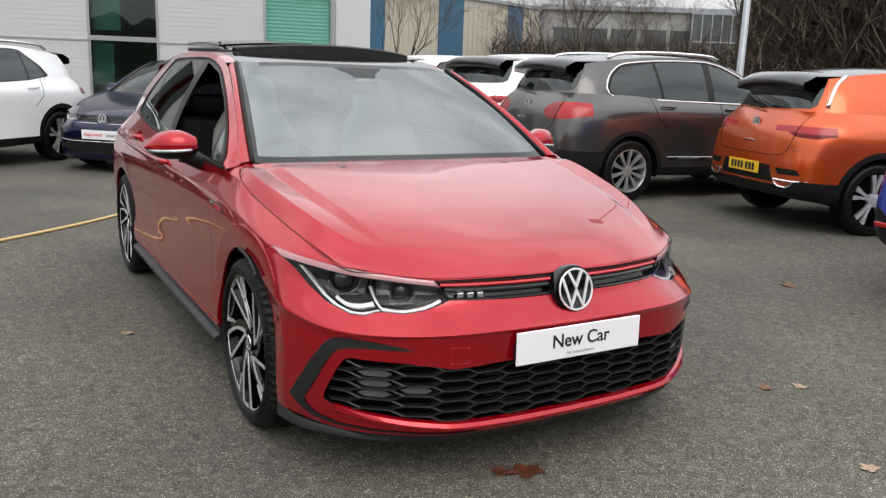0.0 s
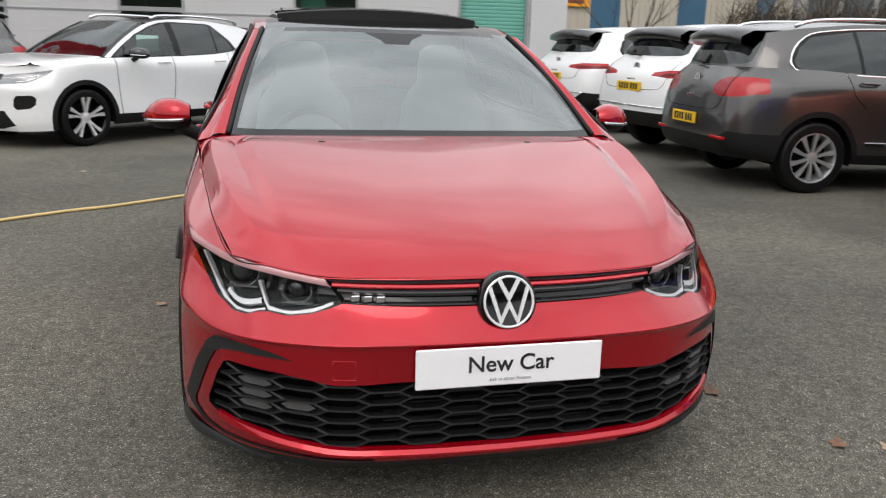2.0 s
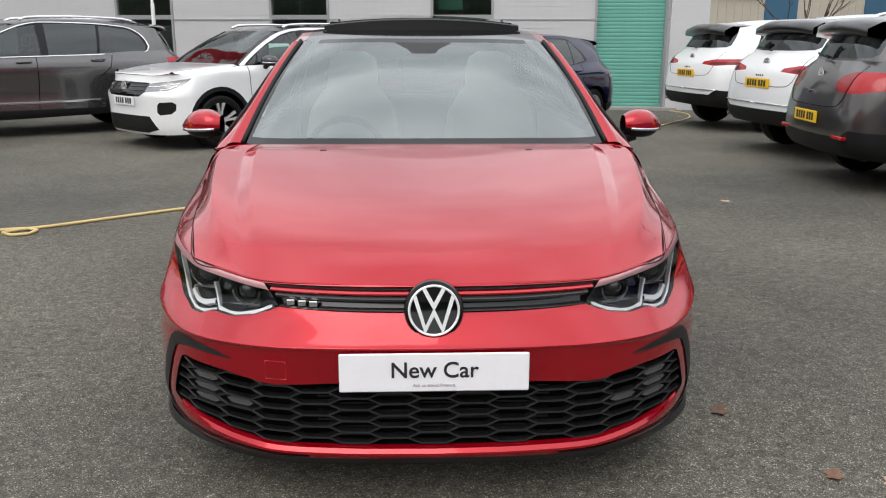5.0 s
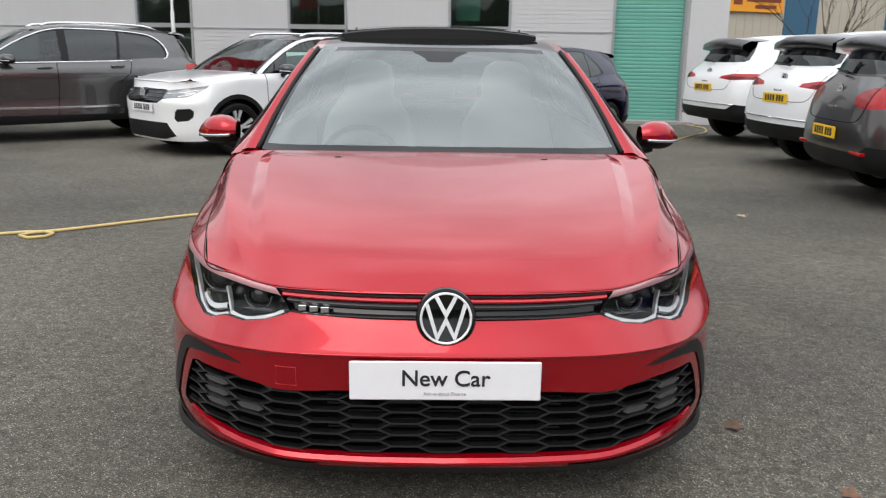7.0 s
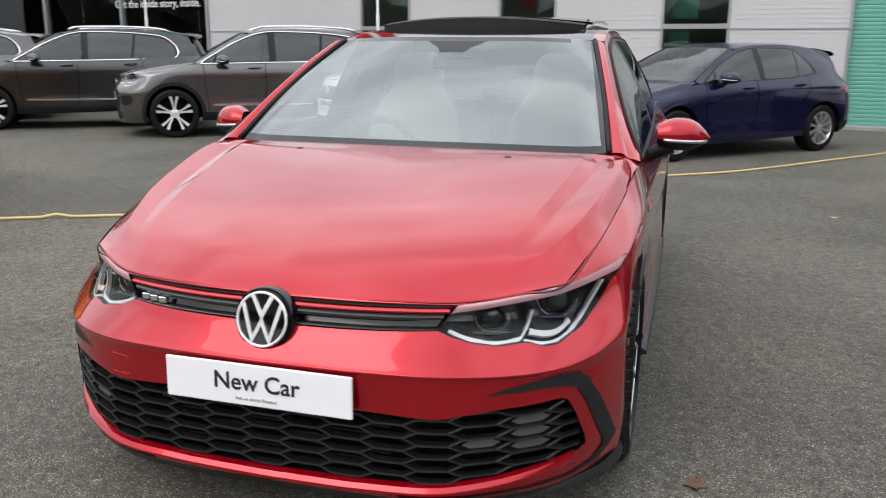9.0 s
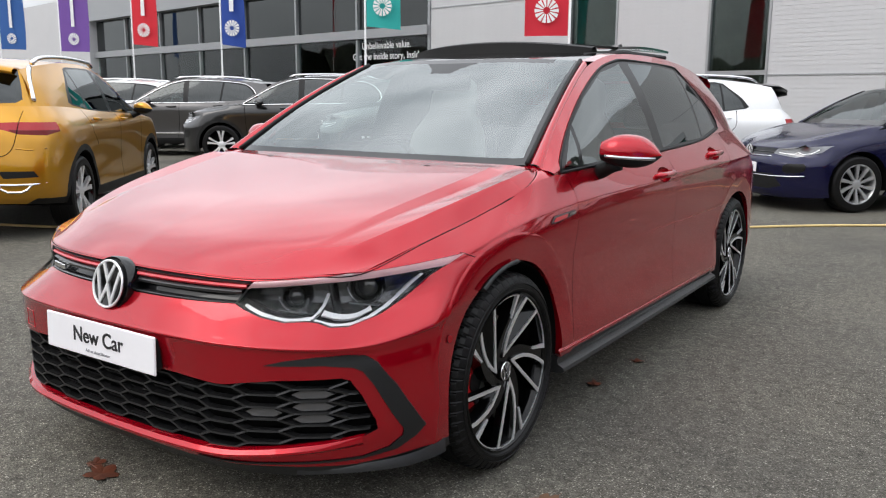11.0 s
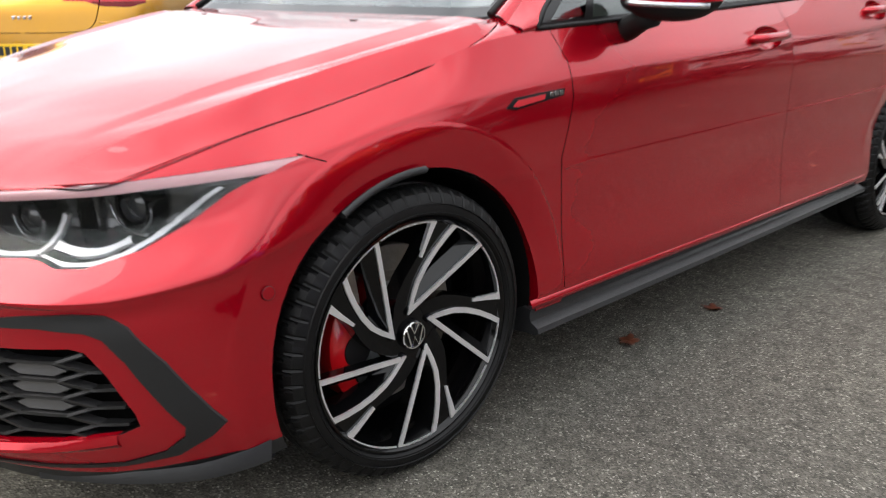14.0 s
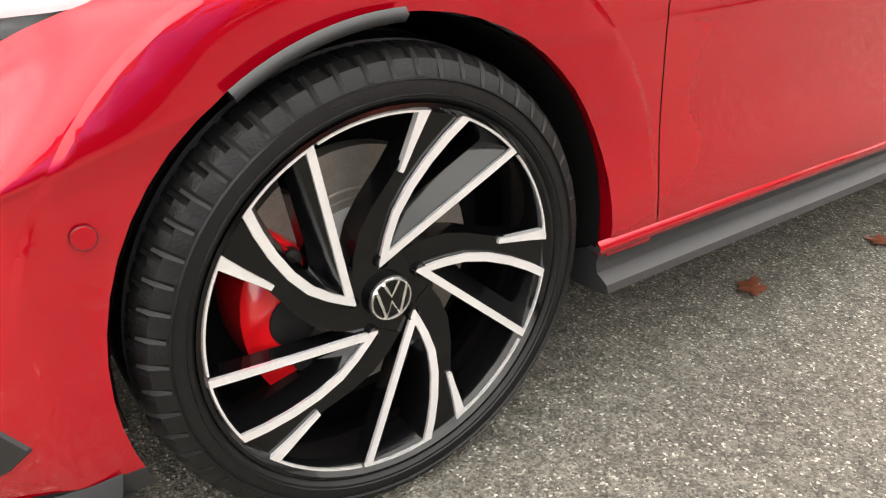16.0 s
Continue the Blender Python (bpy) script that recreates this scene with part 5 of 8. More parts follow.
# ---- the red hatchback ----
def hatchback():
    root = new("hatchback")
    tagged(root, "shiny red hatchback with open glass roof and white sales plate", "car")
    same = lambda p: np.array(p, float)
    spec = {"w": 0.895, "paint": RED, "roof": BLACK_GLOSS, "glass": GLASS_SIDE, "rear_glass": GLASS_PRIVACY, "screen": GLASS, "open_right": True}
    wr, base_y = 0.322, 2.63
    rows = shell(BODY_LINES, 8, 5)
    bm = grid_mesh([list(map(tuple, r)) for r in rows])
    bmesh.ops.recalc_face_normals(bm, faces=bm.faces)
    if sum(f.normal.x for f in bm.faces) < 0:
        bmesh.ops.reverse_faces(bm, faces=bm.faces)
    whole = bm.copy()
    base = base_normals(whole)
    tree = base[0]
    side = lambda c: c.x > 0.45 and c.y > -0.5
    nose = lambda c: c.y < -0.15

    ARCH_BACK = 0.011
    for cy in (0, base_y):
        bmesh.ops.delete(bm, geom=cut_region(bm, circle(cy + ARCH_BACK, 0.322, 0.360, 56), (1, 2), side), context="FACES")
    flares = []
    for cy in (ARCH_BACK, base_y + ARCH_BACK):
        fs = cut_region(bm, circle(cy, 0.322, 0.452, 64), (1, 2), side)
        fs = cut_region(bm, circle(cy, 0.322, 0.443, 64), (1, 2), side)
        fs = [f for f in bm.faces if side(f.calc_center_median()) and math.hypot(f.calc_center_median().y - cy, f.calc_center_median().z - 0.322) < 0.4505 and f.calc_center_median().z > 0.27]
        fl = take(bm, fs)
        for v in fl.verts:
            rho = math.hypot(v.co.y - cy, v.co.z - 0.322)
            v.co.x += (0.0012 * max(0.0, min(1.0, (0.452 - rho) / 0.009)) - 0.011 * max(0.0, (0.443 - rho) / 0.083)) * max(0.0, min(1.0, (v.co.z - 0.33) / 0.15))
        rim_e = [e for e in fl.edges if e.is_boundary and all(math.hypot(v.co.y - cy, v.co.z - 0.322) < 0.364 for v in e.verts)]
        ex = bmesh.ops.extrude_edge_only(fl, edges=rim_e)
        for v in [g for g in ex["geom"] if isinstance(g, bmesh.types.BMVert)]:
            v.co.x -= 0.03
        flares.append(fl)
    inner = offset_copy(bm, 0.045)
    bmesh.ops.delete(inner, geom=[f for f in inner.faces if f.calc_center_median().y < -0.15 or f.calc_center_median().z < 0.28], context="FACES")
    part("inner_shell", mirrored(inner), BLACK_DEEP, root, recalc=False)

    lamp = [(0.437, 0.631), (0.462, 0.668), (0.482, 0.693), (0.60, 0.7035), (0.716, 0.717), (0.79, 0.728), (0.853, 0.742), (0.845, 0.722), (0.820, 0.690), (0.795, 0.645), (0.765, 0.605), (0.72, 0.580), (0.685, 0.580), (0.655, 0.590), (0.632, 0.593), (0.58, 0.591), (0.52, 0.602), (0.47, 0.617)]
    slot = [(-0.01, 0.628), (0.25, 0.629), (0.437, 0.631), (0.462, 0.668), (0.482, 0.693), (0.25, 0.696), (-0.01, 0.697)]
    grille = [(-0.01, 0.437), (0.30, 0.437), (0.445, 0.430), (0.478, 0.432), (0.52, 0.440), (0.60, 0.449), (0.735, 0.453), (0.752, 0.445), (0.772, 0.40), (0.795, 0.325), (0.797, 0.300), (0.775, 0.285), (0.70, 0.270), (0.60, 0.257), (0.47, 0.247), (0.25, 0.242), (-0.01, 0.240)]
    fin = [(0.575, 0.490), (0.62, 0.503), (0.68, 0.512), (0.74, 0.515), (0.772, 0.511), (0.795, 0.487), (0.825, 0.42), (0.848, 0.345), (0.863, 0.287), (0.850, 0.262), (0.82, 0.232), (0.76, 0.215), (0.66, 0.209), (0.52, 0.206), (0.36, 0.205),
           (0.36, 0.209), (0.52, 0.211), (0.66, 0.215), (0.76, 0.222), (0.81, 0.243), (0.832, 0.270), (0.835, 0.290), (0.815, 0.355), (0.792, 0.425), (0.772, 0.468), (0.755, 0.480), (0.70, 0.490), (0.62, 0.490)]
    cuts = {}
    cuts["headlight"] = take(bm, cut_region(bm, lamp, (0, 2), nose))
    cuts["slot"] = take(bm, cut_region(bm, slot, (0, 2), lambda c: c.y < -0.55))
    cuts["grille"] = take(bm, cut_region(bm, grille, (0, 2), lambda c: c.y < -0.40))
    cuts["blade"] = take(bm, cut_region(bm, fin, (0, 2), lambda c: c.y < -0.30))
    # black lip along the bottom of the bumper, black sill
    lip = cut_region(bm, [(-0.02, 0.10), (0.95, 0.10), (0.95, 0.222), (0.86, 0.215), (0.74, 0.196), (0.5, 0.198), (-0.02, 0.200)], (0, 2), lambda c: c.y < -0.30)
    cuts["lip"] = take(bm, lip)
    sill = cut_region(bm, [(0.30, 0.0), (2.30, 0.0), (2.30, 0.285), (0.30, 0.285)], (1, 2), lambda c: c.x > 0.3)
    bmesh.ops.delete(bm, geom=sill, context="FACES")
    rear_low = cut_region(bm, [(-0.01, 0.1), (0.95, 0.1), (0.95, 0.36), (0.7, 0.42), (-0.01, 0.42)], (0, 2), lambda c: c.y > 3.0)
    cuts["rear_skirt"] = take(bm, rear_low)
    tail = cut_region(bm, [(0.36, 0.80), (0.36, 0.90), (0.9, 0.93), (0.9, 0.78)], (0, 2), lambda c: c.y > 2.93)
    cuts["tail_lamp"] = take(bm, tail)
    # shut lines
    for gap, ax, where in (
        ([(-0.240, 0.744), (-0.19, 0.725), (-0.126, 0.692), (-0.10, 0.675)], (1, 2), lambda c: c.x > 0.7 and -0.35 < c.y < 0),
        ([(0.47, 0.285), (0.458, 0.45), (0.446, 0.64), (0.462, 0.70), (0.48, 0.78), (0.475, 0.86), (0.43, 0.95)], (1, 2), side),
        ([(1.57, 0.285), (1.565, 0.55), (1.53, 0.87), (1.50, 0.99)], (1, 2), side),
        ([(2.235, 0.60), (2.30, 0.70), (2.40, 0.80), (2.47, 0.90), (2.49, 1.03)], (1, 2), side),
    ):
        fs = cut_region(bm, ribbon(gap, 0.0013), ax, where)
        bmesh.ops.delete(bm, geom=fs, context="FACES")
    bowls = []
    for hy, hz in ((1.385, 0.862), (2.21, 0.915)):
        ring = [(hy + 0.082 * math.cos(t), hz + 0.034 * math.sin(t)) for t in np.linspace(0, 2 * math.pi, 25)[:-1]]
        fs = cut_region(bm, ring, (1, 2), side)
        bmesh.ops.delete(bm, geom=fs, context="FACES")
        rws = []
        for k in range(6):
            f = 1 - k / 5
            rws.append([(tree.ray_cast(Vector((2, hy + 0.082 * math.cos(t), hz + 0.034 * math.sin(t))), Vector((-1, 0, 0)))[0].x - 0.030 * (1 - f * f), hy + 0.082 * f * math.cos(t), hz + 0.034 * f * math.sin(t)) for t in np.linspace(0, 2 * math.pi, 25)])
        bowls.append(grid_mesh(rws))
    # panels: bumper, wing, doors, rear quarter
    def piece(name, test):
        fs = [f for f in bm.faces if test(f.calc_center_median())]
        return name, take(bm, fs)
    def front_gap(c):
        pts_z = (0.0, 0.285, 0.45, 0.64, 0.70, 0.78, 0.86, 0.95, 1.2)
        pts_y = (0.47, 0.47, 0.458, 0.446, 0.462, 0.48, 0.475, 0.43, 0.43)
        return float(np.interp(c.z, pts_z, pts_y))
    mid_gap = lambda c: float(np.interp(c.z, (0.285, 0.55, 0.87, 0.99), (1.57, 1.565, 1.53, 1.50)))
    rear_gap = lambda c: float(np.interp(c.z, (0.5, 0.60, 0.70, 0.80, 0.90, 1.03), (2.235, 2.235, 2.30, 2.40, 2.47, 2.49)))
    bump_gap = lambda c: float(np.interp(c.y, (-0.24, -0.19, -0.126, -0.05), (0.744, 0.725, 0.692, 0.65)))
    pieces = [
        piece("front_bumper", lambda c: c.y < -0.05 and c.z < (bump_gap(c) if c.y > -0.245 else 0.75)),
        piece("front_wing", lambda c: c.y < front_gap(c)),
        piece("front_door", lambda c: c.y < mid_gap(c)),
        piece("rear_door", lambda c: c.y < rear_gap(c) and c.y < 2.6),
        piece("rear_quarter", lambda c: True),
    ]
    for name, b in pieces:
        if name in ("front_bumper", "rear_quarter"):
            take_normals(part(name, mirrored(b), RED, root, recalc=False), base)
            continue
        for s in (1, -1):
            take_normals(part(name, b.copy() if s > 0 else other_side(b), RED, root, recalc=False), base)
        b.free()
    bm.free()
    for b in bowls:
        for s in (1, -1):
            part("handle_bowl", b.copy() if s > 0 else other_side(b), RED, root, smooth=True)
        b.free()
    for fl in flares:
        for s in (1, -1):
            sharp(part("arch_flare", fl.copy() if s > 0 else other_side(fl), RED, root, recalc=False), 28)
        fl.free()
    take_normals(part("front_lip", mirrored(cuts["lip"]), GREY_PLASTIC, root, "satin black front lip", recalc=False), base)
    take_normals(part("rear_skirt", mirrored(cuts["rear_skirt"]), BLACK_PLASTIC, root, recalc=False), base)
    for s in (1, -1):
        b = cuts["blade"].copy()
        b.normal_update()
        for v in b.verts:
            v.co += v.normal * 0.004
        rim_edges = [e for e in b.edges if e.is_boundary]
        ex = bmesh.ops.extrude_edge_only(b, edges=rim_edges)
        for v in [g for g in ex["geom"] if isinstance(g, bmesh.types.BMVert)]:
            v.co += Vector((-0.4, 0.9, 0)).normalized() * 0.014
        if s < 0:
            b = other_side(b)
        sharp(part("bumper_blade", b, GREY_PLASTIC, root, "satin black blade round the grille", recalc=False), 30)
        take_normals(part("tail_lamp", cuts["tail_lamp"].copy() if s > 0 else other_side(cuts["tail_lamp"]), LAMP_RED, root, recalc=False), base)
    # splitter blade under the bumper
    for s in (1, -1):
        b = bmesh.new()
        pts = curve_points([(0.62, -0.70, 0.176), (0.74, -0.60, 0.178), (0.83, -0.49, 0.180), (0.868, -0.40, 0.186), (0.876, -0.358, 0.190)], 14)
        rws = []
        for i, p in enumerate(pts):
            t = i / 13
            out = np.array((0.75, -0.66, 0)) * (0.003 + 0.007 * t)
            rws.append([tuple(p + (0, 0, 0.026 * t + 0.006)), tuple(p + out + (0, 0, 0.006)), tuple(p + out - (0, 0, 0.006)), tuple(p - (0.04, -0.04, 0.012))])
        b = grid_mesh(rws)
        if s < 0:
            b = other_side(b)
        sharp(part("splitter_blade", b, SILL_PLASTIC, root), 40)
    # sills with a projecting black blade
    for s in (1, -1):
        b = bmesh.new()
        ys = np.linspace(0.352, 2.228, 12)
        rws = []
        for y in ys:
            t = (y - 0.352) / 1.876
            x = 0.888
            zt, zb = 0.284 + 0.006 * t, 0.222 + 0.018 * t
            flare = 0.020 + 0.004 * math.sin(math.pi * t)
            rws.append([(x - 0.03, y, zt + 0.001), (x - 0.002, y, zt), (x - 0.006, y, zt - 0.018), (x - 0.002, y, zb + 0.030), (x + flare, y, zb + 0.018), (x + flare + 0.004, y, zb + 0.006), (x + flare - 0.010, y, zb), (0.70, y, zb - 0.02)])
        b = grid_mesh(rws)
        put(b, rws[0], [tuple(range(8))])
        put(b, rws[-1], [tuple(range(8))])
        if s < 0:
            b = other_side(b)
        sharp(part("side_sill", b, SILL_PLASTIC, root, "satin black side sill"), 30)
        b = bmesh.new()
        rws = [[(0.889, y, 0.308 + 0.002 * y), (0.8955, y, 0.299 + 0.002 * y), (0.8965, y, 0.288 + 0.002 * y), (0.880, y, 0.283 + 0.002 * y)] for y in np.linspace(0.345, 2.235, 12)]
        b = grid_mesh(rws)
        if s < 0:
            b = other_side(b)
        part("sill_flange", b, RED, root, smooth=True)

    # bonnet
    bn = grid_mesh([list(map(tuple, r)) for r in bonnet(61, 49, same)])
    bmesh.ops.recalc_face_normals(bn, faces=bn.faces)
    full = mirrored(bn)
    edges = [e for e in full.edges if e.is_boundary]
    ex = bmesh.ops.extrude_edge_only(full, edges=edges)
    for v in [g for g in ex["geom"] if isinstance(g, bmesh.types.BMVert)]:
        v.co += Vector((-0.004 * np.sign(v.co.x) if abs(v.co.x) > 0.3 else 0, 0.004 if v.co.y < -0.3 else 0, -0.02))
    hood = part("bonnet", full, RED, root, recalc=False)
    sharp(hood, 9)
    edge_c = [tuple(p) for p in curve_points([(0.0, -0.770, 0.699), (0.25, -0.755, 0.699), (0.476, -0.703, 0.697), (0.618, -0.614, 0.707), (0.722, -0.530, 0.7165), (0.775, -0.31, 0.779), (0.798, -0.12, 0.819), (0.819, 0.06, 0.862), (0.827, 0.17, 0.891), (0.818, 0.262, 0.9215), (0.797, 0.318, 0.941)], 70)]
    b = bmesh.new()
    tube(b, [(-p[0], p[1], p[2] - 0.0006) for p in edge_c[:0:-1]] + [(p[0], p[1], p[2] - 0.0006) for p in edge_c], 0.0016, 6)
    part("bonnet_seal", b, BLACK_DEEP, root, smooth=True)
    # scuttle below the screen
    rws = [[(x, 0.24 + 0.05 * (1 - (x / 0.8) ** 2), 0.925) for x in np.linspace(-0.80, 0.80, 21)], [(x, 0.37 + 0.01 * (1 - (x / 0.8) ** 2), 0.938) for x in np.linspace(-0.76, 0.76, 21)]]
    part("scuttle", grid_mesh(rws), BLACK_PLASTIC, root)
    for x0, x1, dy in ((-0.62, 0.02, 0.0), (0.0, 0.62, 0.012)):
        b = bmesh.new()
        tube(b, [(x0, 0.345 + dy, 0.948), ((x0 + x1) / 2, 0.332 + dy, 0.951), (x1, 0.345 + dy, 0.950)], 0.006, 6)
        part("wiper", b, BLACK_PLASTIC, root, smooth=True)
    for s in (1, -1):
        b = bevelled_box((s * 0.40 - 0.014, 0.215, 0.9435), (s * 0.40 + 0.014, 0.235, 0.9485), 0.003, 1)
        part("washer_jet", b, BLACK_PLASTIC, root)

    greenhouse(root, same, spec, 2)
    for sd in (1, -1):
        a0 = curve_points([(0.816, 0.062, 0.8635), (0.827, 0.17, 0.892), (0.819, 0.262, 0.922), (0.790, 0.333, 0.947), (0.735, 0.372, 0.959)], 16)
        a1 = curve_points([(0.817, 0.062, 0.8635), (0.830, 0.20, 0.894), (0.838, 0.30, 0.916), (0.842, 0.352, 0.928), (0.803, 0.349, 0.948)], 16)
        b = grid_mesh([[tuple(p + (-0.03, -0.012, -0.012)), tuple(p + (-0.003, 0, -0.003)), tuple(p), tuple((p + q) / 2 + (0.0015, 0, 0.0015)), tuple(q)] for p, q in zip(a0, a1)])
        if sd < 0:
            b = other_side(b)
        bmesh.ops.recalc_face_normals(b, faces=b.faces)
        part("wing_corner", b, RED, root, recalc=False, smooth=True)
    # open glass roof: wind deflector and raised panel
    rws = []
    for x in np.linspace(-0.50, 0.50, 17):
        y = 1.30 + 0.10 * (abs(x) / 0.5) ** 3
        z = 1.402 - 0.03 * (x / 0.5) ** 2
        rws.append([(x, y, z - 0.01), (x, y + 0.006, z + 0.056), (x, y + 0.04, z + 0.064), (x, y + 0.06, z + 0.05), (x, y + 0.06, z - 0.01)])
    sharp(part("wind_deflector", grid_mesh(rws), BLACK_PLASTIC, root, "black mesh wind deflector"), 35)
    rws = []
    for y in np.linspace(1.72, 2.46, 9):
        t = (y - 1.72) / 0.74
        rws.append([(x, y + 0.02 * (1 - abs(x) / 0.5), 1.478 + 0.012 * math.sin(math.pi * t) + 0.018 * t - 0.028 * (x / 0.5) ** 2) for x in np.linspace(-0.50, 0.50, 13)])
    b = grid_mesh(rws)
    ex = bmesh.ops.extrude_face_region(b, geom=b.faces[:])
    for v in [g for g in ex["geom"] if isinstance(g, bmesh.types.BMVert)]:
        v.co.z -= 0.012
    sharp(part("roof_panel", b, BLACK_GLOSS, root, "open dark glass roof panel"), 35)
    for sd in (1, -1):
        b = bmesh.new()
        tube(b, [(sd * 0.49, 1.32, 1.39), (sd * 0.505, 1.75, 1.425), (sd * 0.50, 2.40, 1.43)], 0.012, 6)
        part("roof_rail", b, BLACK_PLASTIC, root)
        b = bmesh.new()
        tube(b, [(sd * 0.46, 1.62, 1.40), (sd * 0.46, 1.85, 1.465)], 0.008, 6)
        part("panel_arm", b, BLACK_PLASTIC, root)
    # cabin
    def seat(cx, cy, rear=False):
        w = 0.25
        cush = bevelled_box((cx - w, cy - 0.50, 0.40), (cx + w, cy + 0.02, 0.56), 0.06, 3)
        part("seat_cushion", cush, SEAT, root, smooth=True)
        prof = [(0.0, 0.50, 0.22), (0.03, 0.66, 0.25), (0.07, 0.84, 0.255), (0.115, 1.00, 0.225), (0.145, 1.08, 0.17), (0.155, 1.12, 0.135), (0.175, 1.20, 0.135), (0.190, 1.27, 0.115), (0.20, 1.30, 0.06)]
        rws = []
        for dy, z, hw in prof:
            row = []
            for k in range(17):
                a = 2 * math.pi * k / 16
                row.append((cx + hw * math.copysign(abs(math.cos(a)) ** 0.6, math.cos(a)), cy + dy - 0.065 * math.copysign(abs(math.sin(a)) ** 0.7, math.sin(a)) - 0.03 * abs(math.cos(a)) ** 3, z))
            rws.append(row)
        b2 = grid_mesh(rws)
        part("seat_back", b2, SEAT, root, "grey sports seat", smooth=True)
    for sx in (-0.37, 0.37):
        seat(sx, 1.42)
    # dash black on the rear seats puts the cabin's shade into their colour
    for sx in (-0.38, 0.0, 0.38):
        b = bevelled_box((sx - 0.19, 2.33, 0.48), (sx + 0.19, 2.48, 1.02), 0.05, 3)
        part("rear_seat", b, DASH, root, smooth=True)
        b = bevelled_box((sx - 0.12, 2.40, 1.03), (sx + 0.12, 2.48, 1.16), 0.035, 3)
        part("rear_head_restraint", b, DASH, root, smooth=True)
    rws = []
    for y, z in ((0.34, 0.90), (0.42, 0.935), (0.60, 0.945), (0.74, 0.925), (0.79, 0.87), (0.78, 0.72), (0.70, 0.60)):
        rws.append([(x, y + 0.03 * (x / 0.7) ** 2, z + 0.012 * math.exp(-((x + 0.37) / 0.18) ** 2) * (z > 0.9)) for x in np.linspace(-0.74, 0.74, 25)])
    part("dashboard", grid_mesh(rws), DASH, root, "black dashboard", smooth=True)
    b = bmesh.new()
    ring = [Vector((-0.37 + 0.18 * math.cos(t), 0.0, 0.18 * math.sin(t))) for t in np.linspace(0, 2 * math.pi, 29)[:-1]]
    tilt = Matrix.Translation((0, 0.93, 0.83)) @ Matrix.Translation((-0.37, 0, 0)) @ Matrix.Rotation(radians(-25), 4, "X") @ Matrix.Translation((0.37, 0, 0))
    tube(b, [tilt @ p for p in ring], 0.016, 8, closed=True)
    for q in ((-0.17, 0), (0.17, 0), (0, -0.17)):
        tube(b, [tilt @ Vector((-0.37, 0, 0)), tilt @ Vector((-0.37 + q[0], 0, q[1]))], 0.02, 6)
    part("steering_wheel", b, DASH, root, "black steering wheel", smooth=True)
    b = bevelled_box((-0.11, 0.95, 1.225), (0.11, 0.985, 1.285), 0.015, 2)
    part("inner_mirror", b, DASH, root)
    for sd in (1, -1):
        b = grid_mesh([[(sd * 0.80, y, z) for y in np.linspace(0.4, 2.6, 6)] for z in (0.30, 0.60, 0.93)])
        part("door_card", b, DASH, root)
    part("cabin_floor", box(bmesh.new(), (-0.72, 0.3, 0.26), (0.72, 2.6, 0.30)), DASH, root)

    # headlights
    def on_body(x, z, back=0.0):
        hit = tree.ray_cast(Vector((x, -2, z)), Vector((0, 1, 0)))
        if hit[0] is None:
            return Vector((x, -0.3, z))
        return hit[0] - hit[1] * back
    for s in (1, -1):
        flip = (lambda b: b) if s > 0 else other_side
        lens = cuts["headlight"].copy()
        hl = take_normals(part("headlight", flip(lens), GLASS_CLEAR, root, "clear lamp cover over black housing with bright light bars", recalc=False), base)
        hous = cuts["headlight"].copy()
        rim_edges = [e for e in hous.edges if e.is_boundary]
        ex = bmesh.ops.extrude_edge_only(hous, edges=rim_edges)
        lower = [g for g in ex["geom"] if isinstance(g, bmesh.types.BMVert)]
        for v in lower:
            v.co += Vector((-0.035, 0.075, 0.0))
        for f in [f for f in hous.faces if all(v not in lower for v in f.verts)]:
            hous.faces.remove(f)
        bk = cuts["headlight"].copy()
        for v in bk.verts:
            v.co += Vector((-0.035, 0.075, 0.0))
        part("lamp_housing", flip(hous), SATIN, hl)
        part("lamp_back", flip(bk), LAMP_BACK, hl)
        # pale brow along the top edge, its pink reflection put into the colour
        def ribbon_on(pts, w0, w1, back, n=26):
            c = curve_points(pts, n)
            rws = []
            for i, (x, z) in enumerate(c):
                p, q = c[max(i - 1, 0)], c[min(i + 1, n - 1)]
                d = math.hypot(q[0] - p[0], q[1] - p[1])
                nx, nz = -(q[1] - p[1]) / d, (q[0] - p[0]) / d
                w = (w0 + (w1 - w0) * i / (n - 1)) / 2
                rws.append([tuple(on_body(x + nx * w, z + nz * w, back + 0.012)), tuple(on_body(x + nx * w, z + nz * w, back)), tuple(on_body(x - nx * w, z - nz * w, back)), tuple(on_body(x - nx * w, z - nz * w, back + 0.012))])
            return grid_mesh(rws)
        brow_src = cuts["headlight"].copy()
        brow = take(brow_src, cut_region(brow_src, [(0.44, 0.664), (0.478, 0.6745), (0.60, 0.686), (0.716, 0.698), (0.79, 0.7085), (0.835, 0.716), (0.90, 0.735), (0.90, 0.76), (0.70, 0.74), (0.44, 0.71)], (0, 2), lambda c: True))
        brow_src.free()
        brow.normal_update()
        for v in brow.verts:
            v.co -= v.normal * 0.0015
        part("lamp_brow", flip(brow), BROW, hl, "clear strip along the lamp's top, coloured with a pale pink reflection", recalc=False, smooth=True)
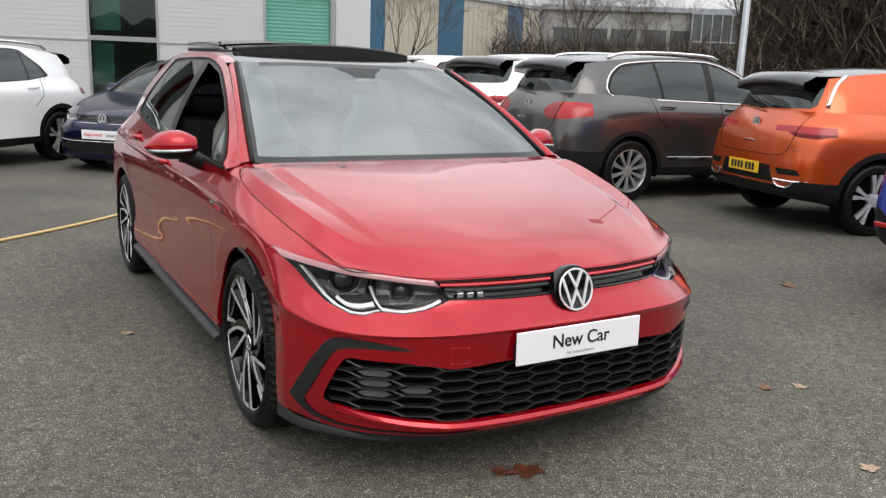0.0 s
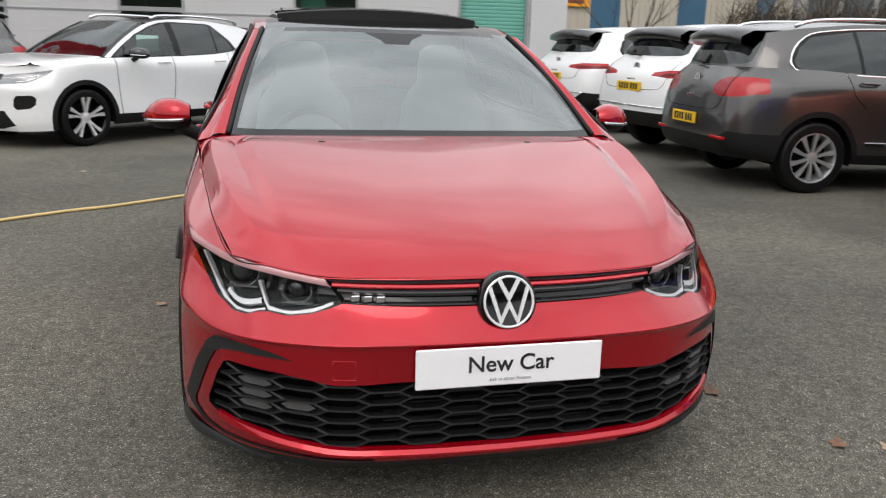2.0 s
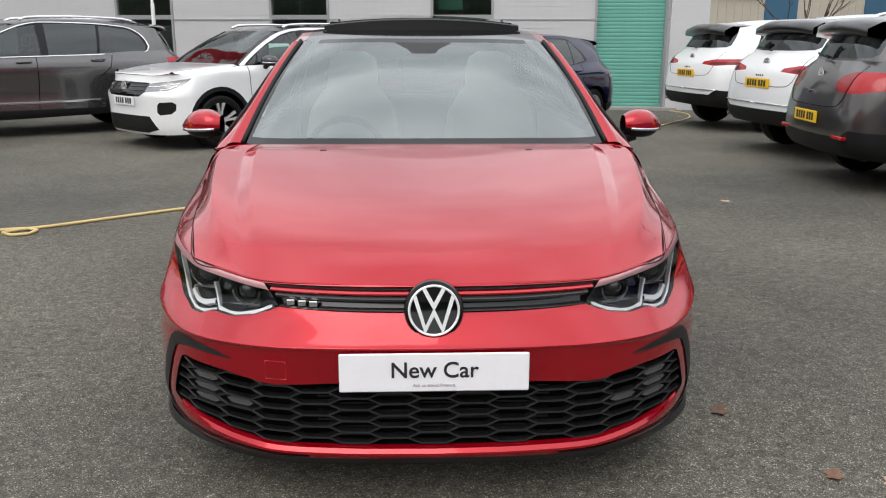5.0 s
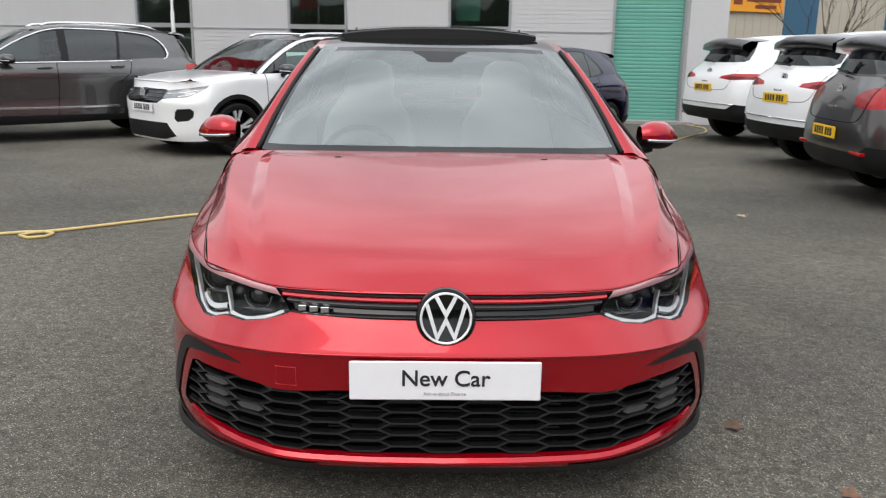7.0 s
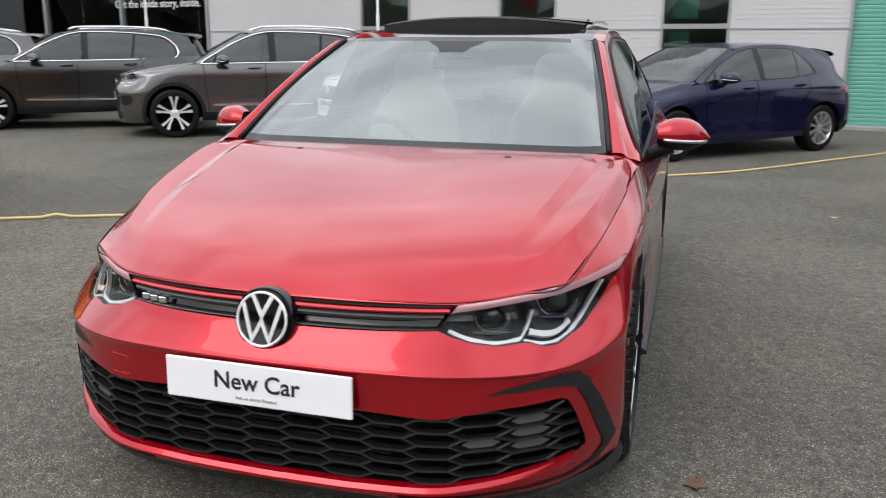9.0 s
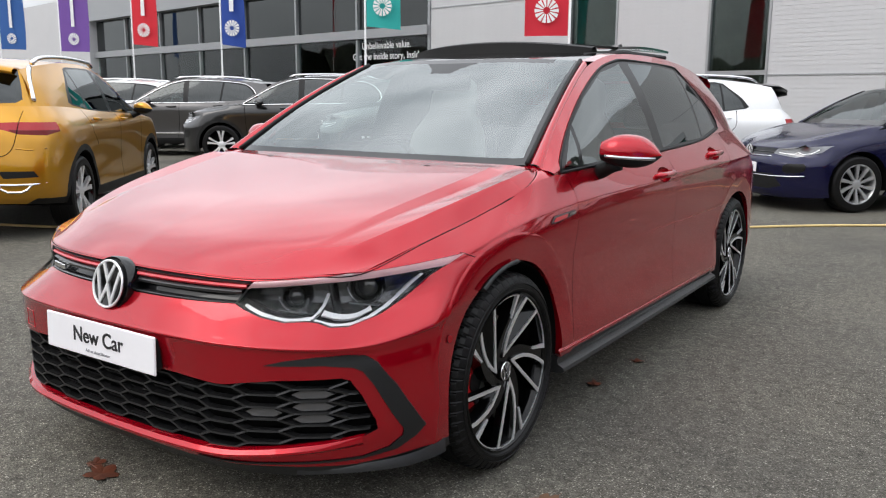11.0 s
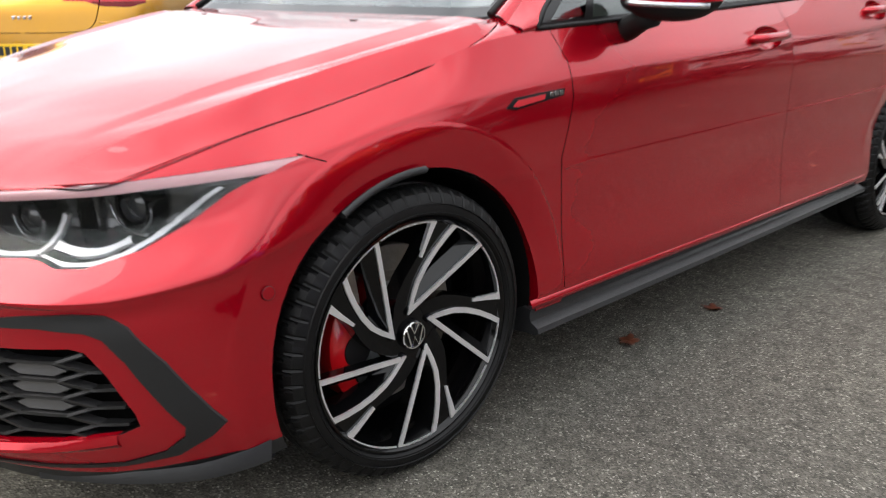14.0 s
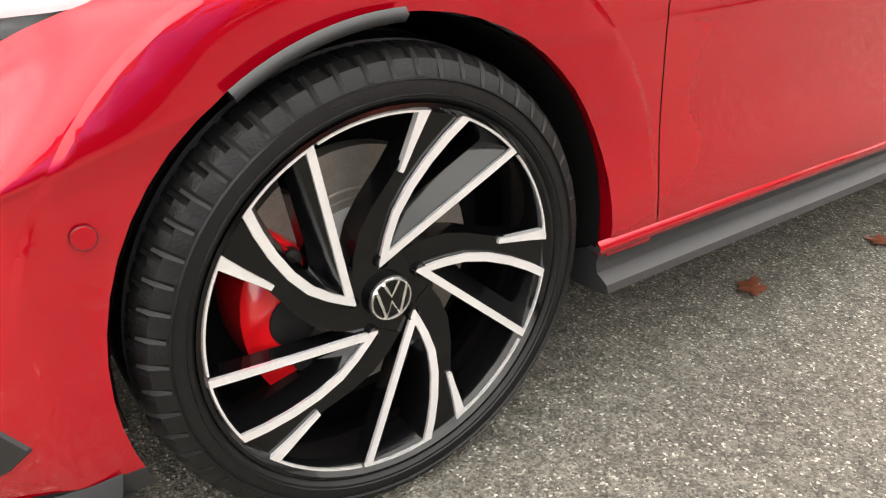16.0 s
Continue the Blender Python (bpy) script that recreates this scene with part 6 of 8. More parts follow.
        for pts, w0, w1 in (([(0.463, 0.632), (0.52, 0.612), (0.58, 0.601), (0.632, 0.604)], 0.006, 0.008), ([(0.632, 0.604), (0.645, 0.630), (0.655, 0.662)], 0.006, 0.007),
                            ([(0.640, 0.600), (0.685, 0.589), (0.718, 0.590), (0.745, 0.604)], 0.007, 0.008), ([(0.650, 0.616), (0.69, 0.607), (0.718, 0.609), (0.740, 0.624)], 0.011, 0.010),
                            ([(0.745, 0.604), (0.768, 0.630), (0.790, 0.664), (0.812, 0.702)], 0.009, 0.005)):
            part("running_light", flip(ribbon_on(pts, w0, w1, 0.010, 14)), LAMP_DRL, hl, "bright L-shaped light bar")
        for cx, cz, r in ((0.735, 0.665, 0.036), (0.575, 0.650, 0.030)):
            p = on_body(cx, cz, 0.055)
            m = Matrix.Translation(p) @ Matrix.Rotation(radians(18), 4, "Z") @ FACE_OUT
            b = revolve([(-0.03, r * 1.25), (0.012, r * 1.2), (0.012, r * 1.02), (-0.004, r), (-0.004, 0)], 28)
            b.transform(m)
            proj = sharp(part("projector", flip(b), BLACK_GLOSS, hl), 30)
            b = revolve([(0.0, r), (0.012, r * 0.85), (0.018, r * 0.5), (0.02, 0.0)], 28)
            b.transform(m)
            part("projector_lens", flip(b), LAMP_LENS, proj, smooth=True)
            b = bmesh.new()
            arc = [Vector((0.014, 1.45 * r * math.cos(t), 1.30 * r * math.sin(t))) for t in np.linspace(math.pi * 0.98, math.pi * 2.02, 15)]
            tube(b, [m @ p for p in arc], 0.0022, 5)
            part("lens_surround", flip(b), LAMP_WHITE, proj, "thin chrome arc under the lens", smooth=True)
            b = bevelled_box((-0.045, -0.012, -0.004), (0.045, 0.02, 0.004), 0.002, 1)
            b.transform(Matrix.Translation(p + Vector((0, -0.01, -r * 1.3))) @ Matrix.Rotation(radians(18), 4, "Z"))
            part("lamp_ledge", flip(b), LAMP_WHITE, hl)
        b = bevelled_box((0.0, 0.0, -0.045), (0.012, 0.03, 0.05), 0.003, 1)
        b.transform(Matrix.Translation(on_body(0.655, 0.65, 0.045)) @ Matrix.Rotation(radians(-14), 4, "Y"))
        part("lamp_divider", flip(b), BLACK_GLOSS, hl)

    # slot between the lamps: dark recess, red line, black bar
    b = cuts["slot"].copy()
    for v in b.verts:
        v.co.y += 0.03
    rec = part("upper_grille", mirrored(b), BLACK_GLOSS, root, "slim black grille bar with a red line", recalc=False, smooth=True)
    def bar(z0, z1, d0, d1, x_end, mat, nm, lift=0.0):
        rws = []
        for x in np.linspace(0, x_end, 24):
            p0, p1 = on_body(x, z1 + lift * x), on_body(x, z0 + lift * x)
            rws.append([tuple(p0 + Vector((0, d0 + 0.02, 0))), tuple(p0 + Vector((0, d0, 0))), tuple((p0 + p1) / 2 + Vector((0, min(d0, d1) - 0.004, 0))), tuple(p1 + Vector((0, d1, 0))), tuple(p1 + Vector((0, d1 + 0.02, 0)))])
        g = grid_mesh(rws)
        part(nm, mirrored(g), mat, rec, smooth=False, recalc=True)
    bar(0.672, 0.6815, 0.004, 0.004, 0.462, RED_PLAIN, "red_line")
    bar(0.6845, 0.692, 0.008, 0.006, 0.470, GRILLE_GREY, "top_bar")
    bar(0.6545, 0.6695, 0.010, 0.006, 0.448, GRILLE_GREY, "light_bar")
    bar(0.6295, 0.6345, 0.005, 0.005, 0.436, GRILLE_GREY, "lower_bar")
    # model lettering stands as three plain blocks on the grille
    for k in range(3):
        x = -0.402 + 0.0325 * k
        p = on_body(abs(x), 0.645)
        b = bevelled_box((x - 0.0115, p.y - 0.001, 0.6365), (x + 0.0115, p.y + 0.010, 0.6535), 0.002, 1)
        part("badge_block", b, CHROME, rec, "chrome badge block with red rim")
    # emblem in front, on a black collar
    b = revolve([(-0.03, 0.083), (0.0, 0.083), (0.006, 0.080), (0.006, 0.0)], 48)
    em = Matrix.Translation((0, -0.812, 0.642)) @ Matrix.Rotation(radians(-12), 4, "X") @ FACE_OUT
    b.transform(em)
    collar = sharp(part("emblem_collar", b, BLACK_GLOSS, root), 30)
    zig_emblem(collar, 0.0725, em @ Matrix.Translation((0.010, 0, 0)))

    # sales plate
    plate_m = Matrix.Translation((0, -0.868, 0.481)) @ Matrix.Rotation(radians(-1.5), 4, "X")
    pl = plate(root, plate_m, WHITE_PLATE, 0.522, 0.111, bars=False, label="white sales plate reading New Car")
    t_m = plate_m @ Matrix.Translation((0.0, -0.0048, 0.006)) @ Matrix.Rotation(radians(90), 4, "X")
    lettering("New Car", 0.064, INK, t_m, pl, bold=0.0007)
    lettering("Ask us about Finance.", 0.0135, INK_GREY, plate_m @ Matrix.Translation((0.0, -0.0048, -0.036)) @ Matrix.Rotation(radians(90), 4, "X"), pl)
    b = bevelled_box((-0.25, -0.855, 0.43), (0.25, -0.83, 0.53), 0.01, 1)
    part("plate_holder", b, BLACK_PLASTIC, root)

    # honeycomb grille with a dark recess
    b = cuts["grille"].copy()
    for v in b.verts:
        v.co.y += 0.07
        v.co.x *= 0.97
    part("grille_recess", mirrored(b), BLACK_DEEP, root, recalc=False, smooth=True)
    b = cuts["grille"].copy()
    ex = bmesh.ops.extrude_edge_only(b, edges=[e for e in b.edges if e.is_boundary and max(v.co.x for v in e.verts) > 0.001])
    deep = [g for g in ex["geom"] if isinstance(g, bmesh.types.BMVert)]
    for v in deep:
        v.co.y += 0.07
        v.co.x *= 0.97
    for f in [f for f in b.faces if all(v not in deep for v in f.verts)]:
        b.faces.remove(f)
    part("grille_wall", mirrored(b), BLACK_PLASTIC, root, recalc=False)
    col, aa, h = 0.1115, 0.037, 0.0345

    def chevron(corners, w=0.0034):
        """A rib of the mesh: slant, level top and slant, cut off at the grille's edge."""
        pts = []
        for p, q in zip(corners, corners[1:]):
            n = max(2, int(math.hypot(q[0] - p[0], q[1] - p[1]) / 0.016))
            pts += [(p[0] + (q[0] - p[0]) * k / n, p[1] + (q[1] - p[1]) * k / n) for k in range(n)]
        pts.append(corners[-1])
        runs, run = [], []
        for p in pts:
            if inside(grille_full, *p):
                run.append(p)
            else:
                runs.append(run)
                run = []
        for run in runs + [run]:
            if len(run) < 3:
                continue
            rws = []
            for k, (x, z) in enumerate(run):
                (ax, az), (bx, bz) = run[max(k - 1, 0)], run[min(k + 1, len(run) - 1)]
                d = math.hypot(bx - ax, bz - az)
                nx, nz = -(bz - az) / d * w, (bx - ax) / d * w
                y = on_body(min(abs(x), 0.80), z).y + 0.008
                rws.append([(x + nx * 1.5, y + 0.022, z + nz * 1.5), (x + nx * 0.9, y + 0.001, z + nz * 0.9), (x - nx * 0.7, y, z - nz * 0.7), (x - nx * 1.5, y + 0.022, z - nz * 1.5)])
            part("grille_rib", grid_mesh(rws), HONEYCOMB, root)
    grille_full = [(-x, z) for x, z in grille[1:-1]][::-1] + grille[1:-1]
    lenses = []
    for i in range(-8, 9):
        for j in range(-2, 9):
            cx, cz = i * col, COMB_LOW + h * j + (h / 2 if i % 2 == 0 else 0)
            chevron([(cx - col + aa, cz), (cx - aa, cz + h / 2), (cx + aa, cz + h / 2), (cx + col - aa, cz)])
            if (abs(i), j) in ((6, 2), (6, 3), (5, 3), (6, 4)) and inside(grille_full, cx, cz):
                lenses.append((cx, cz, aa))
    for cx, cz, aa in lenses:
        y = on_body(min(abs(cx), 0.79), cz).y + 0.02
        b = bmesh.new()
        s = np.sign(cx)
        poly = [(cx - aa * 0.7, cz + h * 0.31), (cx + aa * 0.7, cz + h * 0.31), (cx + aa * 1.2, cz), (cx + aa * 0.7, cz - h * 0.31), (cx - aa * 0.7, cz - h * 0.31), (cx - aa * 1.2, cz)]
        vs = [(x, on_body(min(abs(x), 0.79), z).y + 0.018, z) for x, z in poly]
        vs2 = [(x, v[1] + 0.02, z) for (x, z), v in zip(poly, vs)]
        put(b, vs + vs2, [(0, 1, 2, 3, 4, 5)] + [(k, (k + 1) % 6, 6 + (k + 1) % 6, 6 + k) for k in range(6)])
        part("fog_light", b, FOG, root, "small hexagonal fog light in the grille")
    # painted band along the bottom of the grille, bevelled upwards
    gx = [0.0, 0.25, 0.47, 0.60, 0.70, 0.775]
    gz = [0.240, 0.242, 0.247, 0.257, 0.270, 0.285]
    rws = []
    for x in np.linspace(0, 0.77, 30):
        z = float(np.interp(x, gx, gz))
        p = on_body(x, z - 0.004)
        t = min(1.0, (0.80 - x) / 0.15)
        rws.append([(x, p.y + 0.012, z + 0.004), (x, p.y - 0.006 * t, z - 0.001), (x * 1.002, p.y - 0.015 * t, z - 0.012), (x * 1.002, p.y - 0.015 * t, z - 0.018), (x, on_body(x, z - 0.026).y + 0.002, z - 0.028)])
    sharp(part("grille_sill", mirrored(grid_mesh(rws)), RED, root, recalc=True), 35)
    # radiator fins behind the grille's middle
    for k in range(7):
        b = bmesh.new()
        z = 0.262 + k * 0.024
        box(b, (-0.33, -0.80, z), (0.33, -0.785, z + 0.005))
        part("radiator_fin", b, GREY_PLASTIC, root)

    # tow-eye cover outline and sensors
    b = bmesh.new()
    sq = [(-0.470, 0.50), (-0.412, 0.50), (-0.412, 0.447), (-0.470, 0.447)]
    tube(b, [on_body(abs(x), z) * 1.0 if x > 0 else Vector((-on_body(abs(x), z).x, on_body(abs(x), z).y, z)) for x, z in sq], 0.0016, 4, closed=True)
    part("tow_eye_cover", b, RED_PLAIN, root)
    for s in (1, -1):
        hit = tree.ray_cast(Vector((2, -0.340, 0.512)), Vector((-1, 0, 0)))
        b = revolve([(0.0, 0.0122), (0.0005, 0.0120), (0.0007, 0.0114), (0.0007, 0.0)], 24)
        b.transform(Matrix.Translation(hit[0]) @ hit[1].to_track_quat("X", "Z").to_matrix().to_4x4())
        if s < 0:
            b = other_side(b)
        ps = part("parking_sensor", b, RED, root)
        b = bmesh.new()
        q = hit[1].to_track_quat("X", "Z").to_matrix().to_4x4()
        tube(b, [Matrix.Translation(hit[0]) @ q @ Vector((0.0, 0.0125 * math.cos(a), 0.0125 * math.sin(a))) for a in np.linspace(0, 2 * math.pi, 25)[:-1]], 0.0006, 4, closed=True)
        part("sensor_ring", b if s > 0 else other_side(b), BLACK_PLASTIC, ps)
        # wing badge: dark outline plate with red centre
        rws0 = [(0.255, 0.775), (0.285, 0.795), (0.448, 0.802), (0.442, 0.786), (0.285, 0.770)]
        def on_side(y, z, out):
            h2 = tree.ray_cast(Vector((2, y, z)), Vector((-1, 0, 0)))
            return h2[0] + h2[1] * out
        for poly, out, mat, nm in ((rws0, 0.004, BLACK_GLOSS, "wing_badge"), ([(0.275, 0.777), (0.292, 0.789), (0.38, 0.794), (0.376, 0.783), (0.29, 0.775)], 0.0055, RED_PLAIN, "badge_inlay")):
            b = bmesh.new()
            vs = [on_side(y, z, out) for y, z in poly] + [on_side(y, z, -0.003) for y, z in poly]
            n = len(poly)
            put(b, vs, [tuple(range(n))] + [(k, (k + 1) % n, n + (k + 1) % n, n + k) for k in range(n)])
            if s < 0:
                b = other_side(b)
            part(nm, b, mat, root)
        for k in range(3):
            b = bevelled_box((0, -0.007, -0.005), (0.003, 0.007, 0.005), 0.001, 1)
            b.transform(Matrix.Translation(on_side(0.400 + 0.017 * k, 0.7925, 0.004)))
            if s < 0:
                b = other_side(b)
            part("badge_block", b, CHROME, root)
        mirror_part(root, same, RED, s, 1.0)
        for hy, hz in ((1.385, 0.862), (2.21, 0.915)):
            p = on_side(hy, hz, 0.0)
            door_handle(root, p.x - 0.010, hy, hz, s, RED, 0.20)
        for cy in (0, base_y):
            wheel_parts("sport", wr, 0.235, root, s, (s * 0.768, cy, wr), 0 if cy == 0 else 20)
            part("arch_liner", arch_liner(cy + ARCH_BACK, wr, 0.355, s * 0.45, s * 0.868), BLACK_DEEP, root, smooth=True)
        b = bmesh.new()
        pts = []
        for k in range(13):
            an = radians(122 - 34 * k / 12)
            pts.append((0.889, ARCH_BACK + 0.360 * math.cos(an), 0.322 + 0.360 * math.sin(an)))
        rws = [[(x + 0.004, y * 1.02, (z - 0.322) * 1.02 + 0.322), (x + 0.012, y, z), (x + 0.004, y * 0.975, (z - 0.322) * 0.975 + 0.322), (x - 0.03, y * 0.965, (z - 0.322) * 0.965 + 0.322)] for x, y, z in pts]
        b = grid_mesh(rws)
        if s < 0:
            b = other_side(b)
        part("arch_spat", b, SILL_PLASTIC, root, smooth=True)
        # brake caliper, ahead of the axle
        for cy in (0, base_y):
            b = bmesh.new()
            poly = [(0.185 * math.cos(radians(d)), 0.185 * math.sin(radians(d))) for d in range(140, 233, 6)] + [(0.108 * math.cos(radians(d)), 0.108 * math.sin(radians(d))) for d in range(230, 138, -6)]
            prism(b, poly, -0.05, 0.035)
            bmesh.ops.bevel(b, geom=b.edges[:], offset=0.006, segments=2, affect="EDGES")
            b.transform(Matrix.Translation((0.792, cy, wr)))
            if s < 0:
                b = other_side(b)
            cal = part("brake_caliper", b, CALIPER, root, "red brake caliper", smooth=True)
            bm = revolve([(0.028, 0.034), (0.038, 0.032), (0.0385, 0.0)], 20)
            bm.transform(Matrix.Translation((0.792, cy - 0.118, wr - 0.012)) @ Matrix.Diagonal((1, 1.0, 1.1, 1)))
            sharp(part("caliper_recess", bm if s > 0 else other_side(bm), BLACK_PLASTIC, cal, "black recess of the caliper"), 30)
            for dz in (-0.075, 0.075):
                bm = revolve([(0.02, 0.014), (0.040, 0.013), (0.042, 0.008), (0.042, 0.0)], 12)
                bm.transform(Matrix.Translation((0.792, cy - 0.112, wr + dz)))
                sharp(part("caliper_pin", bm if s > 0 else other_side(bm), BLACK_PLASTIC, cal), 30)
    # underside
    b = bmesh.new()
    box(b, (-0.58, -0.62, 0.19), (0.58, 3.2, 0.24))
    part("floor_pan", b, BLACK_DEEP, root)
    for c in cuts.values():
        c.free()
    whole.free()
    return root


GLASS_SIDE = glass("side_glass", (0.42, 0.50, 0.48), ior=1.9)
FOG = material("fog_light_lens", (0.11, 0.11, 0.115), 0.25, 0.4, coat=0.6)
HONEYCOMB = material("honeycomb_plastic", (0.010, 0.010, 0.0105), 0.35, spec=0.5, vary=0.1, scale=15)
COMB_LOW = 0.25
red_car = hatchback()


# ---- dealership building ----
WALL = material("white_cladding", (0.52, 0.52, 0.53), 0.55, vary=0.03, scale=1.5, bump=0.05, bump_scale=40)
WALL_TRIM = material("grey_aluminium", (0.35, 0.36, 0.37), 0.4, 0.6)
SHUTTER = material("green_shutter_paint", (0.12, 0.36, 0.29), 0.45, vary=0.06, scale=3)
DARK_GLASS = glass("building_glass", (0.66, 0.74, 0.71), ior=1.52)
ROOM = material("showroom_inside", (0.30, 0.29, 0.27), 0.8, vary=0.3, scale=1.2)
FACADE = Matrix(((-0.984, -0.177, 0, 5.7), (0.177, -0.984, 0, 13.3), (0, 0, 1, 0), (0, 0, 0, 1)))
# local x runs along the wall to the showroom, local y stands out from it


PALE_GREEN = material("pale_green_panel", (0.22, 0.50, 0.42), 0.5)
LIGHT = bpy.data.materials.new("ceiling_light")
LIGHT.use_nodes = True
LIGHT.node_tree.nodes["Principled BSDF"].inputs["Emission Color"].default_value = (1, 0.95, 0.85, 1)
LIGHT.node_tree.nodes["Principled BSDF"].inputs["Emission Strength"].default_value = 28


def facade_part(name, lo, hi, mat, parent, r=0.0):
    bm = bmesh.new()
    box(bm, lo, hi)
    return part(name, bm, mat, parent)


def building():
    root = new("dealership_building")
    tagged(root, "white clad dealership building with dark windows, a green shutter and a glass showroom", "building", kind="structure")
    H = 5.6
    openings = [(0.76, 2.12, 0.0, 2.9), (4.15, 5.43, 0.15, 4.2), (7.55, 8.83, 0.15, 4.2), (10.95, 12.25, 0.15, 4.2)]
    x = 0.0
    for a, b, z0, z1 in openings:
        facade_part("wall_panel", (x, -0.3, 0), (a, 0, H), WALL, root)
        facade_part("wall_over", (a, -0.3, z1), (b, 0, H), WALL, root)
        if z0:
            facade_part("wall_under", (a, -0.3, 0), (b, 0, z0), WALL, root)
        x = b
    facade_part("wall_panel", (x, -0.3, 0), (16.8, 0, H), WALL, root)
    # horizontal ribs of the cladding
    spans = [(0.0, 0.76), (2.12, 4.15), (5.43, 7.55), (8.83, 10.95), (12.25, 16.8)]
    for a, b in spans[1:]:
        first = facade_part("cladding_rib", (a + 0.02, 0.0, 0), (b - 0.02, 0.005, 0.072), WALL, root)
        first.location.z = 0.12
        for k in range(1, 60):
            rib = bpy.data.objects.new("cladding_rib", first.data)
            scene.collection.objects.link(rib)
            rib.parent = root
            rib.location.z = 0.12 + 0.085 * k
    for a, b in spans:
        for z in (1.72, 3.6):
            facade_part("joint_trim", (a, 0.0, z), (b, 0.02, z + 0.03), WALL_TRIM, root)
    # white pier beside the shutter
    facade_part("pier", (-0.02, -0.3, 0), (0.70, 0.16, H), WALL, root)
    # shutter of slats
    shut = facade_part("roller_shutter", (0.76, -0.13, 0.0), (2.12, -0.102, 2.9), SHUTTER, root)
    bm = bmesh.new()
    prism(bm, [(-0.10, 0.0), (-0.094, 0.010), (-0.092, 0.035), (-0.094, 0.060), (-0.10, 0.07)], 0.76, 2.12)
    first = part("slat", bm, SHUTTER, shut)
    first.location.z = 0.04
    for k in range(1, 39):
        sl = bpy.data.objects.new("slat", first.data)
        scene.collection.objects.link(sl)
        sl.parent = shut
        sl.location.z = 0.04 + 0.072 * k
    for a in (0.74, 2.10):
        facade_part("shutter_guide", (a, -0.1, 0), (a + 0.05, 0.03, 2.95), WALL_TRIM, root)
    facade_part("shutter_box", (0.72, -0.1, 2.88), (2.16, 0.04, 3.05), WALL_TRIM, root)
    facade_part("threshold", (0.5, -0.1, 0), (2.3, 0.35, 0.05), material("concrete", (0.32, 0.31, 0.30), 0.8, vary=0.15), root)
    for a, b, z0, z1 in openings[1:]:
        w = bpy.data.objects.new("window", None)
        scene.collection.objects.link(w)
        w.parent = root
        for lo, hi in (((a, -0.12, z0), (a + 0.05, 0.02, z1)), ((b - 0.05, -0.12, z0), (b, 0.02, z1)), ((a, -0.12, z0), (b, 0.02, z0 + 0.05)), ((a, -0.12, z1 - 0.05), (b, 0.02, z1)), ((a, -0.10, 1.74), (b, 0.025, 1.83))):
            facade_part("frame_bar", lo, hi, WALL_TRIM, w)
        facade_part("pane", (a + 0.05, -0.07, z0 + 0.05), (b - 0.05, -0.06, z1 - 0.05), DARK_GLASS, w)
    facade_part("back_room", (0.3, -5.0, 0.0), (16.6, -4.9, 5), ROOM, root)
    facade_part("inner_floor", (0.3, -5.0, 0.01), (16.6, -0.3, 0.03), ROOM, root)
    # showroom: glazing bars, panes, grey bands
    s0, s1 = 16.8, 37.8
    glaz = bpy.data.objects.new("curtain_wall", None)
    scene.collection.objects.link(glaz)
    glaz.parent = root
    k = s0
    while k < s1:
        facade_part("mullion", (k - 0.04, -0.15, 0), (k + 0.04, 0.05, 4.6), WALL_TRIM, glaz)
        facade_part("pane", (k + 0.04, -0.06, 0.1), (k + 2.96, -0.05, 2.95), DARK_GLASS, glaz)
        facade_part("upper_pane", (k + 0.04, -0.06, 3.2), (k + 2.96, -0.05, 4.5), GLASS_PRIVACY, glaz)
        k += 3.0
    facade_part("transom", (s0, -0.15, 2.95), (s1, 0.12, 3.2), WALL_TRIM, glaz)
    facade_part("fascia", (s0, -0.15, 4.5), (s1, 0.3, 5.4), WALL_TRIM, glaz)
    facade_part("upper_wall", (s0, -0.3, 5.4), (s1, 0.0, 5.6), WALL, root)
    facade_part("end_wall", (s1, -0.3, 0.0), (s1 + 14, 0.3, 5.6), WALL, root)
    facade_part("show_back", (s0, -7.0, 0.0), (s1, -6.9, 5), ROOM, root)
    facade_part("show_ceiling", (0.0, -7.0, 4.9), (s1, -0.3, 5.0), WALL, root)
    facade_part("roof_slab", (0.0, -7.2, 5.4), (s1 + 14, -0.3, 5.59), WALL, root)
    facade_part("side_wall", (0.0, -7.0, 0), (0.3, -0.3, 5.4), WALL, root)
    # ceiling lights of the showroom, things stand behind the glass
    for k in range(10):
        for d in (-1.6, -3.6):
            facade_part("ceiling_light", (s0 + 1.0 + 2.1 * k, d, 3.32), (s0 + 1.35 + 2.1 * k, d + 0.14, 3.36), LIGHT, root)
    facade_part("inner_ceiling", (s0, -7.0, 3.36), (s1, -0.3, 3.44), WALL, root)
    for k in range(5):
        facade_part("display_panel", (s0 + 2.0 + 4.2 * k, -3.2, 0), (s0 + 2.35 + 4.2 * k, -3.0, 3.3), WALL if k % 2 else PALE_GREEN, root)
    facade_part("shop_counter", (s0 + 6, -4.5, 0), (s0 + 11, -3.8, 1.1), ROOM, root)
    facade_part("info_screen", (4.85, -0.6, 1.95), (5.35, -0.55, 2.75), PALE_GREEN, root)
    facade_part("info_board", (5.0, -0.62, 0.9), (5.38, -0.57, 1.7), PALE_GREEN, root)
    root.matrix_world = FACADE
    return root


dealership = building()

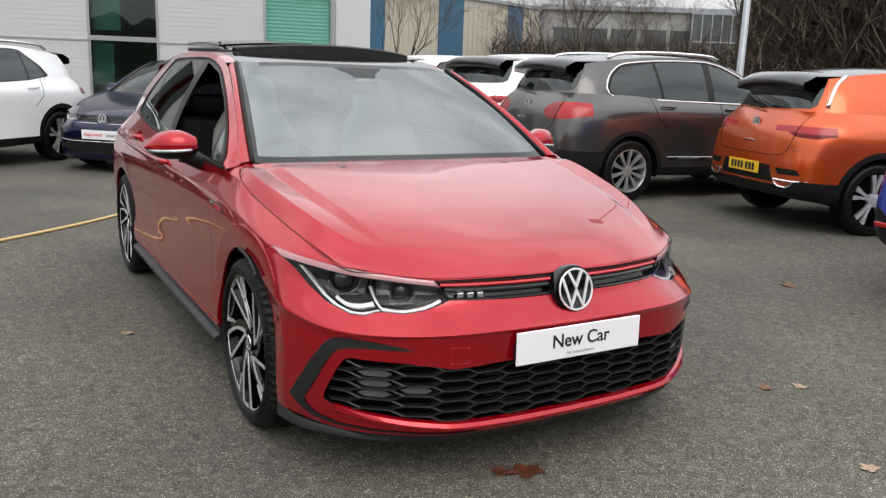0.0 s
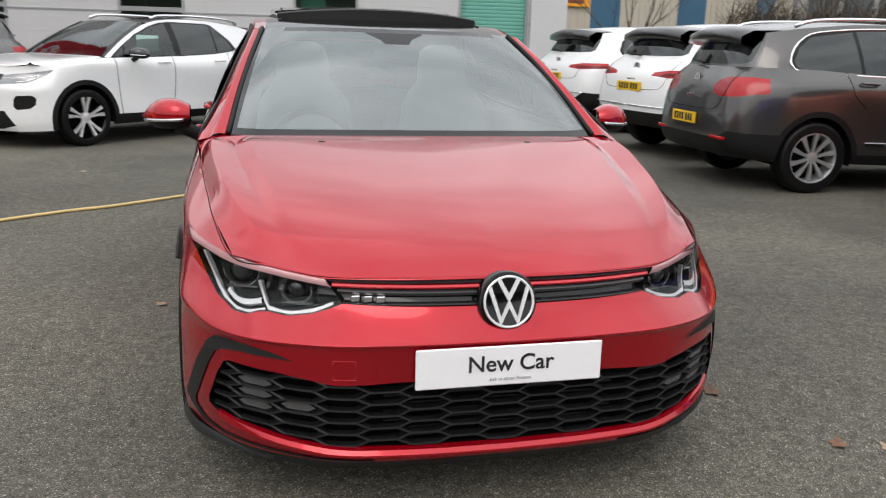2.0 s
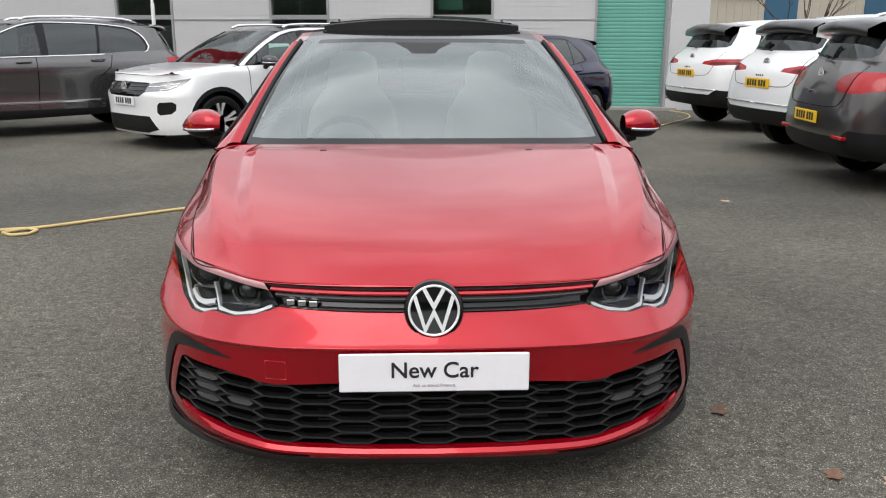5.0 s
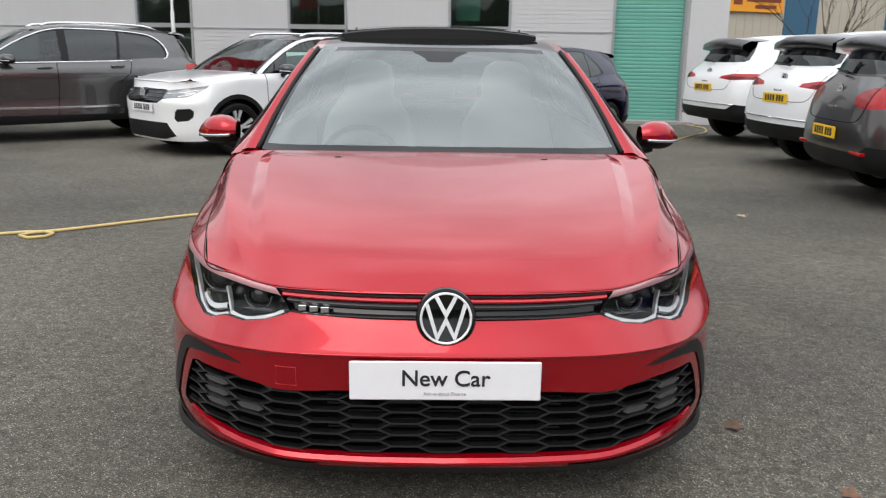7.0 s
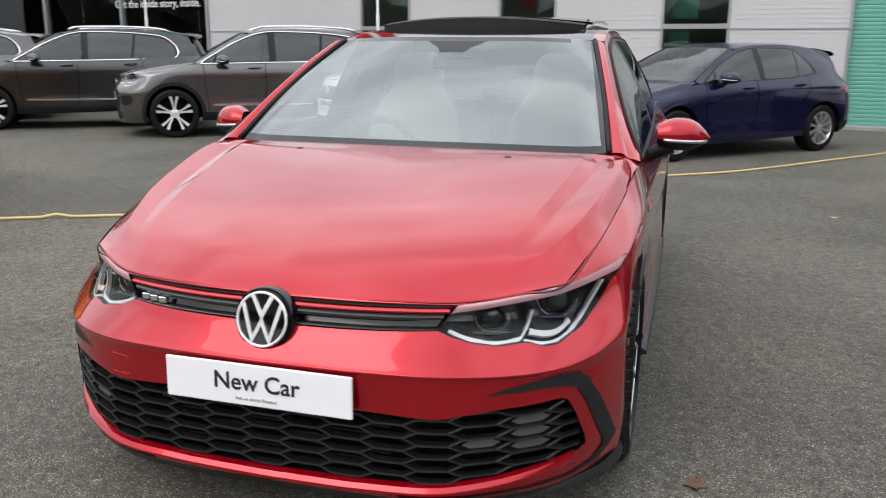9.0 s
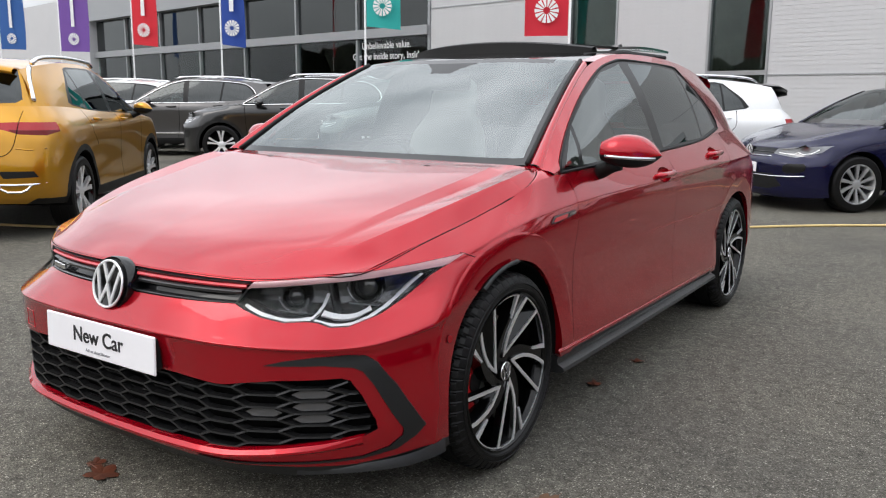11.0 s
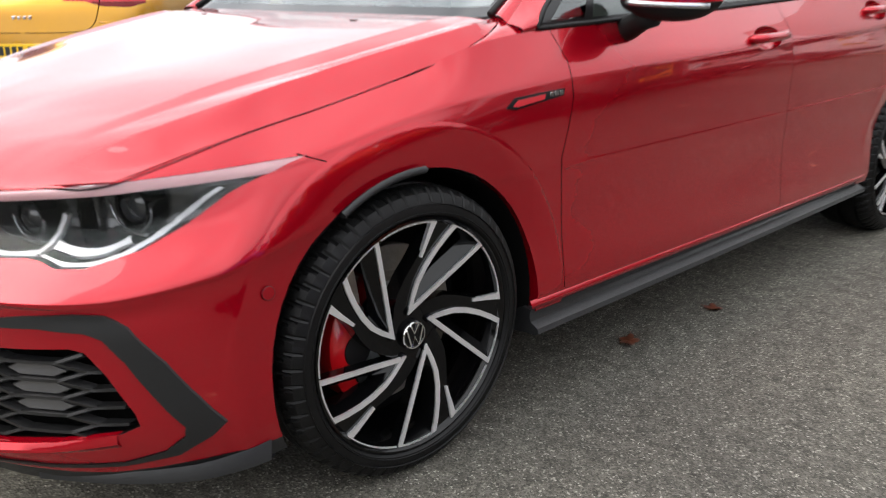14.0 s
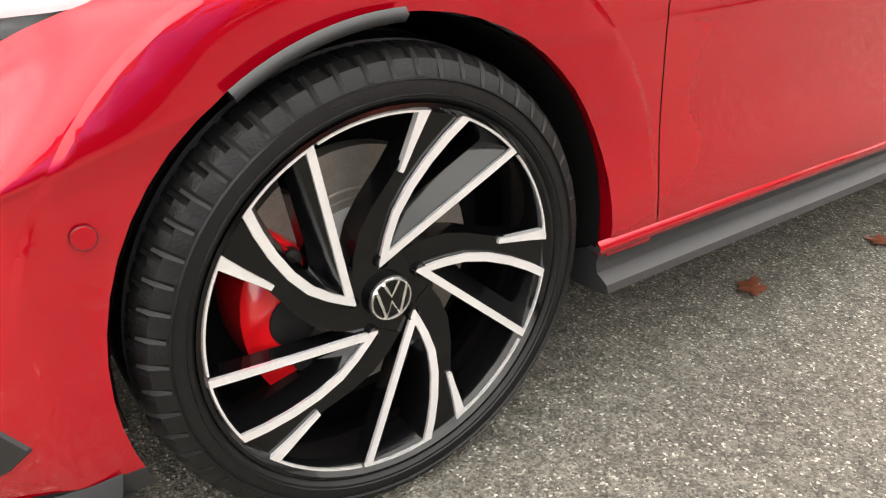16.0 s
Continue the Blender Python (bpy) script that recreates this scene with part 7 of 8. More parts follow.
# ---- parked cars ----
WHITE = paint("white_paint", (0.80, 0.81, 0.82), 0.0, 0.3)
GREY = paint("grey_metallic_paint", (0.085, 0.081, 0.080), 0.75, 0.28)
GREY2 = paint("mid_grey_metallic_paint", (0.115, 0.112, 0.112), 0.85, 0.24)
BLACKP = paint("black_paint", (0.006, 0.006, 0.007), 0.2, 0.3)
NAVY = material("navy_paint", (0.006, 0.006, 0.036), 0.22, 0.3, vary=0.03, spec=0.3, coat=0.5, coat_rough=0.02)
ORANGE = paint("orange_metallic_paint", (0.60, 0.085, 0.010), 0.6, 0.28, 0.9)
GOLD = paint("gold_yellow_metallic_paint", (0.52, 0.25, 0.008), 0.75, 0.28, 0.9)
BLUE = paint("bright_blue_paint", (0.02, 0.05, 0.42), 0.3, 0.3)

SUV = dict(rear=0.85, side="long", face_dz=-0.05, skirt=0.46, w=0.905, nose=0.86, base=2.62, tail=0.92, sill=0.36, hood=0.92, belt=1.10, top=1.60, wheel=0.345, wheel_style="classic")
CROSS = dict(rear=0.77, face_dz=-0.06, skirt=0.50, w=0.91, nose=0.83, base=2.59, tail=0.80, sill=0.34, hood=0.93, belt=1.03, top=1.50, wheel=0.335, wheel_style="twin")
BIG = dict(skirt=0.46, side="long", w=0.99, nose=0.92, base=2.90, tail=1.02, sill=0.40, hood=0.92, belt=1.14, top=1.63, wheel=0.37, wheel_style="twin")
HATCH = dict(w=0.895, nose=0.862, base=2.63, tail=0.79, sill=0.29, hood=0.70, belt=0.95, top=1.40, wheel=0.316, wheel_style="classic", cladding=False)


def by_wheel(x, y, heading, spec, axle, side):
    """The pose of a car whose wheel on that axle and side stands at x, y; heading: degrees of its nose from +x."""
    a = radians(heading)
    rot = Matrix.Rotation(a + math.pi / 2, 4, "Z")     # the nose is at -y
    off = rot @ Vector((side * (spec["w"] - 0.06), 0 if axle == 0 else spec["base"], 0))
    return Matrix.Translation((x - off.x, y - off.y, 0)) @ rot



def spec_of(kind, **more):
    d = dict(kind)
    d.update(more)
    return d


s = spec_of(SUV, paint=GREY, tail_lamp=LAMP_TIG, rails=CHROME, chrome=CHROME, plate_z=0.66, glass=GLASS_DARK, spoiler=BLACKP)
plain_car("suv", "dark grey metallic suv with silver roof rails, seen from its tail", by_wheel(4.65, 4.0, -4, s, 1, -1), s)
s = spec_of(CROSS, paint=ORANGE, tail_lamp=LAMP_TROC, roof=BLACKP, spoiler=BLACKP, plate_z=0.56, slots=True, skirt=0.42)
plain_car("crossover", "orange metallic crossover with black roof and yellow rear plate", by_wheel(5.44, 1.58, -18, s, 1, -1), s)
s = spec_of(BIG, paint=WHITE, tail_lamp=LAMP_TOU, plate_z=0.86, exhaust=True, spoiler=BLACKP, group="white suvs")
plain_car("suv", "large white suv with dark rear glass and yellow plate", by_wheel(5.0, 8.0, 8, s, 1, 1), s)
plain_car("suv", "large white suv parked beside the green shutter", by_wheel(5.1, 11.1, 10, s, 1, 1), s)
s = spec_of(CROSS, paint=BLUE, tail_lamp=LAMP_TROC, plate_z=0.60)
plain_car("crossover", "bright blue crossover beside an orange one", by_wheel(4.2, 0.25, -12, s, 1, 1), s)
s = spec_of(HATCH, paint=NAVY, face=True, tail_lamp=LAMP_TIG, front_bars=False, low_chrome=True)
navy_hatch = plain_car("hatchback", "navy blue hatchback with a white sales plate and silver wheels", by_wheel(0.85, 7.8, 225, s, 0, 1), s)
s = spec_of(CROSS, paint=WHITE, face=True, tail_lamp=LAMP_TROC, roof=BLACKP, rails=CHROME, spoiler=BLACKP, mirror=BLACKP, pillar=BLACKP, card=True)
plain_car("crossover", "white crossover with black roof and twin-spoke wheels", by_wheel(-2.48, 7.6, 225, s, 0, 1), s)
s = spec_of(SUV, base=2.68, paint=GREY2, face=True, tail_lamp=LAMP_TIG, rails=CHROME, chrome=CHROME, wheel_style="twin", wheel=0.36, mirror=BLACKP)
plain_car("suv", "grey metallic suv with chrome window line and twin-spoke wheels", by_wheel(-6.4, 8.15, 214, s, 0, 1), s)
s = spec_of(SUV, base=2.68, paint=BLACKP, face=True, tail_lamp=LAMP_TIG, rails=CHROME, chrome=CHROME, wheel_style="twin", wheel=0.36)
plain_car("suv", "black suv with chrome window line and roof rails", by_wheel(-9.8, 8.1, 214, s, 0, 1), s)
s = spec_of(SUV, base=2.68, paint=GREY, face=True, tail_lamp=LAMP_TIG, rails=CHROME, chrome=CHROME, wheel_style="twin", wheel=0.36)
plain_car("suv", "dark grey suv behind a black one", by_wheel(-13.3, 8.3, 214, s, 0, 1), s)
s = spec_of(SUV, base=2.68, paint=WHITE, face=True, tail_lamp=LAMP_TIG, rails=CHROME, wheel_style="twin", wheel=0.36)
plain_car("suv", "white suv far down the row", by_wheel(-17.0, 8.8, 214, s, 0, 1), s)
s = spec_of(CROSS, paint=GOLD, tail_lamp=LAMP_TROC, rails=CHROME, plate_z=0.56, slots=True, skirt=0.30)
plain_car("crossover", "golden yellow crossover with a red light band at its tail", by_wheel(-4.79, 2.09, 130.6, s, 1, -1), s)

for o in [c for c in navy_hatch.children if c.name.startswith("number_plate")][:1]:
    c = sum((Vector(v) for v in o.bound_box), Vector()) / 8
    for txt, col, dx in (("Approved", INK_RED, -0.095), ("Used", INK, 0.145)):
        lettering(txt, 0.062, col, Matrix.Translation((c.x + dx, c.y - 0.0052, c.z)) @ Matrix.Rotation(radians(90), 4, "X"), o, bold=0.0006)
for txt, z in (("Unbelievable value.", 2.74), ("Get the inside story, inside.", 2.44)):
    lettering(txt, 0.27, INK_WHITE, FACADE.inverted() @ FACADE @ Matrix(((-1, 0, 0, 18.6 if z > 2.6 else 18.55), (0, 0, 1, -0.02), (0, 1, 0, z), (0, 0, 0, 1))), dealership, "window_lettering", bold=0.002)


# ---- surroundings ----
CREAM = material("cream_cladding", (0.46, 0.42, 0.35), 0.7, vary=0.06, scale=0.6)
PANEL_BLUE = material("blue_cladding", (0.035, 0.11, 0.19), 0.6, vary=0.05, scale=0.8)
SIGN_ORANGE = material("orange_sign", (0.80, 0.33, 0.02), 0.5, vary=0.03)
SIGN_DARK = material("sign_brown", (0.20, 0.04, 0.01), 0.6)
BARK = material("bark", (0.085, 0.068, 0.05), 0.9, vary=0.35, scale=3)
TWIG = material("twig", (0.075, 0.055, 0.038), 0.9, vary=0.4, scale=2)
IVY = material("hedge_leaves", (0.030, 0.036, 0.018), 0.8, vary=0.5, scale=1.2, bump=0.6, bump_scale=6)
OFFICE = material("office_concrete", (0.28, 0.28, 0.27), 0.7, vary=0.08, scale=0.5)
OFFICE_GLASS = material("office_glass", (0.05, 0.065, 0.07), 0.08, vary=0.4, scale=0.4, coat=0.5)
POLE = material("white_pole", (0.72, 0.72, 0.72), 0.45, vary=0.05)
GALV = material("galvanised_steel", (0.34, 0.36, 0.39), 0.45, 0.5, vary=0.1)
HOSE = material("yellow_hose", (0.62, 0.47, 0.20), 0.5, vary=0.1, scale=6)


def along(p1, p2):
    """A pose whose x runs along the ground from p1 to p2 and whose y points away from the car park."""
    a = math.atan2(p2[1] - p1[1], p2[0] - p1[0])
    return Matrix.Translation((p1[0], p1[1], 0)) @ Matrix.Rotation(a, 4, "Z")


def warehouse():
    root = new("warehouse")
    tagged(root, "long cream clad warehouse with blue panels and an orange sign", "building", kind="structure")
    L = WALL_LEN
    bm = bmesh.new()
    box(bm, (-14, 0, 0), (L + 6, 25, 10.6))
    part("wall", bm, CREAM, root)
    for k in range(-14, int(L + 6)):
        bm = bmesh.new()
        box(bm, (k, -0.06, 0), (k + 0.10, 0, 10.5))
        part("cladding_seam", bm, CREAM, root)
    for a, b in BLUE_PANELS:
        bm = bmesh.new()
        box(bm, (a, -0.10, 0), (b, 0, 10.4))
        part("blue_panel", bm, PANEL_BLUE, root)
    bm = bmesh.new()
    box(bm, (-14.2, -0.3, 10.4), (L + 6.2, 25.2, 10.8))
    part("roof_edge", bm, GALV, root)
    bm = bevelled_box((SIGN[0], -0.35, SIGN[2]), (SIGN[1], -0.15, SIGN[3]), 0.05, 1)
    sign = part("sign_board", bm, SIGN_ORANGE, root, "orange sign board with plain marks")
    w, h = SIGN[1] - SIGN[0], SIGN[3] - SIGN[2]
    for x0, x1, z0, z1 in ((0.30, 0.94, 0.50, 0.78), (0.46, 0.86, 0.18, 0.36), (0.06, 0.22, 0.35, 0.75)):
        bm = bmesh.new()
        box(bm, (SIGN[0] + w * x0, -0.38, SIGN[2] + h * z0), (SIGN[0] + w * x1, -0.34, SIGN[2] + h * z1))
        part("sign_mark", bm, SIGN_DARK, sign)
    root.matrix_world = along(WALL_P1, WALL_P2)
    return root


WALL_P1, WALL_P2, WALL_LEN = (34.9, 79.3), (70.5, 92.9), 38.1
BLUE_PANELS = ((-0.2, 4.0), (13.3, 18.0), (27.5, 31.0))
SIGN = (-7.2, -0.7, 5.3, 7.2)
warehouse()


def office():
    root = new("office_block")
    tagged(root, "flat-roofed office block with a glazed stair tower behind trees", "building", kind="structure")
    bm = bmesh.new()
    box(bm, (0, 0, 0), (44, 14, 8.4))
    part("wall", bm, OFFICE, root)
    bm = bmesh.new()
    box(bm, (-0.3, -0.4, 8.4), (44.3, 14.4, 8.9))
    part("roof_edge", bm, GALV, root)
    for zf in (1.2, 4.6):
        for k in range(14):
            bm = bmesh.new()
            box(bm, (1.0 + 3.05 * k, -0.05, zf), (3.6 + 3.05 * k, 0.02, zf + 2.0))
            part("window", bm, OFFICE_GLASS, root)
    bm = bmesh.new()
    box(bm, (15.0, -1.6, 0.0), (27.0, 0.1, 8.3))
    tower = part("glazed_bay", bm, OFFICE_GLASS, root)
    for k in range(13):
        bm = bmesh.new()
        box(bm, (14.95 + k, -1.72, 0), (15.07 + k, -1.58, 8.3))
        part("mullion", bm, GALV, tower)
    for z in (2.6, 5.4, 8.2):
        bm = bmesh.new()
        box(bm, (14.9, -1.74, z), (27.1, -1.58, z + 0.16))
        part("transom", bm, GALV, tower)
    root.matrix_world = along((52.0, 69.5), (88.0, 45.0))
    return root


office()


GROWN = {}


def bare_tree(x, y, height, spread, seed, stems=1, dense=1.0, label="bare winter tree with fine dark twigs"):
    """A leafless tree: tapered trunk, forking limbs and thin twigs."""
    if seed in GROWN:
        return copy_thing(GROWN[seed], Matrix.Translation((x, y, 0)) @ Matrix.Rotation(x, 4, "Z"))
    rnd = random.Random(seed)
    root = GROWN[seed] = new("tree")
    tagged(root, label, "tree", group="bare trees")
    root.matrix_world = Matrix.Translation((x, y, 0))
    wood, twig = bmesh.new(), bmesh.new()

    def grow(p, d, length, r, level):
        n = 3
        pts, rad = [p.copy()], [r]
        for k in range(n):
            d = (d + Vector((rnd.gauss(0, 0.16), rnd.gauss(0, 0.16), rnd.gauss(0.03, 0.10)))).normalized()
            p = p + d * length / n
            pts.append(p.copy())
            rad.append(r * (1 - 0.35 * (k + 1) / n))
        tube(wood if level < 3 else twig, pts, rad, 6 if level < 2 else 3)
        if level >= 5:
            return
        kids = 3 if level < 2 else rnd.choice((3, 3, 4))
        if level == 4:
            kids = int(6 * dense)
        for _ in range(kids):
            a = rnd.random() * 2 * math.pi
            side = Vector((math.cos(a), math.sin(a), 0))
            nd = (d * 0.75 + side * spread * rnd.uniform(0.4, 1.0) + Vector((0, 0, 0.12))).normalized()
            t = rnd.uniform(0.55, 1.0)
            grow(pts[0].lerp(pts[-1], t), nd, length * rnd.uniform(0.58, 0.82), r * 0.47, level + 1)
    for s in range(stems):
        a = rnd.random() * 6.28
        lean = Vector((math.cos(a) * 0.35, math.sin(a) * 0.35, 1)) if stems > 1 else Vector((0, 0, 1))
        grow(Vector((math.cos(a) * 0.3, math.sin(a) * 0.3, 0)) if stems > 1 else Vector(), lean.normalized(), height * 0.34, height * (0.008 if stems > 1 else 0.014), 0)
    part("trunk", wood, BARK, root, smooth=True, recalc=False)
    tagged(part("crown", twig, TWIG, root, recalc=False), kind="stuff")
    return root


EYE0 = (-1.72, -2.89)


def polar(deg, d):
    return EYE0[0] + d * math.cos(radians(deg)), EYE0[1] + d * math.sin(radians(deg))


for deg, d, h, sp, seed, stems in ((51.8, 40, 9.0, 0.75, 3, 4), (49.0, 43, 8.0, 0.8, 4, 4), (45.2, 48, 9.0, 0.7, 5, 2), (42.2, 50, 9.5, 0.7, 6, 2), (38.3, 34, 9.5, 0.7, 7, 4), (36.0, 36, 10.5, 0.7, 8, 4), (33.6, 33, 9.5, 0.75, 9, 4),
                                    (31.2, 35, 10.0, 0.7, 10, 4), (28.5, 34, 10, 0.7, 14, 3), (63.2, 70, 11.0, 0.45, 11, 4), (55.2, 60, 8, 0.7, 12, 3)):
    bare_tree(*polar(deg, d), h, sp, seed, stems, 2.0)


# trees out of view, added to break up the horizon in reflections
for k, deg in enumerate(range(185, 380, 13)):
    bare_tree(*polar(deg, 42 + 3 * (k % 3)), 9.0 + (k * 7 % 5) * 0.6, 0.65, 30 + k % 4, 2, 0.5)


def hedge(name, label, a0, a1, d, height, seed):
    """A thick uneven belt of shrubs along an arc round the car park."""
    n = int((a1 - a0) / 1.2)
    rows = []
    for k in range(n + 1):
        a = a0 + (a1 - a0) * k / n
        row = []
        for j, (off, zz) in enumerate(((-2.0, 0.0), (-2.3, 0.3), (-2.0, 0.62), (-1.2, 0.9), (0.0, 1.0), (1.5, 0.85), (2.5, 0.0))):
            q = noise.noise(Vector((a * 0.35, j * 0.9, seed)))
            w = noise.noise(Vector((a * 1.3, j * 1.7, seed + 5)))
            x, y = polar(a, d + off + 1.8 * q + w)
            row.append((x, y, max(0, height * zz * (1 + 0.35 * q + 0.25 * w))))
        rows.append(row)
    bm = grid_mesh(rows)
    ob = mesh_object(name, bm, IVY, smooth=False, recalc=True)
    tagged(ob, label, "hedge", kind="stuff")
    return ob


def thicket(label, a0, a1, d, height, count, seed):
    """Thousands of fine crossing twigs along an arc, denser below than above."""
    rnd = random.Random(seed)
    verts, faces = [], []
    for _ in range(count):
        x, y = polar(rnd.uniform(a0, a1), d + rnd.gauss(0, 1.4))
        z0 = height * rnd.random() ** 1.3 * 0.85
        a, up = rnd.random() * 6.28, rnd.uniform(0.2, 1.3)
        L, w = rnd.uniform(0.6, 1.9), rnd.uniform(0.010, 0.026)
        bend = rnd.gauss(0, 0.25)
        k = len(verts)
        for t in (0.0, 0.5, 1.0):
            px, py = x + math.cos(a + bend * t) * L * t * 0.7, y + math.sin(a + bend * t) * L * t * 0.7
            pz = z0 + up * L * t * 0.8
            g = w * (1 - 0.8 * t)
            verts += [(px - g * math.sin(a), py + g * math.cos(a), pz), (px + g * math.sin(a), py - g * math.cos(a), pz + g)]
        faces += [(k, k + 1, k + 3, k + 2), (k + 2, k + 3, k + 5, k + 4)]
    me = bpy.data.meshes.new("thicket")
    me.from_pydata(verts, [], faces)
    me.materials.append(TWIG)
    return tagged(new("thicket", me), label, "shrubs", kind="stuff")


thicket("dense brown winter thicket of fine twigs", 22, 40.5, 34.5, 6.8, 26000, 5)
thicket("low brown thicket of fine twigs before the offices", 40.5, 57, 48, 3.6, 12000, 6)
hedge("hedge", "dense dark hedge behind the parked cars", 22, 41, 38, 5.2, 2.0)
hedge("hedge", "low dark hedge before the offices", 41, 56, 52, 2.0, 4.0)
# never in view: added to darken the horizon that the paint reflects
hedge("woodland", "unseen dark belt of trees added for reflections", 175, 382, 46, 5.0, 7.0)


def street_lamp(x, y):
    root = new("street_lamp")
    tagged(root, "grey galvanised lamp post beside the parked cars", "lamp post")
    root.matrix_world = Matrix.Translation((x, y, 0))
    bm = bmesh.new()
    tube(bm, [(0, 0, 0), (0, 0, 1.2), (0, 0, 1.25), (0, 0, 8)], [0.10, 0.10, 0.075, 0.055], 12)
    part("post", bm, GALV, root, smooth=True)
    bm = bmesh.new()
    tube(bm, [(0, 0, 7.9), (-0.5, -0.4, 8.15), (-0.9, -0.7, 8.2)], 0.04, 8)
    arm = part("arm", bm, GALV, root, smooth=True)
    bm = bevelled_box((-1.45, -1.1, 8.12), (-0.85, -0.65, 8.26), 0.05, 2)
    part("lantern", bm, GALV, arm)


street_lamp(*polar(40.6, 18.5))


def flag(s, color, name_color, side, seed, lo, wide):
    """A feather banner on a white pole: coloured cloth with a pale rosette and a plain bar."""
    root = new("flag_pole")
    tagged(root, f"{name_color} advertising flag with a white rosette on a white pole", "flag", group="flags along the showroom")
    x, y = -4.27 - 0.984 * s, 11.13 + 0.177 * s
    root.matrix_world = Matrix.Translation((x, y, 0)) @ Matrix.Rotation(radians(27 + 4 * math.sin(seed)), 4, "Z")
    bm = bmesh.new()
    tube(bm, [(0, 0, 0), (0, 0, 1.9), (0, 0, 1.92), (0, 0, 5.4)], [0.03, 0.03, 0.022, 0.018], 10)
    part("pole", bm, POLE, root, smooth=True)
    cloth = material(name_color.replace(" ", "_") + "_flag_cloth", color, 0.75, vary=0.06, scale=3)
    rows = []
    for k in range(15):
        z = lo + (5.2 - lo) * k / 14
        rows.append([(side * (0.03 + wide * u), 0.06 * math.sin(5 * u + z * 1.4 + seed) * u, z + (0.10 * u * (1 - k / 14)) * math.sin(seed)) for u in np.linspace(0, 1, 9)])
    f = part("cloth", grid_mesh(rows), cloth, root, smooth=True)
    bm = bmesh.new()
    for k in range(14):
        a = 2 * math.pi * k / 14
        cx, cz = side * (0.03 + wide / 2), lo + 0.42
        prism(bm, [(cx + 0.06 * math.cos(a - 0.12), cz + 0.06 * math.sin(a - 0.12)), (cx + 0.21 * math.cos(a - 0.16), cz + 0.21 * math.sin(a - 0.16)), (cx + 0.21 * math.cos(a + 0.16), cz + 0.21 * math.sin(a + 0.16)), (cx + 0.06 * math.cos(a + 0.12), cz + 0.06 * math.sin(a + 0.12))], -0.075, -0.072, axis=1)
    part("rosette", bm, INK_WHITE, f)
    bm = bmesh.new()
    box(bm, (side * (0.03 + wide / 2) - 0.06, -0.076, lo + 0.85), (side * (0.03 + wide / 2) + 0.06, -0.073, lo + 2.2))
    part("plain_bar", bm, INK_WHITE, f)


for s_at, color, nm, sd, low, wide in ((0.0, (0.55, 0.012, 0.03), "red", -1, 2.32, 0.75), (5.45, (0.02, 0.36, 0.33), "teal", 1, 2.78, 0.75), (11.4, (0.012, 0.05, 0.28), "blue", 1, 2.64, 0.65), (16.6, (0.60, 0.015, 0.03), "bright red", 1, 2.86, 0.80), (22.3, (0.16, 0.07, 0.32), "purple", 1, 2.85, 1.10), (28.5, (0.025, 0.10, 0.32), "pale blue", 1, 3.15, 1.10)):
    flag(s_at, color, nm, sd, s_at, low, wide)

# ---- hose and leaves on the ground ----
bm = bmesh.new()
pts = [(-14, -0.9), (-9, 0.55), (-5.55, 1.72), (-3.6, 2.66), (-3.05, 2.93), (-2.86, 2.98), (-2.76, 2.90), (-2.80, 2.80), (-2.92, 2.78), (-2.98, 2.86), (-2.88, 2.97), (-2.7, 3.08), (-2.01, 3.62), (-1.59, 3.88), (-0.71, 4.66), (0.1, 5.75), (0.75, 6.42), (1.5, 7.03), (2.2, 7.85), (2.81, 8.63), (3.53, 9.52), (4.2, 10.5), (4.87, 11.5), (5.1, 12.3), (5.0, 13.0)]
c = curve_points(pts, 220)
tube(bm, [(p[0], p[1], 0.012 + (0.022 if 0.42 < i / 220 < 0.425 else 0)) for i, p in enumerate(c)], 0.0125, 7)
hose = mesh_object("garden_hose", bm, HOSE, smooth=True, recalc=True)
tagged(hose, "pale yellow hose with one loop lying across the asphalt", "hose")

LEAF_BROWN = material("fallen_leaf", (0.15, 0.075, 0.04), 0.7, vary=0.4, scale=25, per_object=0.35)
LEAF_PALE = material("dry_pale_leaf", (0.38, 0.27, 0.18), 0.75, vary=0.3, scale=25, per_object=0.3)
LEAF_RED = material("wet_red_leaf", (0.11, 0.034, 0.018), 0.35, vary=0.4, scale=20)


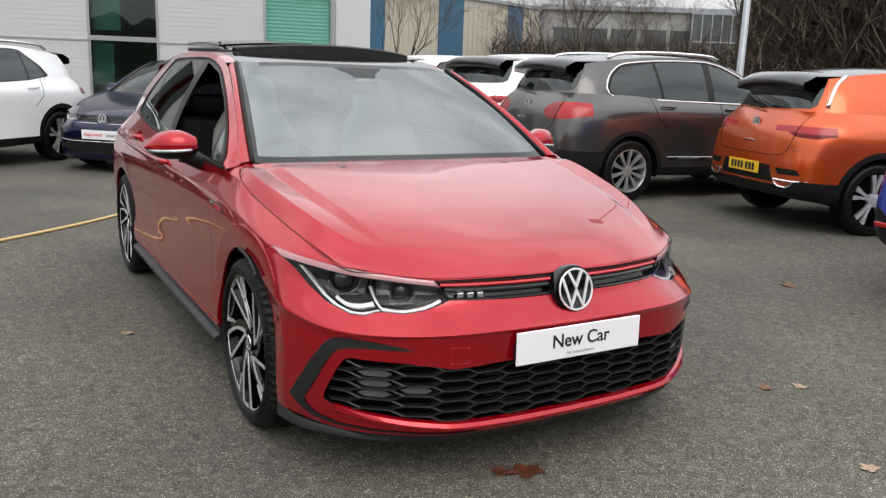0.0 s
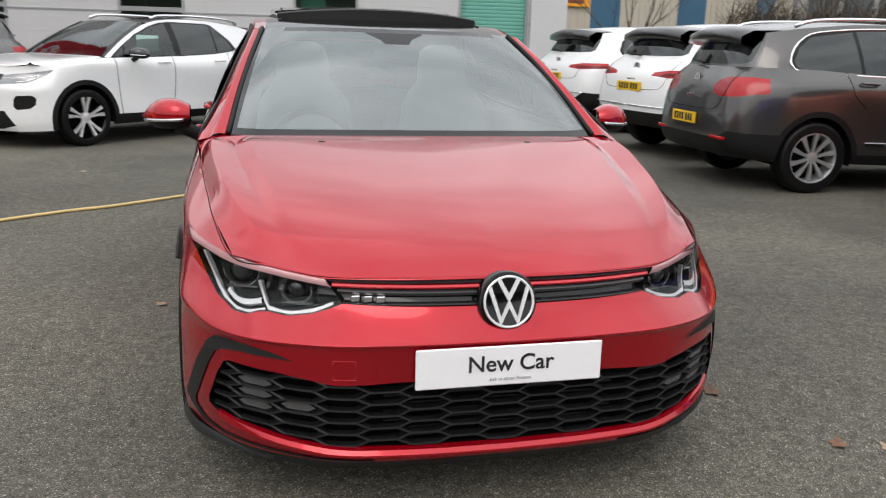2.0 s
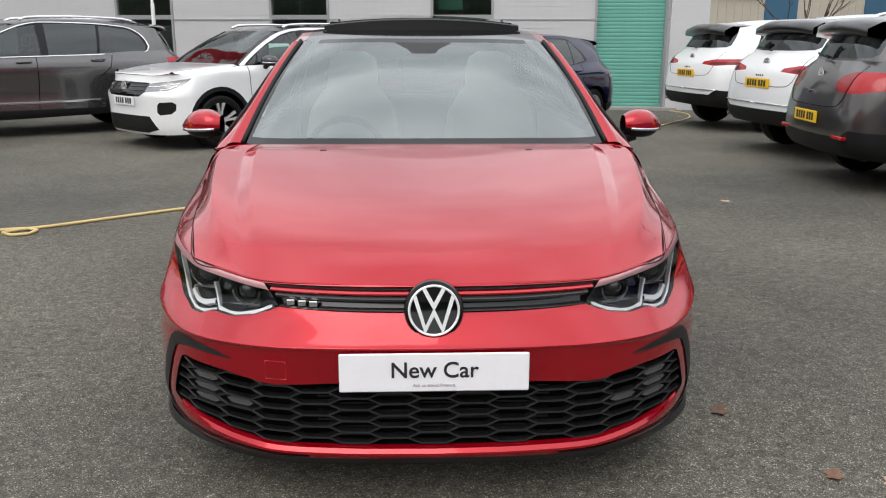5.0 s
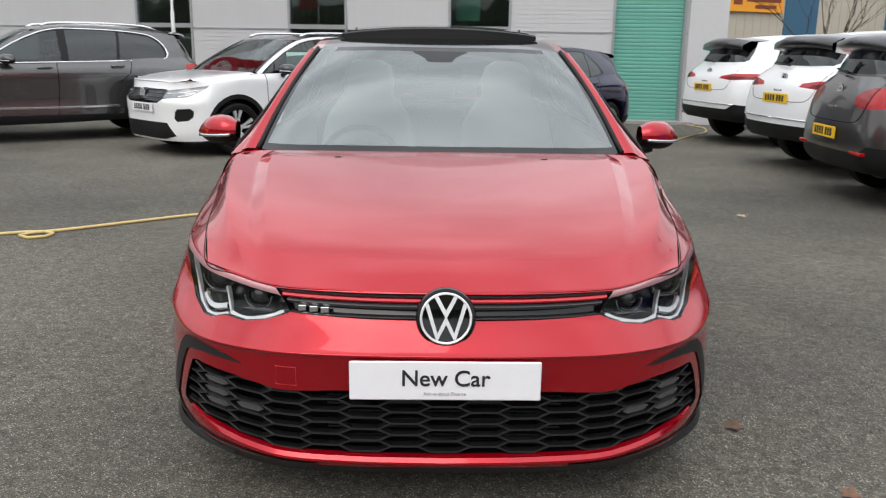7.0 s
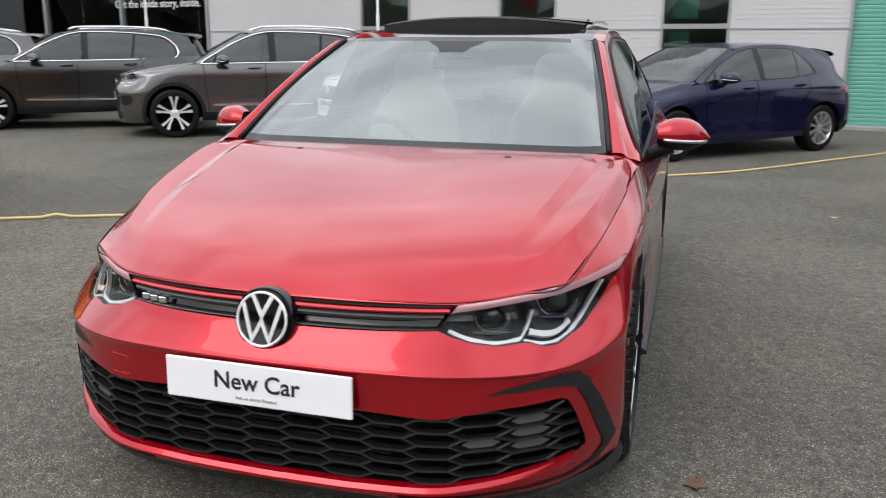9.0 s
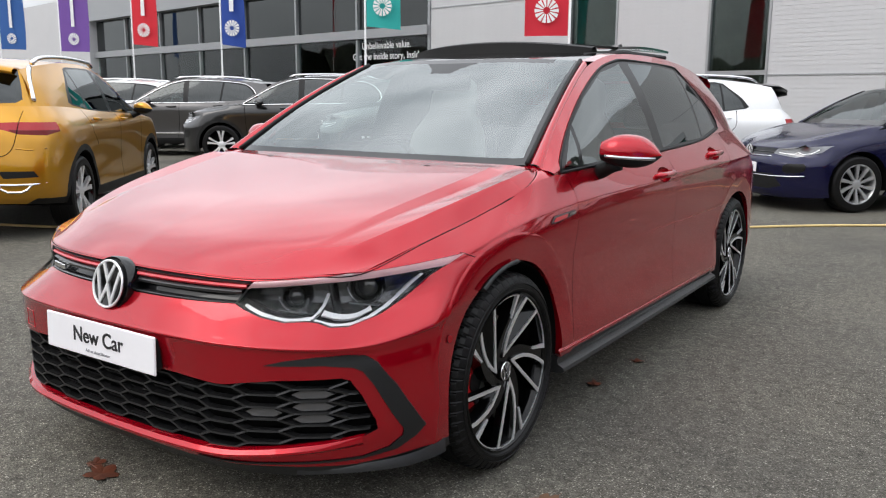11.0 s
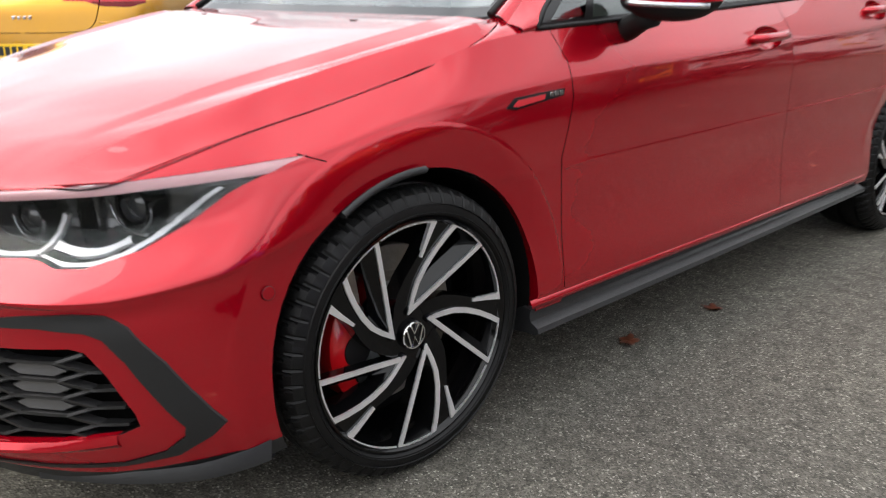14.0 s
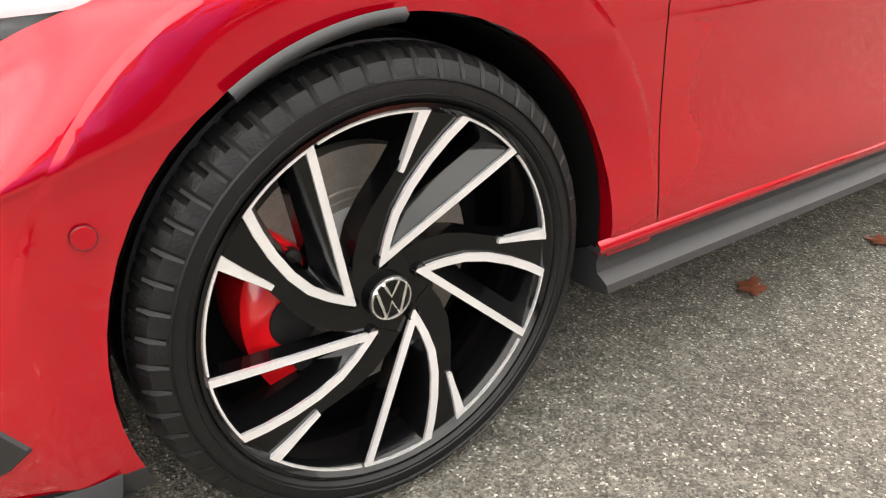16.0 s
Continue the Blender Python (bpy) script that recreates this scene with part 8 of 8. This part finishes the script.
def leaf(x, y, size, turn, mat, label):
    bm = bmesh.new()
    rnd = random.Random(int(x * 1000 + y * 77))
    out = []
    for k in range(20):
        a = 2 * math.pi * k / 20
        r = size * (0.30 + 0.22 * abs(math.cos(2.5 * a)) + 0.05 * rnd.random())
        out.append((r * math.cos(a) * 1.25, r * math.sin(a), 0.004 + 0.014 * (r / size) ** 2 * (1 + math.sin(2 * a + turn))))
    top = [bm.verts.new(v) for v in out]
    mid = bm.verts.new((0, 0, 0.004))
    for k in range(20):
        bm.faces.new((mid, top[k], top[(k + 1) % 20]))
    tube(bm, [(size * 0.4, 0, 0.006), (size * 0.85, size * 0.1, 0.012)], 0.0012, 4)
    ob = mesh_object("leaf", bm, mat, recalc=True)
    ob.matrix_world = Matrix.Translation((x, y, 0.0)) @ Matrix.Rotation(turn, 4, "Z")
    tagged(ob, label, "leaf", group="fallen leaves")


for x, y, size, mat, label in (
    (-0.14, -0.80, 0.10, LEAF_RED, "wet reddish leaf flat on the asphalt"), (-0.22, -0.77, 0.06, LEAF_RED, "small wet reddish leaf on the asphalt"), (3.06, 0.60, 0.11, LEAF_BROWN, "curled brown leaf on the asphalt"),
    (-1.10, 1.29, 0.05, LEAF_PALE, "pale leaf beside the car"), (1.30, -0.63, 0.06, LEAF_BROWN, "curled brown leaf on the asphalt"), (1.46, -0.69, 0.055, LEAF_PALE, "dry pale leaf on the asphalt"),
    (0.99, -1.33, 0.06, LEAF_PALE, "dry pale leaf on the asphalt"), (1.10, -0.15, 0.07, LEAF_BROWN, "brown leaf near the front wheel"), (1.67, 3.60, 0.05, LEAF_BROWN, "dark leaf on the asphalt"),
    (2.66, 3.93, 0.08, LEAF_PALE, "dry pale leaf on the asphalt"), (-5.39, 7.98, 0.12, LEAF_BROWN, "dark leaf before the parked cars"), (0.84, 1.30, 0.05, LEAF_RED, "wet reddish leaf under the sill"),
    (0.80, 0.89, 0.06, LEAF_RED, "wet reddish leaf under the sill"), (2.2, 4.6, 0.06, LEAF_PALE, "dry pale leaf on the asphalt"), (0.55, -1.55, 0.05, LEAF_BROWN, "brown leaf on the asphalt"), (-2.2, 5.6, 0.06, LEAF_PALE, "dry pale leaf on the asphalt")):
    leaf(x, y, size, x * 7 + y * 3, mat, label)
